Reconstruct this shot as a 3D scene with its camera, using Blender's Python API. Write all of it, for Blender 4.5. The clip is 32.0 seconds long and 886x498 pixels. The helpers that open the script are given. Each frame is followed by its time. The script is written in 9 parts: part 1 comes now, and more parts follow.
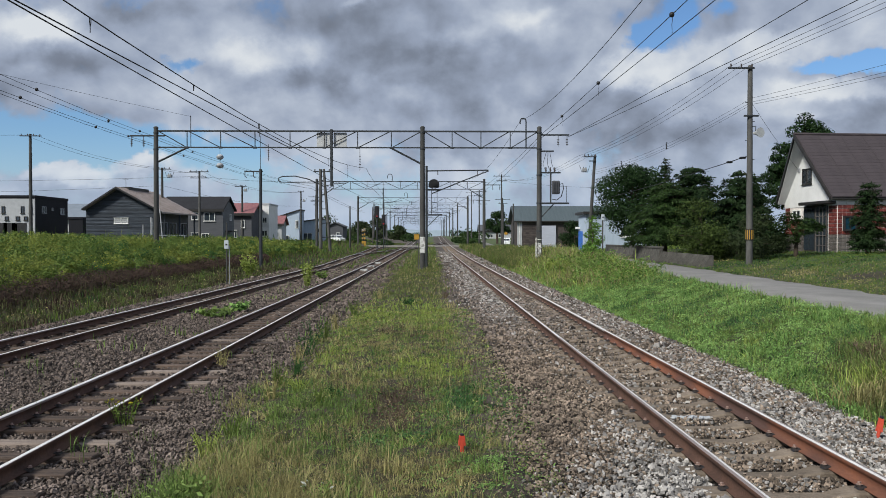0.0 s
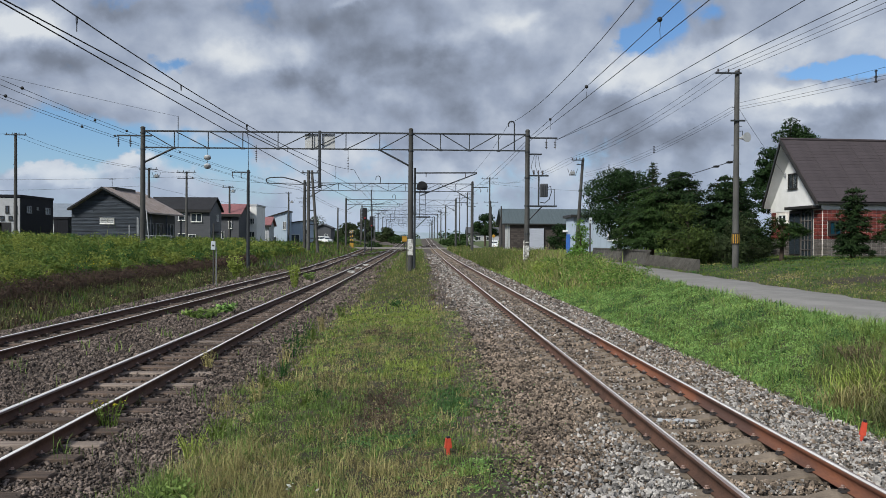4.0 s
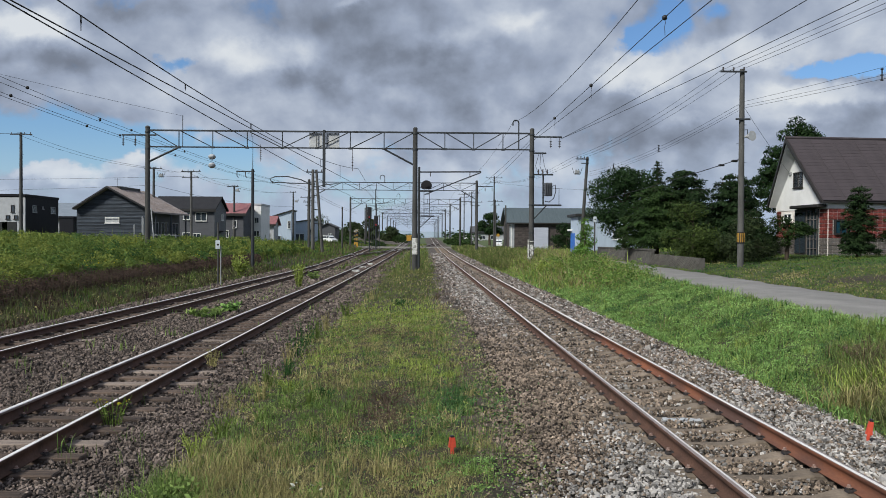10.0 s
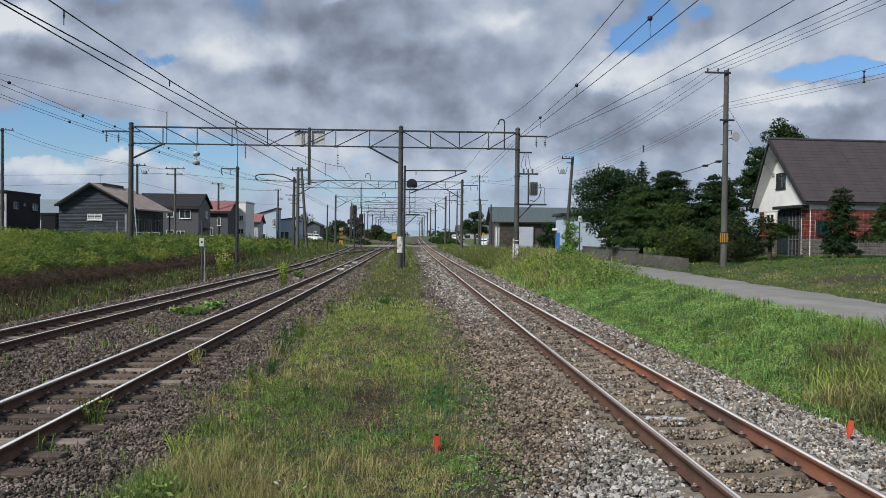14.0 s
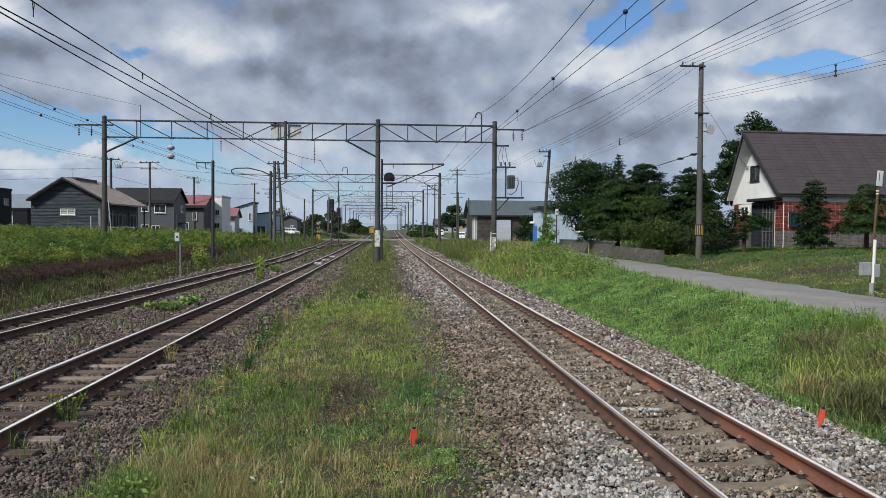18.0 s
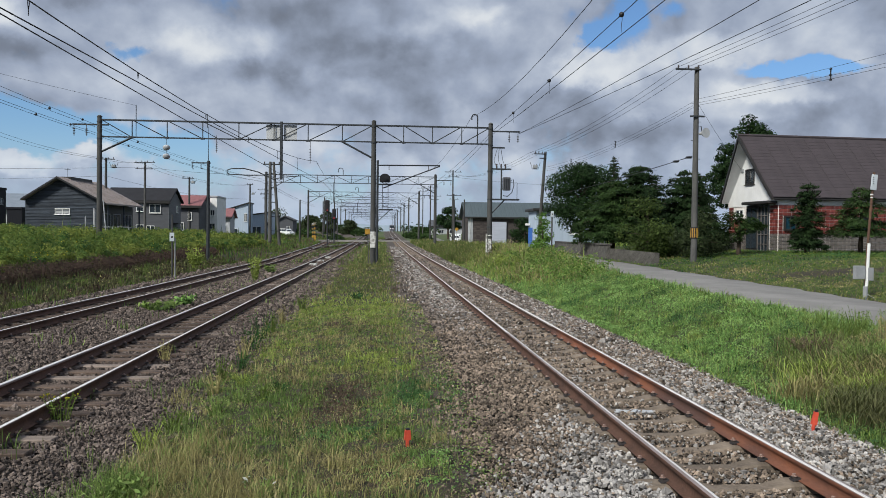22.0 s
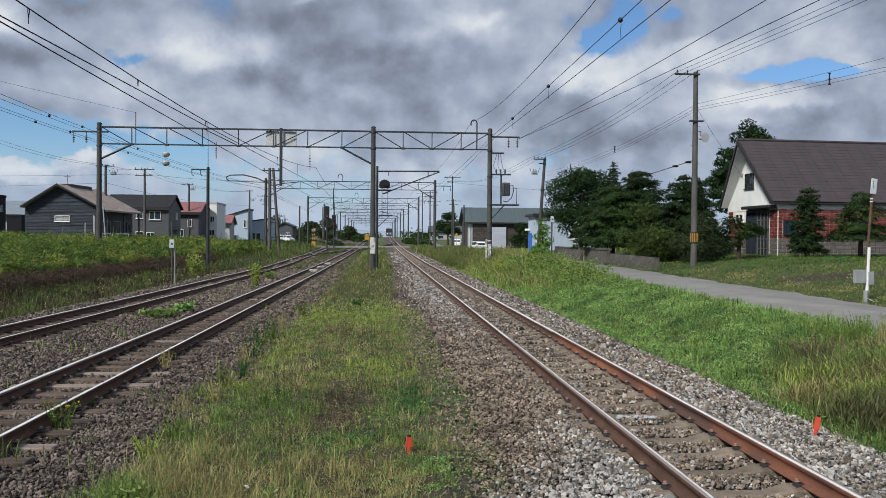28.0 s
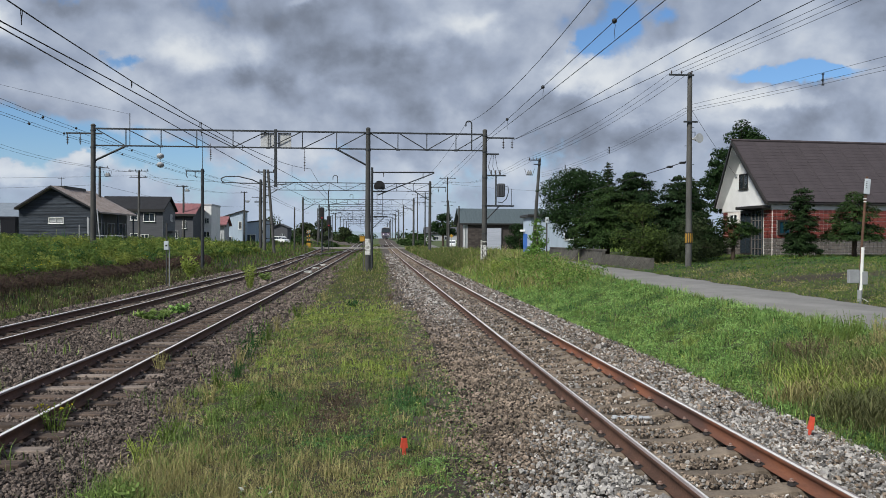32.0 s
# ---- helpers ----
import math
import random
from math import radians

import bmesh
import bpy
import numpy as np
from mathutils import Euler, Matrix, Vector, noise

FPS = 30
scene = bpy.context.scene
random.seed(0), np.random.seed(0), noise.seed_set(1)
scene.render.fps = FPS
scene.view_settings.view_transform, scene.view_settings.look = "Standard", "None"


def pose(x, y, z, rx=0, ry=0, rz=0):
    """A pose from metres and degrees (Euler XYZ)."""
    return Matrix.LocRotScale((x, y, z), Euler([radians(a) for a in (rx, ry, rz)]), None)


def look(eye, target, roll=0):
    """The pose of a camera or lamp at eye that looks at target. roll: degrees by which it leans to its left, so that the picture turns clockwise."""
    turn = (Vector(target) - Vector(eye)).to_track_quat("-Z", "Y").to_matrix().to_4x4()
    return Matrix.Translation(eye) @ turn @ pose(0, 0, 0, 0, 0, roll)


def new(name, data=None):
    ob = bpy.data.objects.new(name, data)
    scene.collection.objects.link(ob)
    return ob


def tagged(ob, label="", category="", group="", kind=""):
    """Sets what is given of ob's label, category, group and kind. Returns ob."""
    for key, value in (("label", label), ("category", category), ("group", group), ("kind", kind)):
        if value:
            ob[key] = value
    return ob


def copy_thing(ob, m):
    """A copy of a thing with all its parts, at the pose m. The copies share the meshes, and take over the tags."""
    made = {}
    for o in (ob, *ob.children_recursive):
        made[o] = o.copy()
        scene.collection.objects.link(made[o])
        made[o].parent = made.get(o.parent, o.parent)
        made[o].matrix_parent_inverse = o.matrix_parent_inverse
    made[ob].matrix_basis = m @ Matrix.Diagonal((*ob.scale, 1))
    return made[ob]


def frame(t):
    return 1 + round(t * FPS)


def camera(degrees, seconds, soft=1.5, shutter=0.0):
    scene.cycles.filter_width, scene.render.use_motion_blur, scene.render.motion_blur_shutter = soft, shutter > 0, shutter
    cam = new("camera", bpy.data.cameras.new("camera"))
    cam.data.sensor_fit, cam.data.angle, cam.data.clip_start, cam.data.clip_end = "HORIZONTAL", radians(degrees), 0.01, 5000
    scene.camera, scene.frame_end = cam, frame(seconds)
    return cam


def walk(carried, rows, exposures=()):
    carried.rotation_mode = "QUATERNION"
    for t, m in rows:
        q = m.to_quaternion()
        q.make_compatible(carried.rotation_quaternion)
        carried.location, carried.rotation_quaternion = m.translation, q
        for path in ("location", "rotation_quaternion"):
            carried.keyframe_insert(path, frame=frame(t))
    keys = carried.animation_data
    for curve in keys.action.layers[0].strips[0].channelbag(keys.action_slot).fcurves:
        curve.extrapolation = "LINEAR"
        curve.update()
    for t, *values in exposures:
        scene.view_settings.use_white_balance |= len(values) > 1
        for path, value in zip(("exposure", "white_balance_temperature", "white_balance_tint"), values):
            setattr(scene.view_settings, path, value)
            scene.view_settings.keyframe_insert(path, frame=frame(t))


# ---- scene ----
cam = camera(57.79, 32.0, soft=0.62)
walk(cam, [
    (0, pose(-0.004, -0.007, 1.903, 89.190, 0.002, -0.853)),
    (0.5, pose(-0.007, -0.001, 1.899, 89.142, -0.097, -0.970)),
    (1, pose(0.004, -0.001, 1.897, 89.079, -0.181, -1.067)),
    (1.5, pose(-0.002, 0.016, 1.900, 89.050, -0.320, -1.265)),
    (2, pose(0.003, 0.001, 1.899, 89.073, -0.377, -1.451)),
    (2.5, pose(0.006, 0.003, 1.894, 89.167, -0.429, -1.617)),
    (3, pose(0.010, 0.010, 1.900, 89.249, -0.377, -1.716)),
    (3.5, pose(0.004, -0.005, 1.905, 89.352, -0.358, -1.765)),
    (5.5, pose(0.000, 0.006, 1.904, 89.321, -0.248, -1.352)),
    (6, pose(0.003, 0.002, 1.900, 89.258, -0.239, -1.326)),
    (6.5, pose(0.002, 0.001, 1.900, 89.189, -0.225, -1.375)),
    (7, pose(0.004, 0.009, 1.898, 89.156, -0.206, -1.432)),
    (7.5, pose(0.006, -0.006, 1.899, 89.178, -0.207, -1.482)),
    (8, pose(0.002, 0.000, 1.896, 89.220, -0.236, -1.570)),
    (8.5, pose(0.007, 0.011, 1.900, 89.266, -0.220, -1.599)),
    (9, pose(0.009, 0.014, 1.898, 89.308, -0.225, -1.572)),
    (9.5, pose(0.006, 0.010, 1.897, 89.308, -0.268, -1.487)),
    (10, pose(0.007, 0.021, 1.899, 89.290, -0.319, -1.396)),
    (10.5, pose(0.008, 0.021, 1.892, 89.295, -0.404, -1.374)),
    (11, pose(-0.001, 0.018, 1.893, 89.294, -0.455, -1.537)),
    (11.5, pose(0.004, 0.005, 1.899, 89.308, -0.471, -1.812)),
    (12, pose(0.009, 0.016, 1.895, 89.321, -0.464, -2.103)),
    (12.5, pose(0.013, 0.009, 1.898, 89.322, -0.464, -2.265)),
    (13, pose(0.014, 0.020, 1.896, 89.312, -0.485, -2.294)),
    (13.5, pose(0.012, 0.013, 1.897, 89.271, -0.523, -2.299)),
    (14, pose(0.006, 0.025, 1.893, 89.213, -0.603, -2.449)),
    (14.5, pose(0.018, 0.026, 1.894, 89.192, -0.557, -2.706)),
    (16.5, pose(0.023, 0.016, 1.896, 88.959, -0.376, -3.965)),
    (17, pose(0.026, 0.014, 1.894, 88.877, -0.386, -4.062)),
    (17.5, pose(0.026, 0.012, 1.894, 88.795, -0.339, -4.067)),
    (18, pose(0.024, 0.025, 1.892, 88.764, -0.351, -4.026)),
    (18.5, pose(0.024, 0.016, 1.892, 88.768, -0.372, -3.952)),
    (19, pose(0.019, 0.021, 1.893, 88.770, -0.378, -3.928)),
    (19.5, pose(0.022, 0.025, 1.893, 88.797, -0.414, -3.954)),
    (20, pose(0.026, 0.029, 1.891, 88.803, -0.430, -3.983)),
    (20.5, pose(0.023, 0.025, 1.893, 88.788, -0.482, -4.059)),
    (21, pose(0.025, 0.035, 1.887, 88.777, -0.556, -4.147)),
    (21.5, pose(0.017, 0.015, 1.894, 88.807, -0.591, -4.264)),
    (22, pose(0.032, 0.029, 1.887, 88.881, -0.646, -4.342)),
    (22.5, pose(0.032, 0.027, 1.894, 88.955, -0.678, -4.391)),
    (23, pose(0.026, 0.027, 1.893, 89.047, -0.730, -4.397)),
    (23.5, pose(0.024, 0.020, 1.895, 89.107, -0.717, -4.344)),
    (24, pose(0.021, 0.033, 1.890, 89.180, -0.689, -4.318)),
    (24.5, pose(0.030, 0.030, 1.891, 89.220, -0.593, -4.288)),
    (25, pose(0.025, 0.032, 1.896, 89.262, -0.509, -4.279)),
    (25.5, pose(0.030, 0.036, 1.895, 89.290, -0.465, -4.272)),
    (27.5, pose(0.026, 0.024, 1.895, 89.245, -0.413, -4.316)),
    (28, pose(0.021, 0.034, 1.894, 89.274, -0.413, -4.365)),
    (28.5, pose(0.026, 0.031, 1.894, 89.306, -0.364, -4.368)),
    (29, pose(0.028, 0.036, 1.893, 89.312, -0.269, -4.378)),
    (29.5, pose(0.032, 0.039, 1.894, 89.290, -0.208, -4.374)),
    (30, pose(0.030, 0.040, 1.890, 89.292, -0.214, -4.389)),
    (30.5, pose(0.033, 0.042, 1.892, 89.295, -0.224, -4.422)),
    (31, pose(0.024, 0.030, 1.897, 89.306, -0.245, -4.532)),
    (31.5, pose(0.031, 0.037, 1.897, 89.319, -0.248, -4.631)),
    (32, pose(0.028, 0.038, 1.892, 89.354, -0.268, -4.710)),
], exposures=[(0, -0.16, 6250, 8), (32, -0.15, 6250, 8)])

# ---------------------------------------------------------------- sky, sun
world = bpy.data.worlds.new("overcast_sky")
scene.world = world
world.use_nodes = True
SUN_EL, SUN_AZ = radians(40), radians(226)  # azimuth clockwise from +y


def build_sky():
    nt = world.node_tree
    nt.nodes.clear()
    N = lambda kind: nt.nodes.new(kind)
    L = nt.links.new

    def math_(op, a, b=None, c=None, clamp=False):
        n = N("ShaderNodeMath")
        n.operation, n.use_clamp = op, clamp
        for i, v in enumerate((a, b, c)):
            if v is None:
                continue
            if isinstance(v, (int, float)):
                n.inputs[i].default_value = v
            else:
                L(v, n.inputs[i])
        return n.outputs[0]

    def vec(op, a, b=None, c=None):
        n = N("ShaderNodeVectorMath")
        n.operation = op
        for i, v in enumerate((a, b, c)):
            if v is None:
                continue
            if isinstance(v, tuple):
                n.inputs[i].default_value = v
            else:
                L(v, n.inputs[i])
        return n.outputs["Value" if op == "DOT_PRODUCT" else "Vector"]

    def remap(v, a, b, lo=0.0, hi=1.0):
        n = N("ShaderNodeMapRange")
        n.interpolation_type = "SMOOTHSTEP"
        L(v, n.inputs[0])
        for i, q in enumerate((a, b, lo, hi)):
            n.inputs[i + 1].default_value = q
        return n.outputs[0]

    out, bg = N("ShaderNodeOutputWorld"), N("ShaderNodeBackground")
    sky = N("ShaderNodeTexSky")
    sky.sky_type, sky.sun_disc = "NISHITA", False
    sky.sun_elevation, sky.sun_rotation = SUN_EL, SUN_AZ
    sky.air_density, sky.dust_density, sky.ozone_density = 1.0, 0.6, 1.4
    tc, sep = N("ShaderNodeTexCoord"), N("ShaderNodeSeparateXYZ")
    L(tc.outputs["Generated"], sep.inputs[0])
    x, y, z = sep.outputs
    # cloud sheet seen in perspective, squeezed towards the horizon
    den = math_("ADD", math_("MAXIMUM", z, 0.0), 0.80)
    comb = N("ShaderNodeCombineXYZ")
    L(math_("DIVIDE", x, den), comb.inputs[0])
    L(math_("DIVIDE", y, den), comb.inputs[1])
    sheet = comb.outputs[0]

    def noise_(at, scale, detail, rough, shift, dist=0.0, colour=False):
        n = N("ShaderNodeTexNoise")
        L(vec("ADD", at, shift), n.inputs["Vector"])
        n.inputs["Scale"].default_value, n.inputs["Detail"].default_value = scale, detail
        n.inputs["Roughness"].default_value, n.inputs["Distortion"].default_value = rough, dist
        return n.outputs[1 if colour else 0]

    # heads of cloud: a relief of ridged noise, and the same a little towards the light for lit and shaded flanks
    relief = noise_(sheet, 5.5, 9.0, 0.49, (1.3, 5.7, 2.0), 0.15)
    towards = noise_(sheet, 5.5, 9.0, 0.49, (1.3 + 0.02, 5.7 - 0.022, 2.0), 0.15)
    flank = math_("SUBTRACT", relief, towards)
    fine = noise_(sheet, 20.0, 8.0, 0.58, (4.0, 1.0, 3.0), 0.2)

    # azimuth slope and height, bent by the relief so that the large forms have broken edges
    az = math_("DIVIDE", x, math_("MAXIMUM", y, 0.05))
    flat = N("ShaderNodeCombineXYZ")
    L(az, flat.inputs[0])
    L(math_("DIVIDE", z, math_("MAXIMUM", y, 0.05)), flat.inputs[1])
    bend = noise_(sheet, 6.0, 7.0, 0.56, (7.0, 2.0, 0.5), 0.0, True)
    at = vec("MULTIPLY_ADD", vec("SUBTRACT", bend, (0.5, 0.5, 0.5)), (0.13, 0.085, 0.0), flat.outputs[0])
    curl = noise_(sheet, 19.0, 6.0, 0.6, (2.0, 9.0, 0.5), 0.0, True)
    at = vec("MULTIPLY_ADD", vec("SUBTRACT", curl, (0.5, 0.5, 0.5)), (0.055, 0.045, 0.0), at)

    def blobs(total, rows):
        for a, e, wa, we, amount in rows:
            d = vec("MULTIPLY", vec("SUBTRACT", at, (a, e, 0.0)), (1 / wa, 1 / we, 0.0))
            g = math_("EXPONENT", math_("MULTIPLY", vec("DOT_PRODUCT", d, d), -1.0))
            total = math_("MULTIPLY_ADD", g, amount, total)
        return total

    cover = math_("MULTIPLY_ADD", math_("SUBTRACT", relief, 0.5), 1.1, 0.72)
    cover = math_("MULTIPLY_ADD", math_("SUBTRACT", fine, 0.5), 0.6, cover)
    mask = remap(blobs(cover, CLEAR), 0.38, 0.64)
    light = math_("MULTIPLY_ADD", flank, 1.7, 0.535)
    light = math_("MULTIPLY_ADD", math_("SUBTRACT", relief, 0.5), 0.30, light)
    light = math_("MULTIPLY_ADD", math_("SUBTRACT", fine, 0.5), 0.20, light)
    light = blobs(light, DARK)
    # lit heads: soft glow within, a broken edge round them
    head = blobs(math_("MULTIPLY", math_("SUBTRACT", relief, 0.5), 0.5), BRIGHT)
    light = math_("MULTIPLY_ADD", head, 0.5, light)
    light = math_("ADD", light, remap(head, 0.08, 0.36, 0.0, 0.17))
    ramp = N("ShaderNodeValToRGB")
    L(light, ramp.inputs[0])
    e = ramp.color_ramp.elements
    e[0].position, e[0].color = 0.05, (0.17, 0.185, 0.225, 1)
    e[1].position, e[1].color = 1.0, (0.80, 0.815, 0.84, 1)
    for p, c in ((0.27, (0.235, 0.265, 0.335, 1)), (0.5, (0.372, 0.42, 0.53, 1)), (0.72, (0.545, 0.59, 0.685, 1))):
        ramp.color_ramp.elements.new(p).color = c
    blue = vec("MULTIPLY", sky.outputs[0], (0.082, 0.103, 0.128))
    mix = N("ShaderNodeMix")
    mix.data_type = "RGBA"
    L(mask, mix.inputs[0])
    L(blue, mix.inputs[6])
    L(ramp.outputs[0], mix.inputs[7])
    # pale haze low over the land
    haze = N("ShaderNodeMix")
    haze.data_type = "RGBA"
    L(remap(z, -0.02, 0.13, 0.62, 0.0), haze.inputs[0])
    L(mix.outputs[2], haze.inputs[6])
    haze.inputs[7].default_value = (0.53, 0.635, 0.79, 1)
    L(haze.outputs[2], bg.inputs[0])
    bg.inputs[1].default_value = 1.0
    L(bg.outputs[0], out.inputs[0])


# azimuth slope, height, widths, amount: where blue shows, where the cloud is thick and where it is lit
CLEAR = ((-0.47, 0.125, 0.14, 0.032, -0.62), (-0.30, 0.10, 0.10, 0.03, -0.40), (-0.30, 0.214, 0.03, 0.014, -0.45), (-0.35, 0.292, 0.035, 0.01, -0.3),
         (0.262, 0.25, 0.018, 0.02, -0.62), (0.30, 0.285, 0.02, 0.02, -0.5), (0.36, 0.305, 0.025, 0.016, -0.3), (0.54, 0.226, 0.075, 0.010, -0.85), (0.50, 0.118, 0.1, 0.02, -0.2),
         (-0.46, 0.086, 0.05, 0.013, 0.45), (-0.365, 0.094, 0.022, 0.012, 0.5), (-0.2, 0.06, 0.12, 0.03, -0.2), (-0.05, 0.20, 0.2, 0.06, 0.4), (0.42, 0.18, 0.16, 0.03, 0.4))
DARK = ((-0.1, 0.262, 0.1, 0.028, -0.17), (-0.03, 0.212, 0.1, 0.024, -0.24), (-0.14, 0.2, 0.08, 0.014, -0.15), (-0.45, 0.222, 0.09, 0.016, -0.24), (-0.37, 0.285, 0.1, 0.014, -0.2), (0.12, 0.175, 0.1, 0.018, -0.16), (0.14, 0.225, 0.07, 0.02, -0.12), (0.4, 0.135, 0.14, 0.022, -0.14), (0.56, 0.145, 0.08, 0.03, -0.14), (0.25, 0.13, 0.08, 0.016, -0.09))
BRIGHT = ((-0.49, 0.262, 0.06, 0.022, 0.5), (-0.22, 0.225, 0.09, 0.025, 0.38), (-0.25, 0.175, 0.12, 0.02, 0.18), (-0.08, 0.288, 0.03, 0.01, 0.33), (0.03, 0.25, 0.05, 0.02, 0.2), (0.125, 0.27, 0.05, 0.016, 0.26), (0.27, 0.21, 0.05, 0.022, 0.58), (0.4, 0.245, 0.1, 0.022, 0.5), (0.5, 0.196, 0.08, 0.015, 0.55), (0.6, 0.25, 0.06, 0.03, 0.26), (-0.48, 0.092, 0.03, 0.016, 0.6), (-0.42, 0.086, 0.03, 0.014, 0.5), (-0.36, 0.097, 0.03, 0.013, 0.6), (0.33, 0.155, 0.04, 0.014, 0.2), (0.49, 0.158, 0.04, 0.012, 0.21), (0, 0.085, 0.35, 0.03, 0.3), (0.05, 0.06, 0.08, 0.015, 0.2))
build_sky()

sun = new("sun", bpy.data.lights.new("sun", "SUN"))
sun.data.energy, sun.data.angle, sun.data.color = 4.7, radians(10), (1.0, 0.95, 0.85)
_d = Vector((math.sin(SUN_AZ) * math.cos(SUN_EL), math.cos(SUN_AZ) * math.cos(SUN_EL), math.sin(SUN_EL)))
sun.matrix_world = look(_d * 100, (0, 0, 0))


# ---------------------------------------------------------------- materials
def mat(name, a, b=None, scale=6.0, rough=0.85, metal=0.0, bump=0.3, fine=60.0, spread=(0.35, 0.65), stretch=(1, 1, 1), c=None,
        island=0.0, obj=0.0, spec=0.4, dist=0.02, cspread=(0.55, 0.7), cscale=1.2):
    """A surface of two colours mixed by noise at two scales, with a third colour in patches, a fine relief, and a spread by piece."""
    m = bpy.data.materials.new(name)
    m.use_nodes = True
    nt = m.node_tree
    bs = nt.nodes["Principled BSDF"]
    L = nt.links.new
    b = b or tuple(v * 0.7 for v in a)
    tc, mp = nt.nodes.new("ShaderNodeTexCoord"), nt.nodes.new("ShaderNodeMapping")
    mp.inputs["Scale"].default_value = stretch
    L(tc.outputs["Object"], mp.inputs[0])

    def noise_(s, det, rg=0.6):
        n = nt.nodes.new("ShaderNodeTexNoise")
        n.inputs["Scale"].default_value, n.inputs["Detail"].default_value, n.inputs["Roughness"].default_value = s, det, rg
        L(mp.outputs[0], n.inputs["Vector"])
        return n.outputs[0]

    def range_(v, lo, hi, t0=0.0, t1=1.0):
        r = nt.nodes.new("ShaderNodeMapRange")
        L(v, r.inputs[0])
        for i, q in enumerate((lo, hi, t0, t1)):
            r.inputs[i + 1].default_value = q
        return r.outputs[0]

    def mix_(f, p, q):
        n = nt.nodes.new("ShaderNodeMix")
        n.data_type = "RGBA"
        L(f, n.inputs[0])
        for i, v in ((6, p), (7, q)):
            if isinstance(v, tuple):
                n.inputs[i].default_value = (*v, 1)
            else:
                L(v, n.inputs[i])
        return n.outputs[2]

    n1, n2 = noise_(scale, 5), noise_(fine, 3)
    add = nt.nodes.new("ShaderNodeMath")
    add.operation = "MULTIPLY_ADD"
    L(n2, add.inputs[0])
    add.inputs[1].default_value = 0.45
    sub = nt.nodes.new("ShaderNodeMath")
    sub.operation = "SUBTRACT"
    L(n1, sub.inputs[0])
    sub.inputs[1].default_value = 0.225
    L(sub.outputs[0], add.inputs[2])
    col = mix_(range_(add.outputs[0], *spread), a, b)
    if c:
        col = mix_(range_(noise_(cscale, 4), *cspread), col, c)
    for kind, amount in (("i", island), ("o", obj)):
        if amount:
            g = nt.nodes.new("ShaderNodeNewGeometry" if kind == "i" else "ShaderNodeObjectInfo")
            hs = nt.nodes.new("ShaderNodeHueSaturation")
            L(col, hs.inputs["Color"])
            L(range_(g.outputs["Random Per Island" if kind == "i" else "Random"], 0, 1, 1 - amount, 1 + amount), hs.inputs["Value"])
            col = hs.outputs[0]
    L(col, bs.inputs["Base Color"])
    bs.inputs["Metallic"].default_value = metal
    bs.inputs["Specular IOR Level"].default_value = spec
    L(range_(n2, 0.2, 0.8, rough - 0.08, min(1.0, rough + 0.08)), bs.inputs["Roughness"])
    if bump:
        bp = nt.nodes.new("ShaderNodeBump")
        bp.inputs["Strength"].default_value, bp.inputs["Distance"].default_value = bump, dist
        L(add.outputs[0], bp.inputs["Height"])
        L(bp.outputs[0], bs.inputs["Normal"])
    return m


def glass_mat(name, tint, rough=0.05):
    m = bpy.data.materials.new(name)
    m.use_nodes = True
    bs = m.node_tree.nodes["Principled BSDF"]
    bs.inputs["Base Color"].default_value = (*tint, 1)
    bs.inputs["Roughness"].default_value, bs.inputs["Specular IOR Level"].default_value = rough, 0.9
    return m


def leaf_mat(name, a, b, island=0.35, rough=0.6):
    m = mat(name, a, b, scale=1.2, fine=9.0, rough=rough, bump=0, island=island, spec=0.12)
    nt = m.node_tree
    bs, out = nt.nodes["Principled BSDF"], nt.nodes["Material Output"]
    tr, ad = nt.nodes.new("ShaderNodeBsdfTranslucent"), nt.nodes.new("ShaderNodeMixShader")
    ad.inputs[0].default_value = 0.28
    src = bs.inputs["Base Color"].links[0].from_socket
    nt.links.new(src, tr.inputs["Color"])
    nt.links.new(bs.outputs[0], ad.inputs[1])
    nt.links.new(tr.outputs[0], ad.inputs[2])
    nt.links.new(ad.outputs[0], out.inputs[0])
    return m


def glow_mat(name, color, strength):
    m = bpy.data.materials.new(name)
    m.use_nodes = True
    bs = m.node_tree.nodes["Principled BSDF"]
    bs.inputs["Base Color"].default_value = (*color, 1)
    bs.inputs["Emission Color"].default_value = (*color, 1)
    bs.inputs["Emission Strength"].default_value = strength
    return m


M = {}
M["soil"] = mat("grassy_soil", (0.05, 0.038, 0.022), (0.028, 0.024, 0.014), 1.5, 0.95, bump=0.5, fine=25, c=(0.062, 0.052, 0.035))
M["soil_dark"] = mat("dark_bare_soil", (0.085, 0.066, 0.052), (0.045, 0.035, 0.028), 4, 0.95, bump=0.8, fine=30, dist=0.04, c=(0.11, 0.09, 0.07))
M["turf"] = mat("thin_turf_soil", (0.055, 0.07, 0.024), (0.042, 0.038, 0.02), 2.2, 0.95, bump=0.6, fine=22, dist=0.03, c=(0.10, 0.10, 0.04))
# near beds are darkened to stand in for shade between the stones
M["gravel_bed"] = mat("gap_shaded_ballast_bed", (0.04, 0.031, 0.024), (0.016, 0.013, 0.010), 9, 0.95, bump=1.0, fine=34, dist=0.05, c=(0.09, 0.07, 0.055))
M["gravel_dark"] = mat("old_gap_shaded_ballast_bed", (0.046, 0.037, 0.031), (0.02, 0.016, 0.014), 9, 0.95, bump=1.0, fine=34, dist=0.05, c=(0.09, 0.07, 0.055))
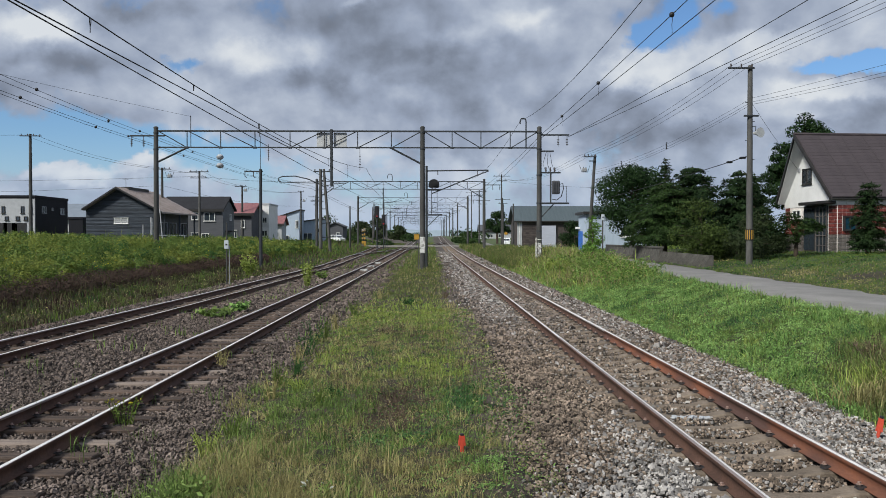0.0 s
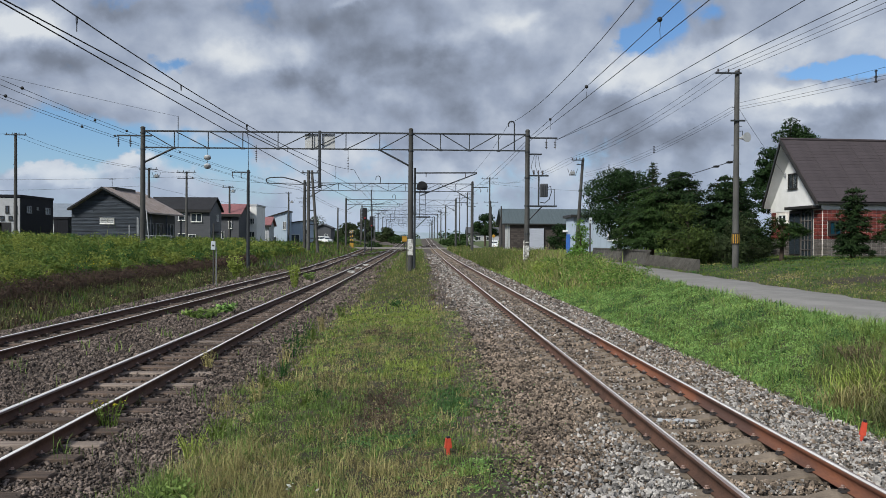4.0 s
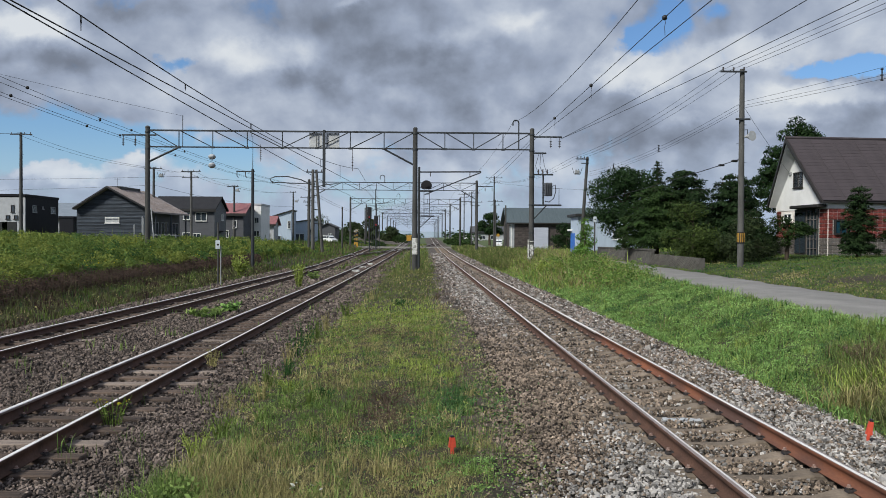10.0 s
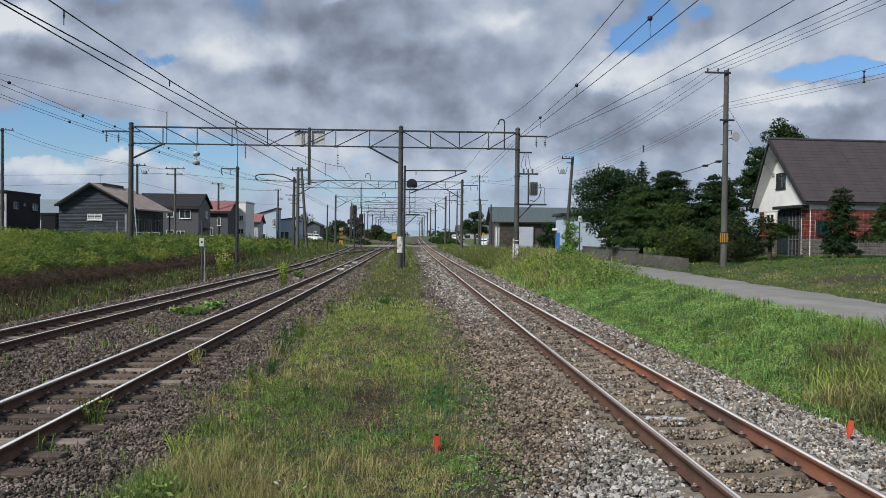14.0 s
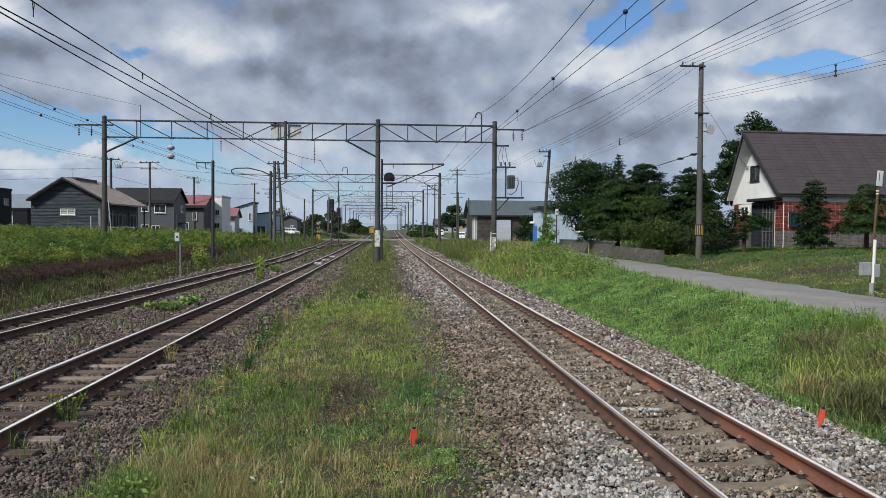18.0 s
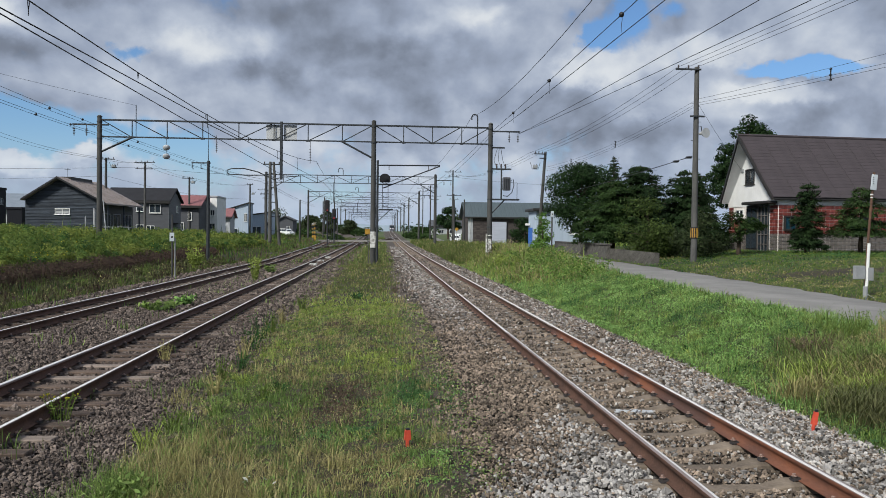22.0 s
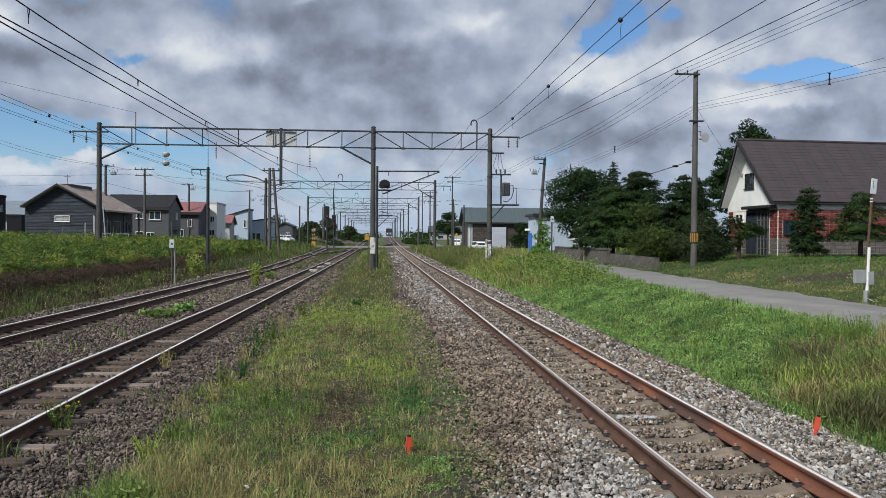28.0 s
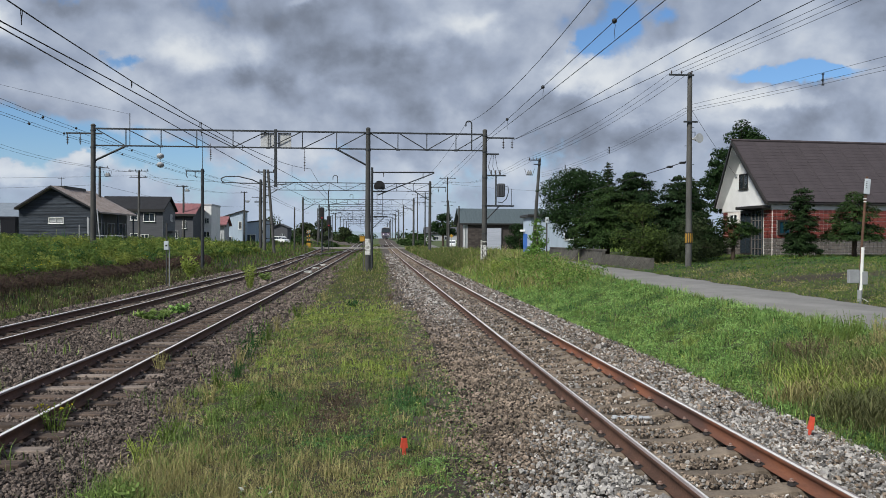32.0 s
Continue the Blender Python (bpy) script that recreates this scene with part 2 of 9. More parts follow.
# far surfaces carry the lighter mean tone of the stones instead
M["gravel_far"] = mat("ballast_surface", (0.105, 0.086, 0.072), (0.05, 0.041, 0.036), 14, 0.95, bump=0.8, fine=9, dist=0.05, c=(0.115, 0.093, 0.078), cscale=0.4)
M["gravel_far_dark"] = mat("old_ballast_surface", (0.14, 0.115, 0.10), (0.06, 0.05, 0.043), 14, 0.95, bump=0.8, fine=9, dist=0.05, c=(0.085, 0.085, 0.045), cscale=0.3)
M["far_land"] = mat("far_meadow", (0.085, 0.11, 0.035), (0.05, 0.075, 0.025), 0.05, 0.95, bump=0.2, fine=1.2, c=(0.11, 0.11, 0.05), cscale=0.02)
M["stone"] = mat("ballast_stone", (0.365, 0.344, 0.325), (0.20, 0.187, 0.176), 3, 0.9, bump=0.3, fine=50, island=0.75)
M["stone_brown"] = mat("brownish_ballast_stone", (0.255, 0.2, 0.155), (0.105, 0.082, 0.063), 3, 0.92, bump=0.3, fine=50, island=0.75)
M["stone_dark"] = mat("dark_ballast_stone", (0.168, 0.134, 0.115), (0.074, 0.057, 0.048), 3, 0.92, bump=0.3, fine=50, island=0.8)
M["stone_mid"] = mat("grey_old_ballast_stone", (0.215, 0.178, 0.155), (0.10, 0.082, 0.07), 3, 0.92, bump=0.3, fine=50, island=0.75)
M["stone_single"] = mat("single_ballast_stone", (0.42, 0.40, 0.385), (0.28, 0.262, 0.25), 9, 0.9, bump=0.3, fine=50, obj=0.5)
M["rail_side"] = mat("rusty_rail_side", (0.105, 0.055, 0.038), (0.062, 0.034, 0.025), 4, 0.8, bump=0.25, fine=40, spec=0.3)
M["rail_orange"] = mat("fresh_rust_rail", (0.25, 0.092, 0.045), (0.14, 0.055, 0.032), 4, 0.7, bump=0.25, fine=40, stretch=(1, 0.35, 1), c=(0.085, 0.045, 0.035), cscale=0.5, cspread=(0.45, 0.62))
M["rail_worn"] = mat("dull_rail_head", (0.32, 0.255, 0.235), (0.21, 0.165, 0.15), 5, 0.4, 0.25, bump=0.04, fine=60, stretch=(3, 0.2, 1))
# near-white base puts the sky's glint on the worn heads into the colour
M["rail_top"] = mat("worn_rail_head_glint", (0.90, 0.87, 0.83), (0.72, 0.67, 0.63), 5, 0.3, 0.2, bump=0.03, fine=60, stretch=(3, 0.2, 1))
M["sleeper"] = mat("concrete_sleeper", (0.225, 0.18, 0.138), (0.135, 0.106, 0.08), 6, 0.9, bump=0.35, fine=45, obj=0.25)
M["sleeper_wood"] = mat("weathered_wood_sleeper", (0.125, 0.089, 0.069), (0.045, 0.032, 0.026), 5, 0.9, bump=0.6, fine=50, stretch=(0.25, 4, 2), obj=0.35)
M["sleeper_pale"] = mat("pale_dry_wood_sleeper", (0.27, 0.218, 0.185), (0.15, 0.118, 0.097), 5, 0.9, bump=0.6, fine=50, stretch=(0.25, 4, 2), obj=0.2)
M["iron"] = mat("dark_fastening_iron", (0.03, 0.03, 0.035), (0.05, 0.04, 0.035), 20, 0.6, 0.3, bump=0.2)
M["bolt"] = mat("rusty_pale_bolt", (0.42, 0.30, 0.26), (0.24, 0.16, 0.13), 30, 0.6, 0.2, bump=0.2)
M["steel"] = mat("grey_painted_steel", (0.04, 0.046, 0.053), (0.024, 0.028, 0.033), 3, 0.65, 0.1, bump=0.15, fine=30)
M["pole"] = mat("weathered_concrete_pole", (0.075, 0.075, 0.073), (0.04, 0.04, 0.039), 3, 0.85, bump=0.25, fine=40, stretch=(1, 1, 0.25))
M["pole_light"] = mat("pale_concrete_pole", (0.105, 0.104, 0.10), (0.066, 0.065, 0.063), 3, 0.85, bump=0.25, fine=40, stretch=(1, 1, 0.25))
M["wire"] = mat("dark_cable", (0.018, 0.019, 0.022), (0.03, 0.03, 0.034), 4, 0.6, 0.2, bump=0)
M["white"] = mat("white_paint", (0.78, 0.78, 0.76), (0.66, 0.66, 0.64), 2, 0.6, bump=0.08, fine=30)
M["porcelain"] = mat("glazed_insulator", (0.10, 0.085, 0.08), (0.06, 0.05, 0.05), 6, 0.25, bump=0)
M["black"] = mat("black_paint", (0.012, 0.012, 0.014), (0.02, 0.02, 0.022), 4, 0.55, bump=0.1)
M["asphalt"] = mat("old_asphalt", (0.255, 0.243, 0.23), (0.185, 0.176, 0.166), 0.8, 0.92, bump=0.4, fine=70, dist=0.01, c=(0.185, 0.177, 0.167), cscale=0.9, cspread=(0.45, 0.7))
M["orange"] = mat("orange_marker_paint", (0.62, 0.085, 0.045), (0.45, 0.06, 0.035), 9, 0.5, bump=0.1)
M["yellow"] = mat("yellow_paint", (0.47, 0.27, 0.03), (0.36, 0.2, 0.03), 5, 0.55, bump=0.1)
M["concrete"] = mat("grey_concrete", (0.105, 0.098, 0.088), (0.05, 0.047, 0.042), 5, 0.9, bump=0.35, fine=35, c=(0.13, 0.125, 0.11))
M["glass"] = glass_mat("dark_window_glass", (0.03, 0.04, 0.05))
M["glass_teal"] = glass_mat("teal_window_glass", (0.012, 0.045, 0.07))
M["curtain"] = mat("pale_curtain", (0.45, 0.46, 0.46), (0.3, 0.31, 0.32), 8, 0.9, bump=0.4, fine=20, stretch=(4, 4, 0.3))
M["bark"] = mat("brown_bark", (0.075, 0.055, 0.04), (0.04, 0.03, 0.022), 6, 0.95, bump=0.8, fine=30, stretch=(1, 1, 0.2))


# ---------------------------------------------------------------- mesh code
class MB:
    """Collects vertices and faces of one mesh."""

    def __init__(self):
        self.v, self.f = [], []

    def add(self, verts, faces):
        o = len(self.v)
        self.v += [tuple(p) for p in verts]
        self.f += [tuple(i + o for i in q) for q in faces]
        return self

    def box(self, lo, hi, bev=0.0, m=None):
        lo, hi = [min(a, b) for a, b in zip(lo, hi)], [max(a, b) for a, b in zip(lo, hi)]
        if bev <= 0:
            vs = [(x, y, z) for x in (lo[0], hi[0]) for y in (lo[1], hi[1]) for z in (lo[2], hi[2])]
            fs = [(0, 1, 3, 2), (4, 6, 7, 5), (0, 4, 5, 1), (2, 3, 7, 6), (0, 2, 6, 4), (1, 5, 7, 3)]
        else:
            b = min(bev, *[(h - l) * 0.45 for l, h in zip(lo, hi)])
            bm = bmesh.new()
            bmesh.ops.create_cube(bm, size=1.0)
            for w in bm.verts:
                w.co = [l + (h - l) * (c + 0.5) for l, h, c in zip(lo, hi, w.co)]
            bmesh.ops.bevel(bm, geom=list(bm.edges), offset=b, segments=1, affect="EDGES")
            bm.verts.index_update()
            vs, fs = [w.co[:] for w in bm.verts], [[w.index for w in f.verts] for f in bm.faces]
            bm.free()
        if m is not None:
            vs = [(m @ Vector(p))[:] for p in vs]
        return self.add(vs, fs)

    def tube(self, pts, r, n=8, caps=True):
        """A round rod along points; r is one radius or one for each point."""
        pts = [Vector(p) for p in pts]
        rs = r if isinstance(r, (list, tuple)) else [r] * len(pts)
        vs, fs = [], []
        side = None
        for i, p in enumerate(pts):
            d = (pts[min(i + 1, len(pts) - 1)] - pts[max(i - 1, 0)]).normalized()
            if side is None or abs(side.dot(d)) > 0.95:
                side = d.cross(Vector((0, 0, 1))) if abs(d.z) < 0.9 else d.cross(Vector((1, 0, 0)))
            side = (side - d * side.dot(d)).normalized()
            up = side.cross(d)
            for k in range(n):
                a = 2 * math.pi * k / n
                vs.append((p + side * (math.cos(a) * rs[i]) + up * (math.sin(a) * rs[i]))[:])
        for i in range(len(pts) - 1):
            for k in range(n):
                fs.append((i * n + k, i * n + (k + 1) % n, (i + 1) * n + (k + 1) % n, (i + 1) * n + k))
        if caps:
            fs += [tuple(range(n))[::-1], tuple(range((len(pts) - 1) * n, len(pts) * n))]
        return self.add(vs, fs)

    def prism(self, poly, axis, a, b):
        """A flat outline (pairs) pushed along an axis: x pairs are (y, z), y pairs (x, z), z pairs (x, y)."""
        put = {"x": lambda p, w: (w, p[0], p[1]), "y": lambda p, w: (p[0], w, p[1]), "z": lambda p, w: (p[0], p[1], w)}[axis]
        n = len(poly)
        vs = [put(p, a) for p in poly] + [put(p, b) for p in poly]
        fs = [tuple(range(n))[::-1], tuple(range(n, 2 * n))] + [(i, (i + 1) % n, n + (i + 1) % n, n + i) for i in range(n)]
        return self.add(vs, fs)

    def ball(self, c, r, n=8, sz=1.0):
        vs, fs = [], []
        for i in range(1, n):
            t = math.pi * i / n
            for k in range(n):
                a = 2 * math.pi * k / n
                vs.append((c[0] + r * math.sin(t) * math.cos(a), c[1] + r * math.sin(t) * math.sin(a), c[2] + r * sz * math.cos(t)))
        top, bot = len(vs), len(vs) + 1
        vs += [(c[0], c[1], c[2] + r * sz), (c[0], c[1], c[2] - r * sz)]
        for i in range(n - 2):
            for k in range(n):
                fs.append((i * n + k, (i + 1) * n + k, (i + 1) * n + (k + 1) % n, i * n + (k + 1) % n))
        for k in range(n):
            fs += [(top, k, (k + 1) % n), (bot, (n - 2) * n + (k + 1) % n, (n - 2) * n + k)]
        return self.add(vs, fs)

    def mesh(self, name, smooth=False):
        me = bpy.data.meshes.new(name)
        me.from_pydata(self.v, [], self.f)
        bm = bmesh.new()
        bm.from_mesh(me)
        bmesh.ops.recalc_face_normals(bm, faces=bm.faces)
        bm.to_mesh(me)
        bm.free()
        if smooth:
            me.polygons.foreach_set("use_smooth", [True] * len(me.polygons))
            me.set_sharp_from_angle(angle=radians(40))
        return me


def part(name, mb, material, parent=None, label="", smooth=False):
    """Links a mesh as one object, under a thing or a part. mb: an MB or a mesh."""
    me = mb.mesh(name, smooth) if isinstance(mb, MB) else mb
    if not me.materials:
        me.materials.append(material)
    ob = new(name, me)
    if parent is not None:
        ob.parent = parent
    return tagged(ob, label) if label else ob


def thing(name, label, category, at=(0, 0, 0), rz=0.0, group="", kind=""):
    ob = new(name)
    ob.empty_display_size = 0.2
    ob.matrix_basis = pose(*at, 0, 0, rz)
    return tagged(ob, label, category, group, kind)


def big_mesh(name, verts, faces, material, flat=False):
    """A mesh from arrays: verts (n, 3), faces (m, k)."""
    me = bpy.data.meshes.new(name)
    faces = np.asarray(faces, np.int32)
    me.vertices.add(len(verts))
    me.vertices.foreach_set("co", np.asarray(verts, np.float32).ravel())
    k = faces.shape[1]
    me.loops.add(faces.size)
    me.loops.foreach_set("vertex_index", faces.ravel())
    me.polygons.add(len(faces))
    me.polygons.foreach_set("loop_start", np.arange(0, faces.size, k, dtype=np.int32))
    me.polygons.foreach_set("loop_total", np.full(len(faces), k, np.int32))
    if flat:
        me.polygons.foreach_set("use_smooth", [False] * len(faces))
    me.update(calc_edges=True)
    me.materials.append(material)
    return me


# ---------------------------------------------------------------- the lie of the land
RIGHT, MID, LEFT = 3.02, -4.64, -8.45  # track centres
LOW = -0.25  # the left tracks lie lower
RAIL_H, GAUGE = 0.153, 1.132


def right_x(y):
    return RIGHT + 7.5e-5 * max(0.0, y - 300) ** 2


def mid_x(y):
    return MID + 0.003 * min(y, 40)


def left_x(y):
    """The left track draws in a little and then bears off towards the village."""
    return float(np.interp(y, (-10, 15, 30, 60, 90, 170, 600), (-8.55, -8.52, -8.25, -8.0, -8.75, -10.4, -20)))


def climb(y):
    """The line climbs gently beyond the portals."""
    return np.interp(y, (0, 70, 110, 150, 200, 280, 400, 550, 4000), (0, 0, 0.12, 0.42, 1.1, 2.3, 2.75, 2.9, 2.9))


ROAD_Y = (-60, 0, 40, 65, 95, 122, 150, 200, 280, 400, 550)
ROAD_Z = (0.05, 0.08, 0.44, 0.62, 0.40, 0.0, 0.2, 1.1, 2.3, 2.75, 2.9)


def road_z(y):
    return float(np.interp(y, ROAD_Y, ROAD_Z))


PX = np.array((-400, -60, -32, -20, -14.5, -11.8, -10.9, -10.3, -3.2, -2.6, -1, 0.4, 1.35, 4.65, 5.35, 6.2, 7.6, 9.0, 12.8, 13.6, 16, 21, 60, 400), float)
PZ = np.array((1.2, 1.2, 1.15, 0.85, 0.30, -0.3, -0.55, -0.46, -0.46, -0.48, -0.31, -0.28, -0.205, -0.205, -0.34, -0.28, -0.10, 0, 0, 0.06, 0.3, 0.62, 0.8, 1.0), float)


def land_z(x, y):
    """Height of the ground; the part beyond the right verge follows the road."""
    x, y = np.asarray(x, float), np.asarray(y, float)
    w = np.clip((x - 5.4) / 3.4, 0, 1)
    side = np.clip((x - 13) / 3, 0, 1) * np.interp(y, (60, 100, 140), (0, -0.35, -0.35))
    return np.interp(x, PX, PZ) + side + w * np.interp(y, ROAD_Y, ROAD_Z) + (1 - w) * climb(y)


def lay_ground():
    xs = np.unique(np.concatenate([-np.geomspace(14, 3000, 26), np.arange(-14, 20.01, 0.25), np.geomspace(20.5, 3000, 26)]))
    ys = np.unique(np.concatenate([-np.geomspace(8, 400, 12), np.arange(-8, 26, 0.25), np.arange(26, 70, 0.7), np.geomspace(70, 3500, 60)]))
    X, Y = np.meshgrid(xs, ys)
    rng = np.random.RandomState(3)
    bed = ((X > 0.75) & (X < 5.25)) | ((X > -10.6) & (X < -2.5))
    Z = land_z(X, Y) + rng.normal(0, 0.018, X.shape) * (np.abs(X) < 20) * ~bed - 0.022 * bed
    Z -= 0.05 * ((X > 8.9) & (X < 12.9))
    nx, ny = len(xs), len(ys)
    idx = np.arange(nx * ny).reshape(ny, nx)
    F = np.stack([idx[:-1, :-1], idx[:-1, 1:], idx[1:, 1:], idx[1:, :-1]], -1).reshape(-1, 4)
    me = big_mesh("ground", np.stack([X, Y, Z], -1).reshape(-1, 3), F, M["soil"])
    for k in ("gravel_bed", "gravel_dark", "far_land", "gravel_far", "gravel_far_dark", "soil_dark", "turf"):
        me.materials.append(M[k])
    cx = (X[:-1, :-1] + X[1:, 1:]) / 2 + rng.normal(0, 0.12, (ny - 1, nx - 1))
    cy = (Y[:-1, :-1] + Y[1:, 1:]) / 2
    ix = np.zeros(cx.shape, np.int32)
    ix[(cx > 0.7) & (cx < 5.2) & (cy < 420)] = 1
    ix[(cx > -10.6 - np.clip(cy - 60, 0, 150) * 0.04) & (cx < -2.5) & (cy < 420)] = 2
    ix[(np.abs(cx) > 90) | (cy > 420) | (cy < -150)] = 3
    ix[(cx > 0.35) & (cx < 1.12) & (cy > 8) & (cy < 75)] = 6
    ix[(ix == 0) & (cy > 95)] = 3
    ix[(ix == 0) & (cx > 5.2) & (((cx - 16.2) / 2.4) ** 2 + ((cy - 27.5) / 1.5) ** 2 > 1)] = 7
    ix[(ix == 0) & (cx < -19)] = 7
    ix[(ix == 0) & (cx < -10) & (cx > -19) & (cy < 66)] = 6
    # further off the stones' mean tone replaces the gap-darkened bed
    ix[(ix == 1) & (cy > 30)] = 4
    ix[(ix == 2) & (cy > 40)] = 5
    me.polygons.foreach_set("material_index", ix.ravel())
    me.polygons.foreach_set("use_smooth", [True] * len(me.polygons))
    return tagged(new("ground", me), "grassy ground with gravel track beds", "ground", kind="structure")


lay_ground()


def lay_road():
    ys = np.concatenate([np.arange(-30, 60, 1.0), np.arange(60, 205, 5.0)])
    rng = np.random.RandomState(8)
    V, F = [], []
    for y in ys:
        e0, e1 = 9.05 + rng.normal(0, 0.11), 12.75 + rng.normal(0, 0.12)
        z = road_z(y)
        V += [(e0, y, z - 0.03), (e0 + 0.12, y, z + 0.01), (10.9, y, z + 0.045), (e1 - 0.12, y, z + 0.01), (e1, y, z - 0.03)]
    for i in range(len(ys) - 1):
        for k in range(4):
            F.append((i * 5 + k, i * 5 + k + 1, i * 5 + k + 6, i * 5 + k + 5))
    me = big_mesh("road", V, F, M["asphalt"])
    return tagged(new("road", me), "narrow worn grey asphalt road beside the verge", "road", kind="structure")


lay_road()


# ---------------------------------------------------------------- tracks
RAIL = ((-0.064, 0), (0.064, 0), (0.064, 0.011), (0.012, 0.026), (0.0085, 0.10), (0.0325, 0.118), (0.0325, 0.144), (0.0295, 0.150), (0.023, 0.153), (0.0, 0.154), (-0.023, 0.153),
        (-0.0295, 0.150), (-0.0325, 0.144), (-0.0325, 0.118), (-0.0085, 0.10), (-0.012, 0.026), (-0.064, 0.011))


def rail(parent, path, side_mat, label="", gauge=1, gleam_from=1e9):
    """One rail along points (x, y, base z); wheel wear and a painted sky glint whiten a narrow band along the gauge
    side of its head, or, beyond a given y, the whole head.
    """
    V, F, I = [], [], []
    n = len(RAIL)
    prof = RAIL if gauge > 0 else [(-p, q) for p, q in RAIL][::-1]
    bright, worn = ((7, 8), (6, 9, 10)) if gauge > 0 else ((8, 7), (6, 5, 9))
    for x, y, z in path:
        V += [(x + p, y, z + q) for p, q in prof]
    for i in range(len(path) - 1):
        # beyond this y the painted glint covers the whole head
        if path[i][1] > gleam_from:
            bright, worn = (6, 7, 8, 9), (5, 10)
        for k in range(n):
            F.append((i * n + k, i * n + (k + 1) % n, (i + 1) * n + (k + 1) % n, (i + 1) * n + k))
            I.append(1 if k in bright else 2 if k in worn else 0)
    me = big_mesh("rail", V, F, side_mat)
    me.materials.append(M["rail_top"])
    me.materials.append(M["rail_worn"])
    me.polygons.foreach_set("material_index", I)
    return part("rail", me, None, parent, label)


def sleeper_mesh(wood):
    mb = MB()
    if wood:
        mb.box((-1.05, -0.10, -0.14), (1.05, 0.10, 0.0), 0.012)
    else:
        # prestressed concrete: high under the rails, waisted and lower between them
        xs = (-1.0, -0.85, -0.42, -0.2, 0.2, 0.42, 0.85, 1.0)
        zs = (-0.03, 0.0, 0.0, -0.045, -0.045, 0.0, 0.0, -0.03)
        ws = (0.115, 0.12, 0.115, 0.085, 0.085, 0.115, 0.12, 0.115)
        V, F = [], []
        for x, z, w in zip(xs, zs, ws):
            V += [(x, -w - 0.03, -0.17), (x, -w, z - 0.012), (x, -w + 0.02, z), (x, w - 0.02, z), (x, w, z - 0.012), (x, w + 0.03, -0.17)]
        for i in range(7):
            for k in range(5):
                F.append((i * 6 + k, i * 6 + k + 1, i * 6 + k + 7, i * 6 + k + 6))
        F += [tuple(range(6))[::-1], tuple(range(42, 48))]
        mb.add(V, F)
    return mb.mesh("sleeper")


def clip_mesh():
    """One rail clip with its bolt and nut, right of the rail."""
    mb = MB()
    mb.add([(0.05, -0.05, 0.012), (0.13, -0.05, 0.0), (0.13, 0.05, 0.0), (0.05, 0.05, 0.012), (0.045, -0.045, 0.035), (0.12, -0.04, 0.03), (0.12, 0.04, 0.03), (0.045, 0.045, 0.035)],
           [(0, 3, 2, 1), (4, 5, 6, 7), (0, 1, 5, 4), (2, 3, 7, 6), (0, 4, 7, 3), (1, 2, 6, 5)])
    mb.tube([(0.10, 0, 0.02), (0.10, 0, 0.028), (0.10, 0, 0.05), (0.10, 0, 0.05), (0.10, 0, 0.078)], [0.02, 0.034, 0.034, 0.018, 0.018], 6)
    me = mb.mesh("rail_clip")
    me.materials.append(M["iron"])
    me.materials.append(M["bolt"])
    for p in me.polygons:
        if p.center.z > 0.045:
            p.material_index = 1
    return me


SLEEPER_C, SLEEPER_W = sleeper_mesh(False), sleeper_mesh(True)
SLEEPER_C.materials.append(M["sleeper"])
SLEEPER_W.materials.append(M["sleeper_wood"])
SLEEPER_P = SLEEPER_W.copy()
SLEEPER_P.materials.clear()
SLEEPER_P.materials.append(M["sleeper_pale"])
CLIP = clip_mesh()


def track(name, label, fx, dz, wood, y0, y1, near_end, spacing, mats):
    """A track with two rails, its sleepers and the fastenings near by."""
    tr = thing(name, label, "railway track", group="tracks of the line")
    rng = random.Random(len(name))
    ys = [y0 + (y1 - y0) * (i / 90) ** 1.6 for i in range(91)]
    for s, m in zip((-1, 1), mats):
        at = lambda y: (fx(y) + s * GAUGE / 2, y, dz + float(climb(y)) - RAIL_H)
        if m is M["rail_orange"]:
            # the newer, orange rail ends at a joint
            rail(tr, [at(y) for y in ys if y < 16.4] + [at(16.4)], m, "orange rusty rail", -s)
            rail(tr, [at(16.412)] + [at(y) for y in ys if y > 16.5], mats[0], "", -s, 13)
        else:
            rail(tr, [at(y) for y in ys], m, "", -s, -99 if wood else 13)
    rest = MB()
    i, y = 0, y0 + 0.2
    while y < 150:
        x = fx(y)
        if y < near_end:
            me = SLEEPER_C if not wood else (SLEEPER_P if rng.random() < 0.13 else SLEEPER_W)
            s = part("sleeper", me, None, tr)
            s.matrix_basis = pose(x + rng.uniform(-0.03, 0.03) * wood, y, dz - RAIL_H - 0.004 - wood * rng.uniform(0, 0.02), 0, 0, rng.uniform(-1.5, 1.5) * wood)
            if not wood and y < 26 or wood and y < 18:
                for q in (-1, 1):
                    for turn in (0, 180):
                        c = part("rail_clip", CLIP, None, tr)
                        c.matrix_basis = pose(x + q * GAUGE / 2, y, dz - RAIL_H, 0, 0, turn)
                        if wood:
                            c.scale = (0.8, 0.9, 0.7)
                        else:
                            c.scale = (0.85, 0.72, 0.75)
        else:
            w = 1.0 if not wood else 1.05
            zc = dz + float(climb(y)) - RAIL_H
            rest.box((x - w, y - 0.1, zc - 0.14), (x + w, y + 0.1, zc - 0.006))
        y += spacing
        i += 1
    tagged(part("sleeper_row", rest, M["sleeper_wood" if wood else "sleeper"], tr), kind="stuff")
    return tr


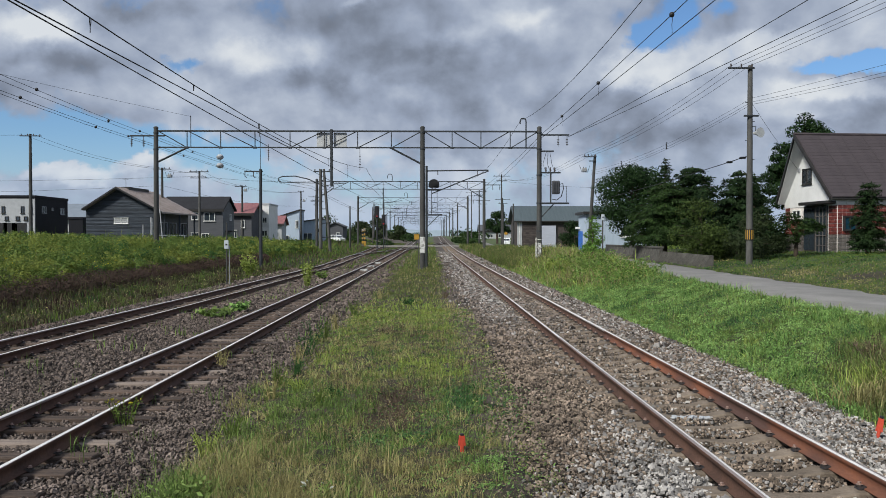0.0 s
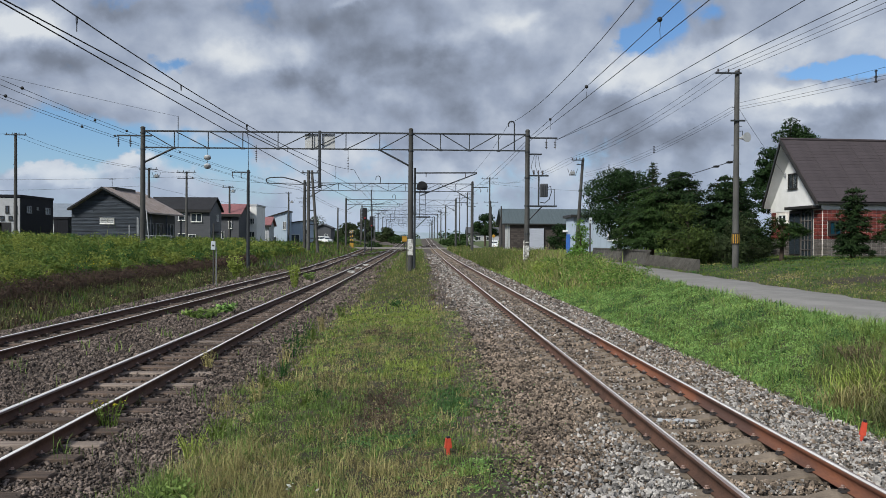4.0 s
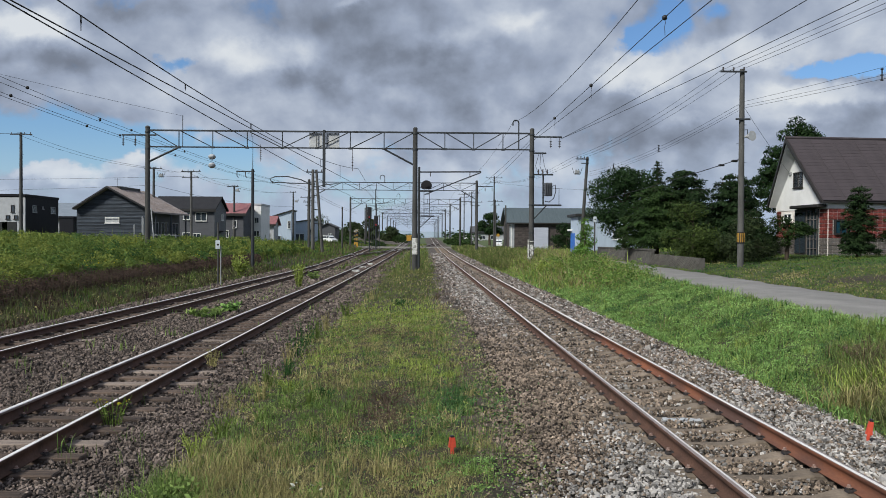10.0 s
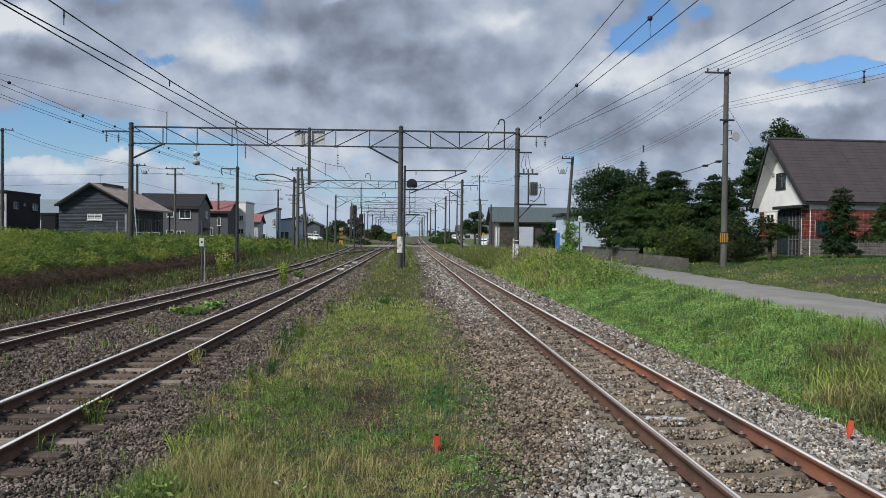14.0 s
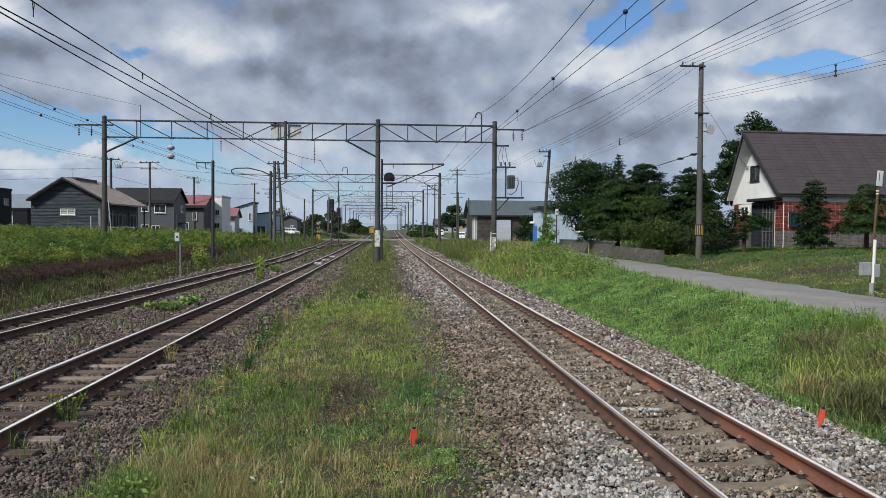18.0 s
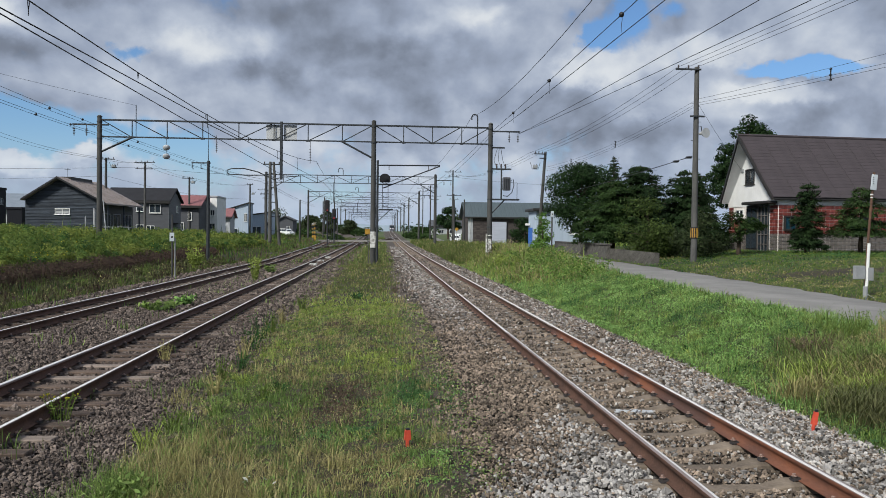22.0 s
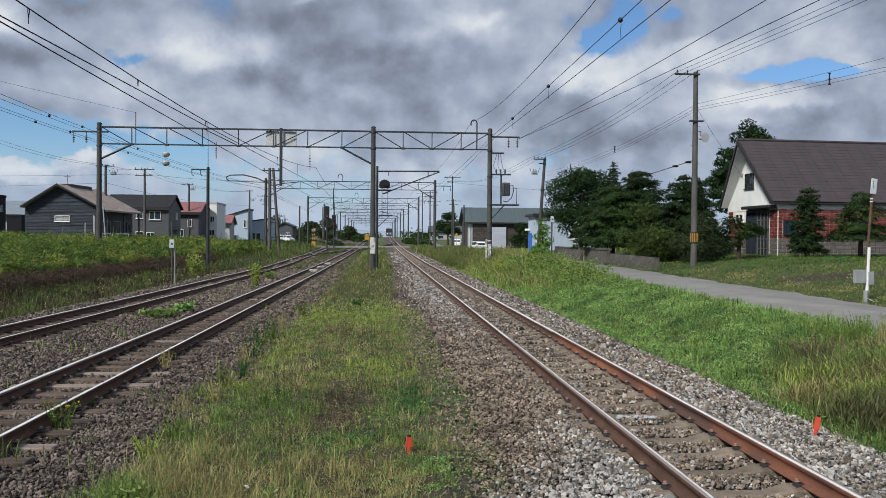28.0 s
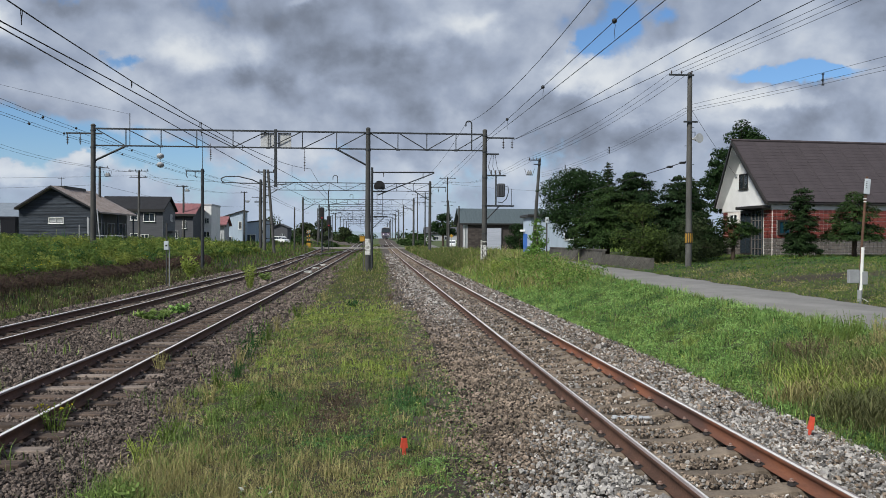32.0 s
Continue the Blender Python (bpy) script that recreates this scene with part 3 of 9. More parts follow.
track("railway_track", "single track with rusty orange rails on curved concrete sleepers", right_x, 0.0, False, -12.435, 600, 60, 0.585,
      (M["rail_side"], M["rail_orange"]))
track("railway_track", "old track with brown rails on weathered wooden sleepers", mid_x, LOW, True, -11.76, 600, 60, 0.61,
      (M["rail_side"], M["rail_side"]))
def crossover(xa, ya, za, xb, yb, zb):
    """Rails that lead from one track over to the next."""
    tr = thing("crossover_track", "rusty crossover rails between the far tracks", "railway track", group="tracks of the line")
    for s in (-1, 1):
        pts = []
        for i in range(17):
            f = i / 16
            g = f * f * (3 - 2 * f)
            y = ya + (yb - ya) * f
            pts.append((xa + (xb - xa) * g + s * GAUGE / 2, y, za + (zb - za) * g + float(climb(y)) - RAIL_H + 0.012))
        rail(tr, pts, M["rail_side"], "", -s, 0)
    return tr


crossover(left_x(96), 96, LOW, MID + 0.12, 140, LOW)
crossover(MID + 0.12, 118, LOW, RIGHT, 190, 0.0)
track("railway_track", "rusty outer track on wooden sleepers beside tall weeds", left_x, LOW, True, -11.76, 600, 60, 0.61,
      (M["rail_side"], M["rail_side"]))


# ---------------------------------------------------------------- overhead line
def bar(parent, name, a, b, r, m="steel", n=6, label=""):
    return part(name, MB().tube([a, b], r, n), M[m], parent, label, smooth=True)


def pole_part(parent, x, y, z0, z1, r0=0.19, r1=0.15, m="pole", name="pole"):
    p = part(name, MB().tube([(x, y, z0), (x, y, (z0 + z1) / 2), (x, y, z1)], [r0, (r0 + r1) / 2, r1], 12), M[m], parent, smooth=True)
    part("cap", MB().tube([(x, y, z1), (x, y, z1 + 0.05), (x, y, z1 + 0.13)], [r1 + 0.015, r1 + 0.015, r1 * 0.55], 10), M[m], p, smooth=True)
    for z in (z1 - 0.35, z1 - 1.45):
        part("band", MB().tube([(x, y, z), (x, y, z + 0.09)], r1 + 0.03, 12), M["steel"], p, smooth=True)
    return p


def insulator(parent, x, y, z0, length, r=0.07, discs=5, name="insulator"):
    """A hanging string of discs."""
    mb = MB().tube([(x, y, z0), (x, y, z0 - length)], r * 0.25, 6)
    for k in range(discs):
        z = z0 - length * (0.35 + 0.6 * k / discs)
        mb.tube([(x, y, z), (x, y, z - 0.03), (x, y, z - 0.05)], [r * 0.35, r, r * 0.8], 8)
    return part(name, mb, M["porcelain"], parent, smooth=True)


def truss(parent, y, xa, xb, z0, z1, joints, downs, r=0.055, detail=True):
    """Two chords, posts at the joints and one diagonal in each bay."""
    beam = part("beam", MB().box((xa, y - r, z1 - 2 * r), (xb, y + r, z1), 0.012), M["steel"], parent)
    part("lower_chord", MB().box((xa, y - r * 0.8, z0), (xb, y + r * 0.8, z0 + 1.6 * r), 0.012), M["steel"], beam)
    xs = [xa, *joints, xb]
    for x in joints:
        part("post", MB().tube([(x, y, z0), (x, y, z1)], 0.035, 6), M["steel"], beam)
    for i, d in enumerate(downs):
        a, b = xs[i] + 0.1, xs[i + 1] - 0.1
        za, zb = (z1 - 0.08, z0 + 0.08) if d else (z0 + 0.08, z1 - 0.08)
        part("diagonal", MB().tube([(a, y, za), (b, y, zb)], 0.035, 6), M["steel"], beam)
    if detail:
        for x in xs[1:-1]:
            part("gusset", MB().box((x - 0.12, y - 0.07, z0 - 0.03), (x + 0.12, y + 0.07, z0 + 0.10), 0.01), M["steel"], beam)
    return beam


def first_portal():
    y = 54.3
    pt = thing("catenary_portal", "grey steel lattice portal on three concrete poles across the tracks", "overhead line portal", group="portals over the line")
    pole_part(pt, -18.48, y, -0.6, 9.25)
    mp = pole_part(pt, -0.58, y, -0.55, 9.3, 0.20, 0.15)
    rp = pole_part(pt, 7.32, y, -0.5, 9.3, 0.19, 0.15)
    z0, z1 = 7.93, 9.13
    truss(pt, y, -18.4, -0.6, z0, z1, (-16.4, -14.15, -11.85, -9.5, -7.2, -4.95, -2.68), (1, 1, 1, 1, 0, 0, 0, 0))
    truss(pt, y, -0.55, 7.3, z0, z1, (1.42, 3.37, 5.35), (1, 1, 0, 0))
    for a, b in (((-18.45, y, 6.95), (-16.35, y, 7.98)), ((-2.7, y, 7.95), (-0.6, y, 6.85))):
        bar(pt, "knee_brace", a, b, 0.07)
    # the drop post that holds the wires of the middle track
    part("drop_post", MB().box((-6.80, y - 0.09, 5.35), (-6.62, y + 0.09, 9.2), 0.015), M["steel"], pt)
    for xa, xb in ((-7.72, -6.84), (-6.58, -5.70)):
        part("number_board", MB().box((xa, y + 0.12, 7.98), (xb, y + 0.16, 9.0), 0.01), M["board_pale"], pt, "plain pale grey weathered board")
    bar(pt, "stay_rod", (-16.15, y, 8.0), (-16.15, y, 10.1), 0.025)
    bar(pt, "stay_rod", (-11.55, y, 8.7), (-11.55, y, 9.6), 0.02)
    insulator(pt, -10.95, y, 8.2, 1.15)
    insulator(pt, -4.8, y, 7.93, 1.5)
    # crossarms on the outer poles
    for xa, xb, z, pole in ((-20.2, -17.9, 8.75, None), (7.2, 9.35, 8.85, rp), (7.2, 8.3, 7.75, rp)):
        part("crossarm", MB().box((xa, y - 0.05, z - 0.05), (xb, y + 0.05, z + 0.05), 0.01), M["steel"], pt)
    for x, z in ((-20.1, 8.75), (-19.3, 8.75), (8.6, 8.85), (9.2, 8.85)):
        insulator(pt, x, y, z, 0.75, 0.09, 4)
    # goose-neck bracket above the beam
    gn = [(6.42, y, 8.0), (6.42, y, 9.75)] + [(6.22 + 0.20 * math.cos(a), y, 9.77 + 0.20 * math.sin(a)) for a in np.linspace(0, math.pi * 0.95, 7)] + [(6.02, y, 9.6)]
    part("goose_neck", MB().tube(gn, 0.045, 7), M["steel"], pt, smooth=True)
    # white notice plates at the foot of the poles
    part("pole_plate", MB().box((-0.76, y - 0.235, 0.85), (-0.40, y - 0.20, 1.95), 0.01), M["white_worn"], pt, "worn white plate")
    for z, hh in ((1.75, 0.06), (0.62, 0.10), (1.2, 0.08)):
        part("pole_band", MB().tube([(7.32, y, z), (7.32, y, z + hh)], 0.21, 12), M["white_worn"], pt, smooth=True)
    part("pole_plate", MB().box((7.20, y - 0.225, 0.75), (7.44, y - 0.195, 1.55), 0.01), M["white_worn"], pt, "worn white plate")
    part("cable_duct", MB().tube([(7.12, y - 0.1, -0.4), (7.12, y - 0.1, 1.9)], 0.06, 8), M["white_worn"], pt, smooth=True)
    part("cable_pipe", MB().tube([(-0.85, y - 0.05, -0.4), (-0.85, y - 0.05, 1.8)], 0.03, 6), M["pole_light"], pt, smooth=True)
    return pt


M["board_pale"] = mat("pale_faded_board", (0.50, 0.51, 0.52), (0.40, 0.41, 0.42), 2, 0.7, bump=0.1)
M["grey_sheet"] = mat("grey_weathered_sheet", (0.30, 0.31, 0.32), (0.22, 0.23, 0.24), 2, 0.6, bump=0.1)
M["white_worn"] = mat("chipped_white_paint", (0.62, 0.62, 0.60), (0.25, 0.24, 0.22), 5, 0.7, bump=0.2, fine=25, spread=(0.45, 0.6))
first_portal()


def far_portal(y, xl, xr, xm, drop):
    pt = thing("catenary_portal", "distant grey steel portal over the tracks", "overhead line portal", group="portals over the line")
    for x in (xl, xr):
        pole_part(pt, x, y, -0.6, 9.3, 0.2, 0.16)
    n = max(4, round((xr - xl) / 2.2))
    js = [xl + (xr - xl) * i / n for i in range(1, n)]
    truss(pt, y, xl, xr, 8.05, 9.13, js, [i % 2 == 0 for i in range(n)], 0.05, detail=False)
    bar(pt, "knee_brace", (xl, y, 6.9), (xl + 2.0, y, 8.05), 0.06)
    bar(pt, "knee_brace", (xr, y, 6.9), (xr - 2.0, y, 8.05), 0.06)
    if xm is not None:
        pole_part(pt, xm, y, -0.5, 9.3, 0.19, 0.16)
    for x in drop:
        bar(pt, "drop_post", (x, y, 5.6), (x, y, 8.2), 0.07)
        bar(pt, "bracket_tube", (x, y, 6.3), (x + 2.4, y, 6.6), 0.035)
        bar(pt, "steady_arm", (x, y, 5.7), (x + 2.2, y, 5.55), 0.025)
    part("crossarm", MB().box((xr - 0.1, y - 0.05, 8.6), (xr + 2.1, y + 0.05, 8.7), 0.01), M["steel"], pt)
    for dx in (1.1, 2.0):
        insulator(pt, xr + dx, y, 8.6, 0.6, 0.09, 3)
    gx = xl + (xr - xl) * 0.45
    gn = [(gx, y, 9.1), (gx, y, 9.75)] + [(gx - 0.3 + 0.3 * math.cos(a), y, 9.75 + 0.3 * math.sin(a)) for a in np.linspace(0, math.pi, 6)] + [(gx - 0.6, y, 9.5)]
    part("goose_neck", MB().tube(gn, 0.05, 6), M["steel"], pt, smooth=True)
    return pt


for k in range(1, 10):
    y = 54.3 + 50 * k
    pt = far_portal(y, (-14.2 - 0.6 * k) if k == 1 else -13.0 - 0.5 * k, 6.75 + 0.15 * (k % 3), None, (-6.2,) if k % 2 else (-9.0, -2.0))
    pt.location.z = float(climb(y))


def sag(a, b, depth, n=14):
    a, b = Vector(a), Vector(b)
    return [a.lerp(b, i / n) - Vector((0, 0, 4 * depth * (i / n) * (1 - i / n))) for i in range(n + 1)]


def cable(label, spans, r=0.011, beads=0, bead_r=0.05, category="overhead wire", name="overhead_wire"):
    """A wire through points with a sag in each span; beads are clamps along it."""
    pts = []
    for (a, b, d) in spans:
        pts += sag(a, b, d)[(1 if pts else 0):]
    ob = tagged(part(name, MB().tube(pts, r, 5), M["wire"], None, smooth=True), label, category, "wires over the line")
    a, b, d = spans[0]
    for i in range(beads):
        t = (i + 0.7) / beads
        p = Vector(a).lerp(Vector(b), t) - Vector((0, 0, 4 * d * t * (1 - t)))
        part("clamp", MB().ball(p, bead_r, 7), M["black"], ob, smooth=True)
    return ob


def line_wires():
    P1, P2, far = 54.3, 104.3, 504.3
    # middle track: two contact wires, messenger and hangers
    cable("thin dark contact wire above the middle track", [((-6.9, -45.7, 5.15), (-5.78, 10, 5.15), 0.02), ((-5.78, 10, 5.15), (-5.7, P1, 5.15), 0.03), ((-5.7, P1, 5.15), (MID, P2, 5.25), 0.02), ((MID, P2, 5.25), (MID, far, 5.25), 0)], 0.012)
    cable("thin dark contact wire above the middle track", [((-8.15, -45.7, 5.2), (-3.92, P1, 5.2), 0.02), ((-3.92, P1, 5.2), (MID, P2, 5.3), 0.02), ((MID, P2, 5.3), (MID, far, 5.3), 0)], 0.012)
    ms = cable("dark messenger wire above the middle track", [((-7.2, -60, 6.6), (-6.15, -8, 6.6), 0.9), ((-6.15, -8, 6.6), (-4.4, P1, 6.6), 1.25), ((-4.4, P1, 6.6), (MID, P2, 6.5), 0.6), ((MID, P2, 6.5), (MID, P2 + 50, 6.3), 0.5), ((MID, P2 + 50, 6.3), (MID, far, 6.3), 0)], 0.012)
    for y in (13.2, 18.4, 24.5, 31.0, 38.0, 45.0):
        t = (y + 8) / 62.3
        x, zt = -6.15 + 1.75 * t, 6.6 - 5 * t * (1 - t)
        part("hanger", MB().tube([(x, y - 0.025, zt), (x, y - 0.025, zt - 0.06), (x, y, zt - 0.14), (x, y, 5.24)], 0.008, 4).tube([(x, y + 0.03, zt), (x, y + 0.03, zt - 0.06), (x, y, zt - 0.14)], 0.008, 4), M["wire"], ms)
    # right side: high wire through the goose neck, feeder carried below a messenger by clamps
    cable("high return wire through the goose-neck bracket", [((5.5, -45.7, 9.5), (5.7, 4.3, 9.4), 0.8), ((5.7, 4.3, 9.4), (6.02, P1, 9.80), 1.2), ((6.02, P1, 9.80), (5.0, P2, 9.5), 0.9), ((5.0, P2, 9.5), (5.0, far, 9.5), 0)], 0.012)
    fd = cable("feeder messenger wire with round dark clamps", [((7.45, -45.7, 9.0), (7.5, 4.3, 9.0), 0.1), ((7.5, 4.3, 9.0), (7.5, P1, 8.92), 0.12), ((7.5, P1, 8.92), (7.0, P2, 8.6), 0.2), ((7.0, P2, 8.6), (7.0, far, 8.6), 0)], 0.014)
    cable("feeder wire hung under its messenger", [((7.95, -45.7, 8.45), (7.95, 4.3, 8.45), 0.1), ((7.95, 4.3, 8.45), (7.42, P1, 8.62), 0.12), ((7.42, P1, 8.62), (7.2, P2, 8.2), 0.3), ((7.2, P2, 8.2), (7.2, far, 8.2), 0)], 0.014)
    for y in (25.0, 36.0, 46.0):
        t = (y - 4.3) / 50
        x, z = 7.5, 9.0 - 0.08 * t - 0.48 * t * (1 - t)
        c = part("clamp", MB().ball((x, y, z), 0.085, 8), M["black"], fd, smooth=True)
        part("hanger", MB().tube([(x, y, z), (x + 0.03, y, z - 0.15), (x, y, z - 0.3), (x + 0.02, y, z - 0.58)], 0.008, 4), M["wire"], c)
    for xa, za, d in ((12.05, 9.55, 0.35), (14.2, 9.1, 0.26)):
        cable("feeder wire slanting to the portal crossarm", [((xa + 0.4, -4, za), (9.25, P1, 8.72), d)], 0.013)
    # left side: shield wire to the rod on the portal, telephone and feeder wires to the outer pole
    cable("thin shield wire to the rod on the portal", [((-44, -34.8, 10.6), (-30, 10, 10.3), 0.3), ((-30, 10, 10.3), (-16.15, P1, 10.05), 0.35)], 0.008)
    for k, (x, z, d) in enumerate(((-18.3, 8.6, 0.35), (-18.75, 8.6, 0.4), (-19.0, 8.3, 0.4), (-19.25, 8.25, 0.4))):
        w = cable("thin feeder wire along the outer poles", [((x + 3.4, -45.7, z), (x + 3.4, 4.3, z), d), ((x + 3.4, 4.3, z), (x, P1, z), d), ((x, P1, z), (-15.5, P2, z), d), ((-15.5, P2, z), (-17.0, P2 + 100, z), d)], 0.011)
        if k in (0, 2):
            for y in (22.0, 34.9, 44.2, 50.0, 62.0):
                part("clamp", MB().ball((x + 3.4 * max(0.0, (P1 - y) / 50), y, z - d * 0.9 if y < 45 else z - d * 0.3), 0.075, 7), M["black"], w, smooth=True)


line_wires()


# ---------------------------------------------------------------- buildings
def window(parent, w, h, m, frame_mat, pane_mat, split=2, name="window"):
    """A window with frame, mullions and panes; it looks along -y in its own space, centred at its foot."""
    win = part(name, MB().box((-w / 2, -0.02, 0), (w / 2, 0.09, 0.06), 0.008).box((-w / 2, -0.02, h - 0.06), (w / 2, 0.09, h), 0.008)
               .box((-w / 2, -0.02, 0.06), (-w / 2 + 0.06, 0.09, h - 0.06), 0.008).box((w / 2 - 0.06, -0.02, 0.06), (w / 2, 0.09, h - 0.06), 0.008), frame_mat, parent)
    win.matrix_basis = m
    for i in range(1, split):
        x = -w / 2 + w * i / split
        part("mullion", MB().box((x - 0.025, -0.015, 0.06), (x + 0.025, 0.05, h - 0.06), 0.006), frame_mat, win)
    for i in range(split):
        a, b = -w / 2 + w * i / split, -w / 2 + w * (i + 1) / split
        part("pane", MB().box((a + 0.03, 0.03, 0.05), (b - 0.03, 0.042, h - 0.05)), pane_mat, win)
    part("sill", MB().box((-w / 2 - 0.05, -0.07, -0.05), (w / 2 + 0.05, 0.05, 0.0), 0.008), frame_mat, win)
    return win


def slab_roof(parent, ya, x0, x1, ze, zr, yr, th, m, label="", prow=0.0):
    """One pitch of a roof from the eave at ya to the ridge at yr; the ridge may jut out by prow."""
    d = Vector((0, yr - ya, zr - ze)).normalized()
    nrm = Vector((0, -d.z, d.y)) * th
    if nrm.z < 0:
        nrm = -nrm
    return part("roof", MB().add([(x0, ya, ze), (x1, ya, ze), (x1, yr, zr), (x0 - prow, yr, zr), (x0, ya + nrm.y, ze + nrm.z), (x1, ya + nrm.y, ze + nrm.z),
                (x1, yr, zr + th * 1.25), (x0 - prow, yr, zr + th * 1.25)], [(0, 3, 2, 1), (4, 5, 6, 7), (0, 1, 5, 4), (2, 3, 7, 6), (0, 4, 7, 3), (1, 2, 6, 5)]), m, parent, label)


M["house_white"] = mat("white_stucco", (0.76, 0.76, 0.755), (0.68, 0.68, 0.675), 1.5, 0.85, bump=0.2, fine=40, c=(0.68, 0.68, 0.66), cscale=0.6)
M["roof_brown"] = mat("dark_brown_metal_shingle", (0.062, 0.05, 0.055), (0.038, 0.031, 0.035), 1.0, 0.8, bump=0.25, fine=30, c=(0.074, 0.06, 0.061), obj=0.06)
M["tile_red"] = mat("glazed_red_tile", (0.20, 0.047, 0.038), (0.13, 0.033, 0.028), 8, 0.5, bump=0.15, obj=0.28)
M["grout"] = mat("pale_grout", (0.76, 0.71, 0.67), (0.64, 0.60, 0.57), 8, 0.9, bump=0.3)
# tile grey is darkened for the shade of the conifers on the wall base
M["tile_grey"] = mat("grey_base_tile", (0.155, 0.138, 0.128), (0.10, 0.09, 0.083), 5, 0.8, bump=0.2, obj=0.2)
M["dark_frame"] = mat("dark_bronze_frame", (0.03, 0.028, 0.027), (0.02, 0.02, 0.02), 5, 0.5, bump=0.1)
M["door_dark"] = mat("dark_entrance_screen", (0.05, 0.045, 0.042), (0.03, 0.028, 0.026), 5, 0.5, bump=0.1)
M["roof_dark"] = mat("charcoal_metal_roof", (0.02, 0.02, 0.024), (0.013, 0.013, 0.016), 1.5, 0.85, bump=0.1)
# the boards' blue cast is distance haze mixed into the colour
M["plank_grey"] = mat("weathered_grey_board", (0.05, 0.061, 0.078), (0.026, 0.032, 0.042), 3, 0.9, bump=0.4, fine=30, stretch=(0.3, 0.3, 3), obj=0.3)
M["roof_tan"] = mat("faded_tan_metal_roof", (0.31, 0.265, 0.25), (0.22, 0.185, 0.172), 1.2, 0.6, bump=0.1, fine=20, c=(0.24, 0.185, 0.16))
M["dark_wall"] = mat("charcoal_metal_siding", (0.035, 0.036, 0.04), (0.025, 0.026, 0.03), 2, 0.6, bump=0.15, stretch=(6, 6, 0.3))
# siding grey, with the same haze tint put into it
M["grey_wall"] = mat("mid_grey_siding", (0.09, 0.094, 0.107), (0.068, 0.071, 0.081), 2, 0.8, bump=0.2, stretch=(0.3, 0.3, 5))
M["pale_wall"] = mat("pale_siding", (0.43, 0.445, 0.47), (0.35, 0.36, 0.38), 2, 0.8, bump=0.15)
M["blue_wall"] = mat("pale_blue_siding", (0.42, 0.50, 0.60), (0.36, 0.43, 0.53), 1.5, 0.8, bump=0.15, stretch=(5, 5, 0.3))
M["blue"] = mat("bright_blue_sheet", (0.04, 0.16, 0.55), (0.03, 0.12, 0.42), 3, 0.6, bump=0.1)
M["roof_green"] = mat("grey_green_metal_roof", (0.085, 0.11, 0.12), (0.065, 0.085, 0.094), 1.0, 0.6, bump=0.1, fine=15, stretch=(6, 0.3, 0.3))
M["roof_red"] = mat("faded_red_roof_tile", (0.27, 0.115, 0.12), (0.2, 0.085, 0.09), 3, 0.7, bump=0.2)
M["brick_dark"] = mat("dark_block_brick", (0.085, 0.07, 0.065), (0.05, 0.042, 0.04), 3, 0.9, bump=0.4, fine=12, obj=0.25)


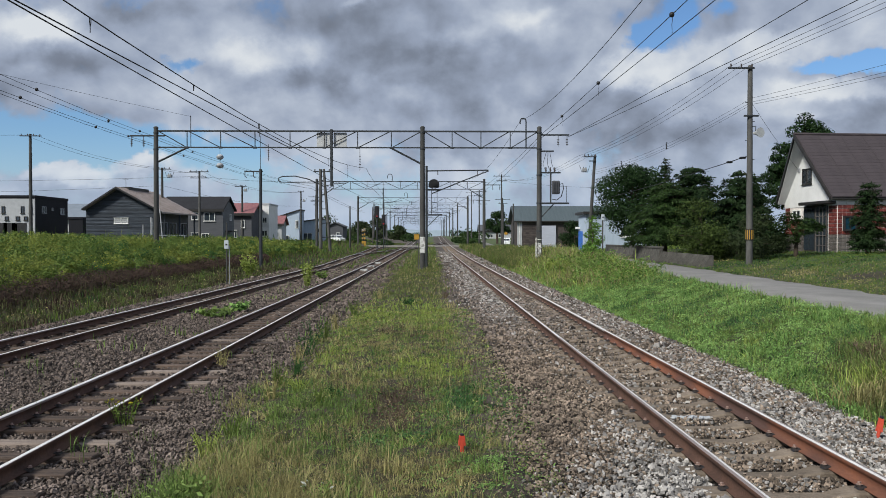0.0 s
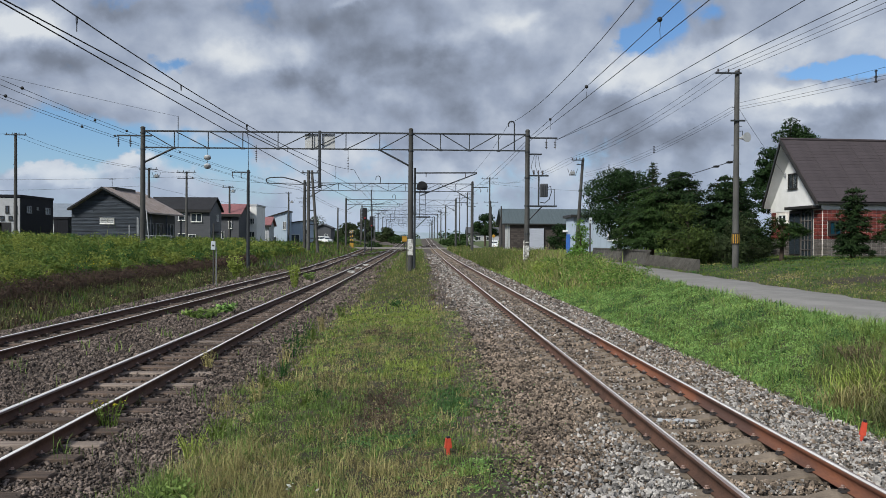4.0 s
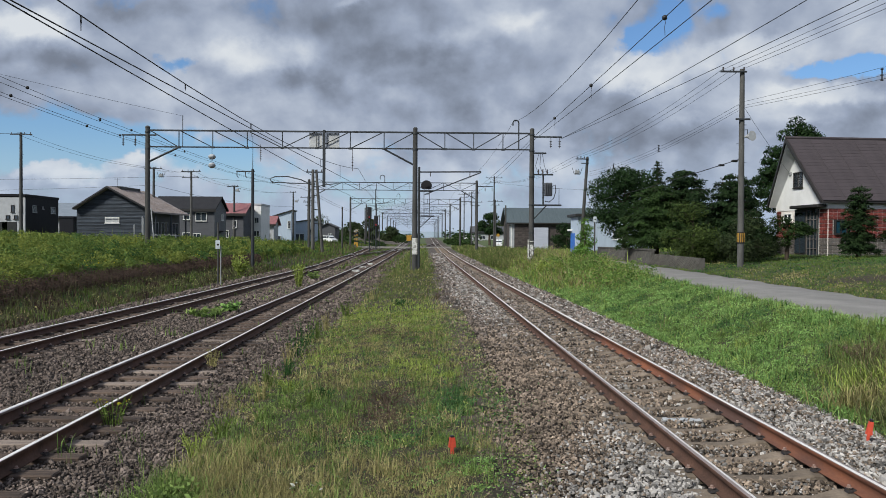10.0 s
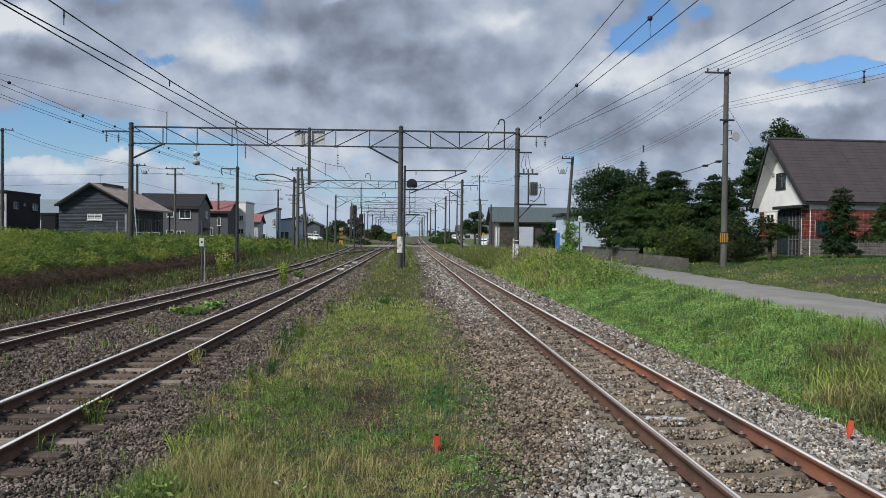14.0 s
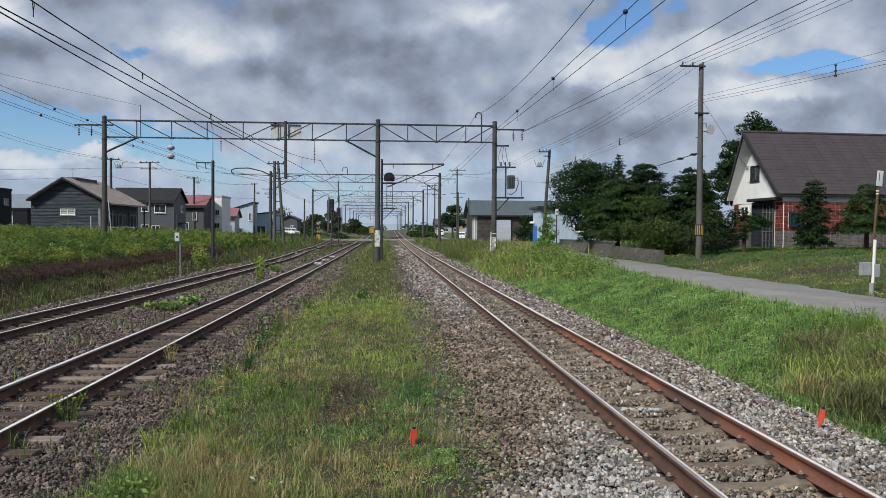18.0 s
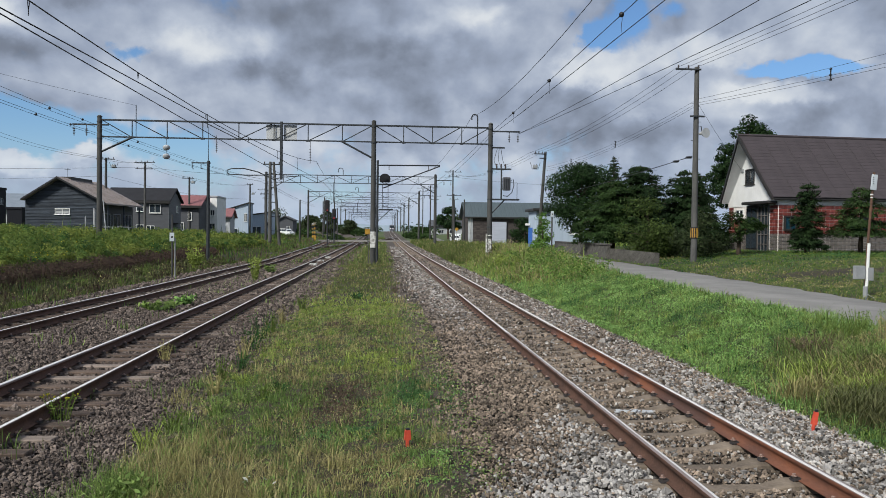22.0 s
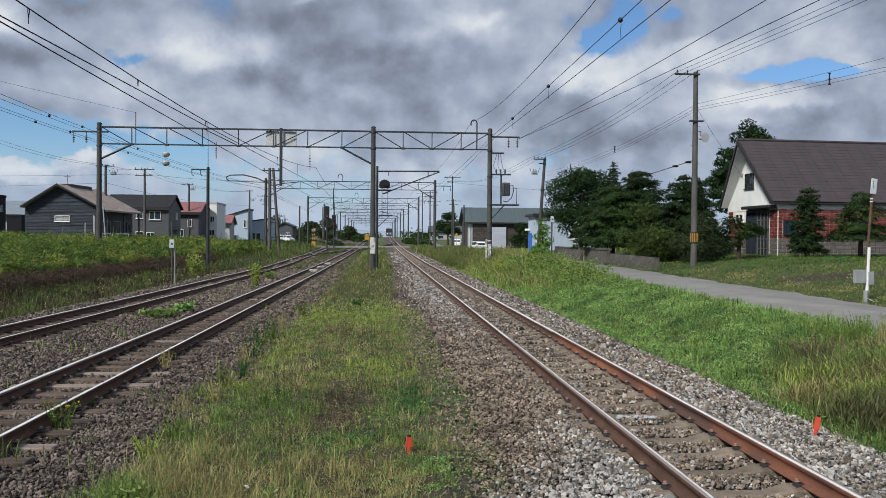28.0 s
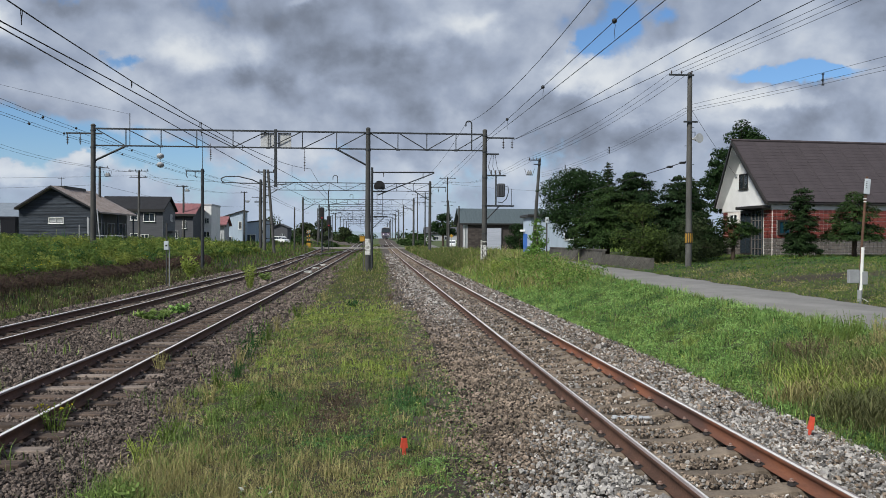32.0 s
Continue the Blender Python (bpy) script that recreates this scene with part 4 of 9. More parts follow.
def brick_house():
    """White gable house with a brown roof and red tiled walls, end gable towards the tracks. Own space: x along the ridge, y away."""
    h = thing("house", "white gabled house with brown roof and red tiled walls", "house", (22.27, 43.7, 1.05), 4.0)
    D, Lh, ze, zr = 5.6, 26.0, 3.53, 6.68
    zt = 2.66  # top of the tiles
    yr = D / 2
    part("wall", MB().box((0.0, 0.0, -0.4), (Lh, D, ze - 0.44), 0.02), M["grout"], h)
    part("gable_wall", MB().prism(((-0.03, zt), (D + 0.03, zt), (D + 0.03, ze - 0.42), (yr, zr - 0.1), (-0.03, ze - 0.42)), "x", -0.03, 0.5), M["house_white"], h)
    part("upper_wall", MB().box((0.5, -0.03, zt), (Lh, 0.08, ze - 0.44), 0.01), M["house_white"], h)
    # roof with long overhangs, soffit and barge boards
    xe, prow = -0.5, 0.45
    for ya in (-0.22, D + 0.1):
        slab_roof(h, ya, xe, Lh + 1, ze - 0.55, zr, yr, 0.16, M["roof_brown"], prow=prow)
    for s, ya in ((1, -0.22), (-1, D + 0.1)):
        xi, xr = xe + 0.04, xe - prow + 0.04
        part("soffit", MB().add([(xi, ya + 0.05 * s, ze - 0.57), (0.2, ya + 0.05 * s, ze - 0.57), (0.2, yr, zr - 0.03), (xr, yr, zr - 0.03),
             (xi, ya + 0.05 * s, ze - 0.63), (0.2, ya + 0.05 * s, ze - 0.63), (0.2, yr, zr - 0.09), (xr, yr, zr - 0.09)],
             [(0, 1, 2, 3), (4, 7, 6, 5), (0, 4, 5, 1), (2, 6, 7, 3), (0, 3, 7, 4), (1, 5, 6, 2)]), M["house_white"], h)
        part("barge_board", MB().add([(xe - 0.07, ya, ze - 0.62), (xe + 0.01, ya, ze - 0.62), (xr - 0.03, yr, zr - 0.08), (xr - 0.11, yr, zr - 0.08),
             (xe - 0.07, ya, ze - 0.42), (xe + 0.01, ya, ze - 0.42), (xr - 0.03, yr, zr + 0.17), (xr - 0.11, yr, zr + 0.17)],
             [(0, 1, 2, 3), (4, 7, 6, 5), (0, 4, 5, 1), (2, 6, 7, 3), (0, 3, 7, 4), (1, 5, 6, 2)]), M["dark_frame"], h)
    part("ridge_cap", MB().tube([(-1.0, yr, zr + 0.19), (Lh + 1, yr, zr + 0.2)], 0.09, 8), M["roof_brown"], h, smooth=True)
    part("gutter", MB().box((-0.5, -0.31, ze - 0.60), (Lh + 1, -0.22, ze - 0.49), 0.02), M["dark_frame"], h)
    # courses of roof shingles on the front pitch
    sl = Vector((0, yr + 0.22, zr - ze + 0.55))
    length, dirv = sl.length, sl.normalized()
    nrm = Vector((0, -dirv.z, dirv.y))
    course = MB().add([(0, 0, 0), (1.33, 0, 0), (1.33, 0.33, 0), (0, 0.33, 0), (0, 0, 0.011), (1.33, 0, 0.011), (1.33, 0.32, 0.003), (0, 0.32, 0.003)],
                      [(0, 3, 2, 1), (4, 5, 6, 7), (0, 1, 5, 4), (2, 3, 7, 6), (0, 4, 7, 3), (1, 2, 6, 5)])
    me = course.mesh("shingle")
    me.materials.append(M["roof_brown"])
    rot = Matrix(((1, 0, 0), (0, dirv.y, -dirv.z), (0, dirv.z, dirv.y))).to_4x4()
    base = Vector((0, -0.22, ze - 0.55)) + nrm * 0.162
    rows = 18
    for r in range(rows):
        for c in range(16):
            x = xe + 0.03 - prow * r / rows + c * 1.34
            s = part("shingle", me, None, h)
            s.matrix_basis = Matrix.Translation(base + dirv * (0.02 + r * (length - 0.1) / rows) + Vector((x, 0, 0))) @ rot
    # windows, entrance
    window(h, 1.0, 0.92, Matrix.Translation((-0.06, 3.05, 3.98)) @ pose(0, 0, 0, 0, 0, -90), M["dark_frame"], M["glass"], 2)
    part("vent", MB().box((-0.12, 3.8, 4.75), (0.0, 4.02, 4.97), 0.02), M["grey_sheet"], h)
    part("entrance_canopy", MB().box((-0.55, 0.1, 2.72), (0.1, 3.1, 2.9), 0.03), M["dark_frame"], h)
    dr = part("door", MB().box((-0.10, 2.05, -0.1), (0.02, 3.3, 2.7), 0.015), M["door_dark"], h, "dark glazed entrance door")
    part("pane", MB().box((-0.13, 2.13, 0.15), (-0.10, 2.63, 2.5)), M["glass"], dr)
    part("pane", MB().box((-0.13, 2.72, 0.15), (-0.10, 3.22, 2.5)), M["glass"], dr)
    sc = part("porch_screen", MB().box((-0.08, 0.9, -0.2), (0.0, 2.0, 2.7), 0.01), M["glass"], h, "gridded glass-block screen beside the door")
    for k in range(6):
        part("bar", MB().box((-0.12, 0.9, -0.15 + k * 0.55), (-0.08, 2.0, -0.115 + k * 0.55)), M["tile_grey"], sc)
    for k in range(4):
        part("bar", MB().box((-0.12, 0.9 + k * 0.355, -0.2), (-0.08, 0.935 + k * 0.355, 2.7)), M["tile_grey"], sc)
    window(h, 0.95, 0.5, Matrix.Translation((-0.06, 4.2, 2.0)) @ pose(0, 0, 0, 0, 0, -90), M["white"], M["glass"], 2)
    for x, w in ((0.72, 0.7), (5.06, 0.92), (9.777, 1.45), (15.28, 1.45)):
        window(h, w, 0.76, Matrix.Translation((x, -0.08, 1.25)), M["dark_frame"], M["glass_teal"], 2)
        part("window_surround", MB().box((x - w / 2 - 0.06, -0.035, 1.205), (x + w / 2 + 0.06, 0.0, 2.05), 0.01), M["dark_frame"], h)
    # red wall tiles in courses, grey ones below; the far end of the long wall in one piece
    tw, th = 0.262, 0.205
    tile, tile2 = MB().box((0, -0.04, 0), (tw - 0.03, 0.0, th - 0.028), 0.008).mesh("wall_tile"), MB().box((0, -0.04, 0), (tw - 0.03, 0.0, th - 0.028), 0.008).mesh("wall_tile")
    tile.materials.append(M["tile_red"])
    tile2.materials.append(M["tile_grey"])
    wins = ((0.72, 0.34), (5.06, 0.45), (9.777, 0.71), (15.28, 0.71))
    rest, low = MB(), MB()
    for r in range(13):
        z = r * th
        for c in range(98):
            x = 0.02 + c * tw
            if any(x + tw - 0.03 > a - w and x < a + w for a, w in wins) and 6 <= r <= 9:
                continue
            if c < 22:
                part("wall_tile", tile if r > 4 else tile2, None, h).matrix_basis = pose(x, 0, z)
            else:
                (rest if r > 4 else low).box((x, -0.04, z), (x + tw - 0.03, 0.0, z + th - 0.028))
        for c in range(21):
            y = 0.03 + c * tw
            if 0.75 < y < 3.3 or 3.65 < y + tw and y < 4.75 and z > 1.8 and z < 2.5:
                continue
            part("wall_tile", tile if r > 4 else tile2, None, h).matrix_basis = pose(0, y + tw - 0.03, z, 0, 0, -90)
    tagged(part("wall_tiles", rest, M["tile_red"], h), kind="stuff")
    tagged(part("wall_tiles", low, M["tile_grey"], h), kind="stuff")
    part("plinth", MB().box((-0.12, -0.14, -0.55), (Lh, D, -0.1), 0.02), M["concrete"], h)
    return h


brick_house()


M["end_grey"] = mat("light_grey_siding", (0.15, 0.155, 0.165), (0.115, 0.12, 0.13), 2, 0.8, bump=0.2, stretch=(0.3, 0.3, 5))
# a grey roof; haze over the distance is painted in as blue
M["roof_haze"] = mat("haze_blue_metal_roof", (0.20, 0.23, 0.27), (0.16, 0.19, 0.23), 2, 0.7, bump=0.1)


def plank_barn():
    """Grey weatherboard house with a tan roof, gable end towards the tracks' near side. Own space: x across the gable, y away."""
    h = thing("house", "weathered grey weatherboard house with tan metal roof", "house", (-32.0, 75.0, 1.1), -4.0)
    W_, Lh, ze, zr, xr = 6.6, 8.0, 3.4, 5.32, 3.1
    part("wall", MB().prism(((0, -0.5), (W_, -0.5), (W_, ze), (xr, zr - 0.12), (0, ze)), "y", 0.0, Lh), M["dark_wall"], h)
    # the roof runs down further to the right side
    for s, xe, e in ((0, -0.12, ze - 0.08), (1, W_ + 0.85, ze - 0.38)):
        V = [(xe, -0.6, e), (xr, -0.6, zr), (xr, Lh + 0.4, zr), (xe, Lh + 0.4, e), (xe, -0.6, e + 0.14), (xr, -0.6, zr + 0.15), (xr, Lh + 0.4, zr + 0.15), (xe, Lh + 0.4, e + 0.14)]
        rf = part("roof", MB().add(V, [(0, 1, 2, 3), (4, 7, 6, 5), (0, 4, 5, 1), (2, 6, 7, 3), (0, 3, 7, 4), (1, 5, 6, 2)]), M["roof_tan"], h)
        part("barge_board", MB().add([(xe, -0.68, e + 0.02), (xr, -0.68, zr + 0.0), (xr, -0.61, zr + 0.0), (xe, -0.61, e + 0.02), (xe, -0.68, e + 0.16), (xr, -0.68, zr + 0.17), (xr, -0.61, zr + 0.17), (xe, -0.61, e + 0.16)],
             [(0, 1, 2, 3), (4, 7, 6, 5), (0, 4, 5, 1), (2, 6, 7, 3), (0, 3, 7, 4), (1, 5, 6, 2)]), M["black"], h)
        for k in range(24):
            y = -0.4 + k * (Lh + 0.5) / 24
            part("roof_seam", MB().tube([(xe, y, e + 0.15), (xr, y, zr + 0.16)], 0.02, 4), M["roof_tan"], rf)
    part("ridge_hood", MB().box((xr - 0.9, 1.5, zr - 0.25), (xr + 0.3, 6.0, zr + 0.28), 0.03), M["dark_frame"], h)
    # boards
    rng = random.Random(5)
    z = -0.4
    while z < zr - 0.2:
        a = 0.0 if z < ze else (z - ze) / (zr - ze) * xr
        b = W_ if z < ze else W_ - (z - ze) / (zr - ze) * (W_ - xr)
        cut = rng.uniform(0.3, 0.7) * (b - a) + a
        for p, q in ((a, cut - 0.01), (cut, b)):
            if q - p > 0.15:
                k0, k1, o = rng.uniform(-0.012, 0.012), rng.uniform(-0.012, 0.012), rng.uniform(0.035, 0.07)
                part("board", MB().add([(p, 0, z + k0), (q, 0, z + k1), (q, 0, z + 0.135 + k1), (p, 0, z + 0.135 + k0), (p, -o, z + k0), (q, -o, z + k1), (q, -0.02, z + 0.135 + k1), (p, -0.02, z + 0.135 + k0)],
                     [(0, 1, 2, 3), (4, 7, 6, 5), (0, 4, 5, 1), (2, 6, 7, 3), (0, 3, 7, 4), (1, 5, 6, 2)]), M["plank_grey"], h)
        z += 0.128
    window(h, 1.35, 0.55, Matrix.Translation((3.35, -0.08, 2.1)), M["white"], M["curtain"], 2)
    window(h, 1.2, 0.4, Matrix.Translation((3.0, -0.08, 0.1)), M["white"], M["glass"], 2)
    # side with a lean-to porch
    for k, y in enumerate((1.6, 3.9, 6.6)):
        window(h, 1.7, 1.25, Matrix.Translation((W_ + 0.08, y, 1.0)) @ pose(0, 0, 0, 0, 0, 90), M["grey_sheet"], M["glass"], 2)
    for y in (0.3, 4.0, 7.9):
        part("porch_post", MB().box((W_ + 0.6, y, -0.5), (W_ + 0.72, y + 0.12, ze - 0.36), 0.01), M["plank_grey"], h)
    part("flue", MB().tube([(W_ - 0.25, -0.35, 0.0), (W_ - 0.25, -0.35, 2.6)], 0.07, 8), M["white"], h, smooth=True)
    part("aerial", MB().tube([(xr, 1.5, zr), (xr, 1.5, zr + 1.1)], 0.02, 5).tube([(xr - 0.3, 1.5, zr + 0.95), (xr + 0.3, 1.5, zr + 0.95)], 0.015, 4), M["steel"], h)
    return h


plank_barn()


def plain_house(label, at, rz, w, d, ze, zr, wall, roof, wins, ridge="x", pane="glass", frame_="white", over=0.4, name="house"):
    """A simple house: walls, two roof pitches, windows on the front (y = 0). wins: x, z, w, h."""
    h = thing(name, label, "house", at, rz)
    if ridge == "flat":
        part("wall", MB().box((0, 0, -1), (w, d, ze), 0.02), wall, h)
        part("parapet", MB().box((-0.06, -0.06, ze), (w + 0.06, d + 0.06, ze + 0.25), 0.02), roof, h)
    elif ridge == "x":
        part("wall", MB().prism(((0, -1), (d, -1), (d, ze), (d / 2, zr - 0.1), (0, ze)), "x", 0, w), wall, h)
        for ya in (-over, d + over):
            e = ze - over * (zr - ze) / (d / 2)
            slab_roof(h, ya, -over, w + over, e, zr, d / 2, 0.15, roof)
        part("fascia", MB().box((-over, -over - 0.06, ze - 0.35), (w + over, -over - 0.005, ze - 0.02), 0.01), M["dark_frame"], h)
    elif ridge == "mono":
        part("wall", MB().prism(((0, -1), (w, -1), (w, zr), (0, ze)), "y", 0, d), wall, h)
        V = [(-0.2, -0.25, ze + 0.02), (w + 0.2, -0.25, zr + 0.06), (w + 0.2, d, zr + 0.06), (-0.2, d, ze + 0.02), (-0.2, -0.25, ze + 0.2), (w + 0.2, -0.25, zr + 0.24), (w + 0.2, d, zr + 0.24), (-0.2, d, ze + 0.2)]
        part("roof", MB().add(V, [(0, 3, 2, 1), (4, 5, 6, 7), (0, 1, 5, 4), (2, 3, 7, 6), (0, 4, 7, 3), (1, 2, 6, 5)]), roof, h)
    else:
        part("wall", MB().prism(((0, -1), (w, -1), (w, ze), (w * 0.5, zr - 0.1), (0, ze)), "y", 0, d), wall, h)
        for xe in (-over, w + over):
            e, xr = ze - over * (zr - ze) / (w / 2), w / 2
            V = [(xe, -over, e), (xr, -over, zr), (xr, d, zr), (xe, d, e), (xe, -over, e + 0.14), (xr, -over, zr + 0.14), (xr, d, zr + 0.14), (xe, d, e + 0.14)]
            part("roof", MB().add(V, [(0, 1, 2, 3), (4, 7, 6, 5), (0, 4, 5, 1), (2, 6, 7, 3), (0, 3, 7, 4), (1, 5, 6, 2)]), roof, h)
    for x, z, ww, hh in wins:
        window(h, ww, hh, Matrix.Translation((x, -0.07, z)), M[frame_], M[pane], 2)
    return h


h = plain_house("dark-roofed grey two-storey house with white windows", (-31.7, 95, 1.2), 0, 7.1, 5.6, 4.1, 5.5, M["grey_wall"], M["roof_dark"], ((5.6, 2.65, 1.3, 1.0), (3.9, 2.8, 0.8, 0.9), (5.1, 0.5, 0.9, 0.7), (3.9, 0.5, 0.9, 0.8)), "x", over=0.3)
# thin panel that gives the end wall a lighter grey than the front
part("end_cladding", MB().prism(((0, -1), (5.6, -1), (5.6, 4.1), (2.8, 5.35), (0, 4.1)), "x", 7.1, 7.13), M["end_grey"], h, "lighter grey end wall")
part("porch_roof", MB().box((7.13, 1.2, 1.4), (7.9, 3.4, 1.55), 0.02), M["dark_frame"], h)
window(h, 0.7, 0.8, Matrix.Translation((7.2, 3.6, 2.8)) @ pose(0, 0, 0, 0, 0, 90), M["white"], M["glass"], 2)


def modern_house():
    """Block house: pale front, black metal sides and parapet."""
    w, d, ze = 6.6, 7.6, 5.1
    h = thing("house", "modern block house with a pale front and black metal sides", "house", (-48.2, 85, 1.0))
    part("wall", MB().box((0, 0.12, -1), (w, d, ze), 0.02), M["black_clad"], h)
    part("front", MB().box((0.02, 0, -1), (w - 0.02, 0.12, ze - 0.1), 0.01), M["pale_wall"], h, "pale front wall")
    part("parapet", MB().box((-0.06, -0.08, ze), (w + 0.06, d + 0.06, ze + 0.26), 0.02), M["black_clad"], h)
    for x in (0.9, 3.3, 5.3, 6.15):
        window(h, 0.34, 0.75, Matrix.Translation((x, -0.06, 3.45)), M["dark_frame"], M["glass"], 1)
    for x in (2.35, 3.75, 4.9, 5.75):
        window(h, 0.4, 0.42, Matrix.Translation((x - 0.1, -0.06, 2.72)), M["dark_frame"], M["glass"], 1)
    # flat black panels paint the shadow inside the garage openings
    for x, ww in ((3.2, 0.5), (4.3, 0.45), (5.2, 0.5)):
        part("recess", MB().box((x - 1.0, -0.05, 1.2), (x + ww, 0.02, 2.45), 0.01), M["black"], h)
    sg = part("sign_board", MB().box((1.95, -0.07, 2.9), (2.5, -0.01, 3.35), 0.01), M["white"], h, "white sign with red bars")
    for k in range(2):
        part("sign_bar", MB().box((2.0, -0.078, 3.0 + k * 0.16), (2.45, -0.072, 3.08 + k * 0.16)), M["roof_red"], sg)
    for y, z, ww, hh in ((1.9, 3.5, 0.95, 0.75), (6.2, 3.5, 1.1, 0.72), (3.8, 3.9, 0.3, 0.3)):
        window(h, ww, hh, Matrix.Translation((w + 0.06, y, z)) @ pose(0, 0, 0, 0, 0, 90), M["grey_sheet"], M["glass"], 2)
    return h


M["black_clad"] = mat("black_metal_cladding", (0.012, 0.013, 0.018), (0.008, 0.009, 0.013), 2, 0.7, bump=0.15, stretch=(6, 6, 0.3), spec=0.2)
modern_house()
plain_house("low dark shed beside the black house", (-38.55, 86, 1.0), 0, 1.5, 3, 2.85, 3.0, M["black_clad"], M["black_clad"], (), "flat", name="shed")
plain_house("house with a hazy grey roof behind the black house", (-55, 110, 1.0), 0, 9.5, 8, 3.6, 5.5, M["pale_wall"], M["roof_haze"], (), "x")


# ---------------------------------------------------------------- poles, signals, roadside things
def utility_pole(label, at, height, arms, lean=0.0, r=(0.16, 0.11), trafo=None, m="pole_light", steps=True):
    """A tapered concrete pole. arms: height, from x, to x, number of insulators, turn."""
    p = thing("utility_pole", label, "utility pole", at, 0, "utility poles")
    part("pole", MB().tube([(0, 0, -0.5), (lean * height * 0.5, 0, height * 0.5), (lean * height, 0, height)], [r[0], (r[0] + r[1]) / 2, r[1]], 12), M[m], p, smooth=True)
    for z, a, b, n, rz in arms:
        arm = part("crossarm", MB().box((a, -0.04, -0.04), (b, 0.04, 0.04), 0.008), M["steel"], p)
        arm.matrix_basis = pose(lean * z, -r[1] - 0.04, z, 0, 0, rz)
        for i in range(n):
            x = a + (b - a) * (i + 0.25) / max(n - 0.5, 1)
            part("insulator", MB().tube([(x, 0, 0.04), (x, 0, 0.12), (x, 0, 0.16), (x, 0, 0.2)], [0.03, 0.045, 0.03, 0.045], 7), M["porcelain"], arm, smooth=True)
    if trafo:
        x, z = trafo
        t = part("transformer", MB().box((x - 0.19, -0.14, z + 0.34), (x + 0.19, 0.14, z + 0.62), 0.03), M["grey_sheet"], p, "small grey switch box in a frame")
        part("bushing", MB().tube([(x - 0.1, 0, z + 0.62), (x - 0.1, 0, z + 0.72)], 0.03, 6).tube([(x + 0.1, 0, z + 0.62), (x + 0.1, 0, z + 0.72)], 0.03, 6), M["porcelain"], t)
        part("cradle", MB().tube([(x - 0.42, 0, z + 0.85), (x - 0.24, 0, z + 0.30), (x + 0.24, 0, z + 0.30), (x + 0.42, 0, z + 0.85)], 0.022, 5), M["steel"], t)
    if steps:
        for k in range(int(height / 0.9) - 3):
            z = 2.2 + k * 0.9
            part("step_bolt", MB().tube([(lean * z, 0, z), (lean * z + (0.24 if k % 2 else -0.24), 0, z)], 0.012, 4), M["steel"], p)
    return p


# roadside pole before the house: crossarm, loudspeaker horn, cable bundle, striped guard
up = utility_pole("tall concrete utility pole with loudspeaker beside the road", (15.15, 38.0, 0.72), 9.35, ((9.2, -1.1, 0.15, 3, 0), (6.95, -0.35, 0.35, 0, 0)))
g = part("guard", MB().tube([(0, 0, 1.05), (0, 0, 1.60)], 0.178, 14), M["black"], up, "black guard with yellow stripes", smooth=True)
for k in range(6):
    a = math.pi * 2 * k / 12 + math.pi + 0.2
    c, s = math.cos(a), math.sin(a)
    part("stripe", MB().box((-0.02, -0.006, 1.10), (0.02, 0.006, 1.55), 0, pose(c * 0.182, s * 0.182, 0, 0, 0, math.degrees(a) + 90)), M["yellow"], g)
hn = part("loudspeaker_horn", MB().tube([(0.12, -0.12, 6.12), (0.20, -0.25, 6.12), (0.28, -0.42, 6.12), (0.31, -0.50, 6.12)], [0.05, 0.09, 0.2, 0.24], 14), M["board_pale"], up, "pale grey round loudspeaker horn", smooth=True)
part("bracket", MB().tube([(0, 0, 6.45), (0.2, -0.2, 6.45), (0.2, -0.2, 6.12)], 0.02, 6), M["steel"], hn)

utility_pole("leaning concrete utility pole with transformer near a shed", (13.0, 66, 1.1), 7.6, ((7.45, -0.95, 0.1, 4, 0), (7.1, -0.5, 0.1, 0, 0)), lean=0.066, trafo=(-0.35, 5.9), m="pole")
utility_pole("concrete utility pole with crossarm in the meadow", (-37.1, 75, 1.0), 10.5, ((10.3, -0.9, 1.1, 4, 0),), r=(0.17, 0.12), m="pole")
utility_pole("utility pole with transformer beside the weatherboard house", (-27.3, 82, 1.0), 8.0, ((7.85, -0.9, 0.9, 4, 0),), trafo=(0.75, 6.7), m="pole")
utility_pole("utility pole with two crossarms", (-26.4, 92, 1.0), 8.5, ((8.4, -1.1, 1.1, 4, 0), (7.7, -1.0, 0.9, 3, 0)), m="pole_light")
utility_pole("utility pole with transformer before the red roof", (-24.6, 105, 1.0), 7.7, ((7.55, -0.9, 0.6, 3, 0),), trafo=(0.45, 6.6), m="pole")
utility_pole("utility pole with transformers at the village street", (-21.0, 130, 1.0), 8.4, ((8.3, -0.5, 0.5, 3, 0),), trafo=(0.5, 6.4), m="pole")
for x, y, hh in ((11.6, 132, 11.5), (10.7, 165, 9.0), (12.3, 120, 6.2), (10.6, 118, 6.0), (9.0, 150, 10.0), (9.6, 190, 12.0), (-21.5, 150, 9.0), (-24.0, 170, 9.0), (-12.6, 125, 6.0), (-12.2, 168, 7.5), (-11.0, 200, 7.0), (13.4, 150, 8.5)):
    utility_pole("distant utility pole beside the line", (x, y, 0.8), hh, ((hh - 0.3, -1.4, 1.4, 4, 0), (hh - 1.0, -0.9, 0.9, 2, 0)) if hh > 8 else (), r=(0.135, 0.10), m="pole", steps=False)

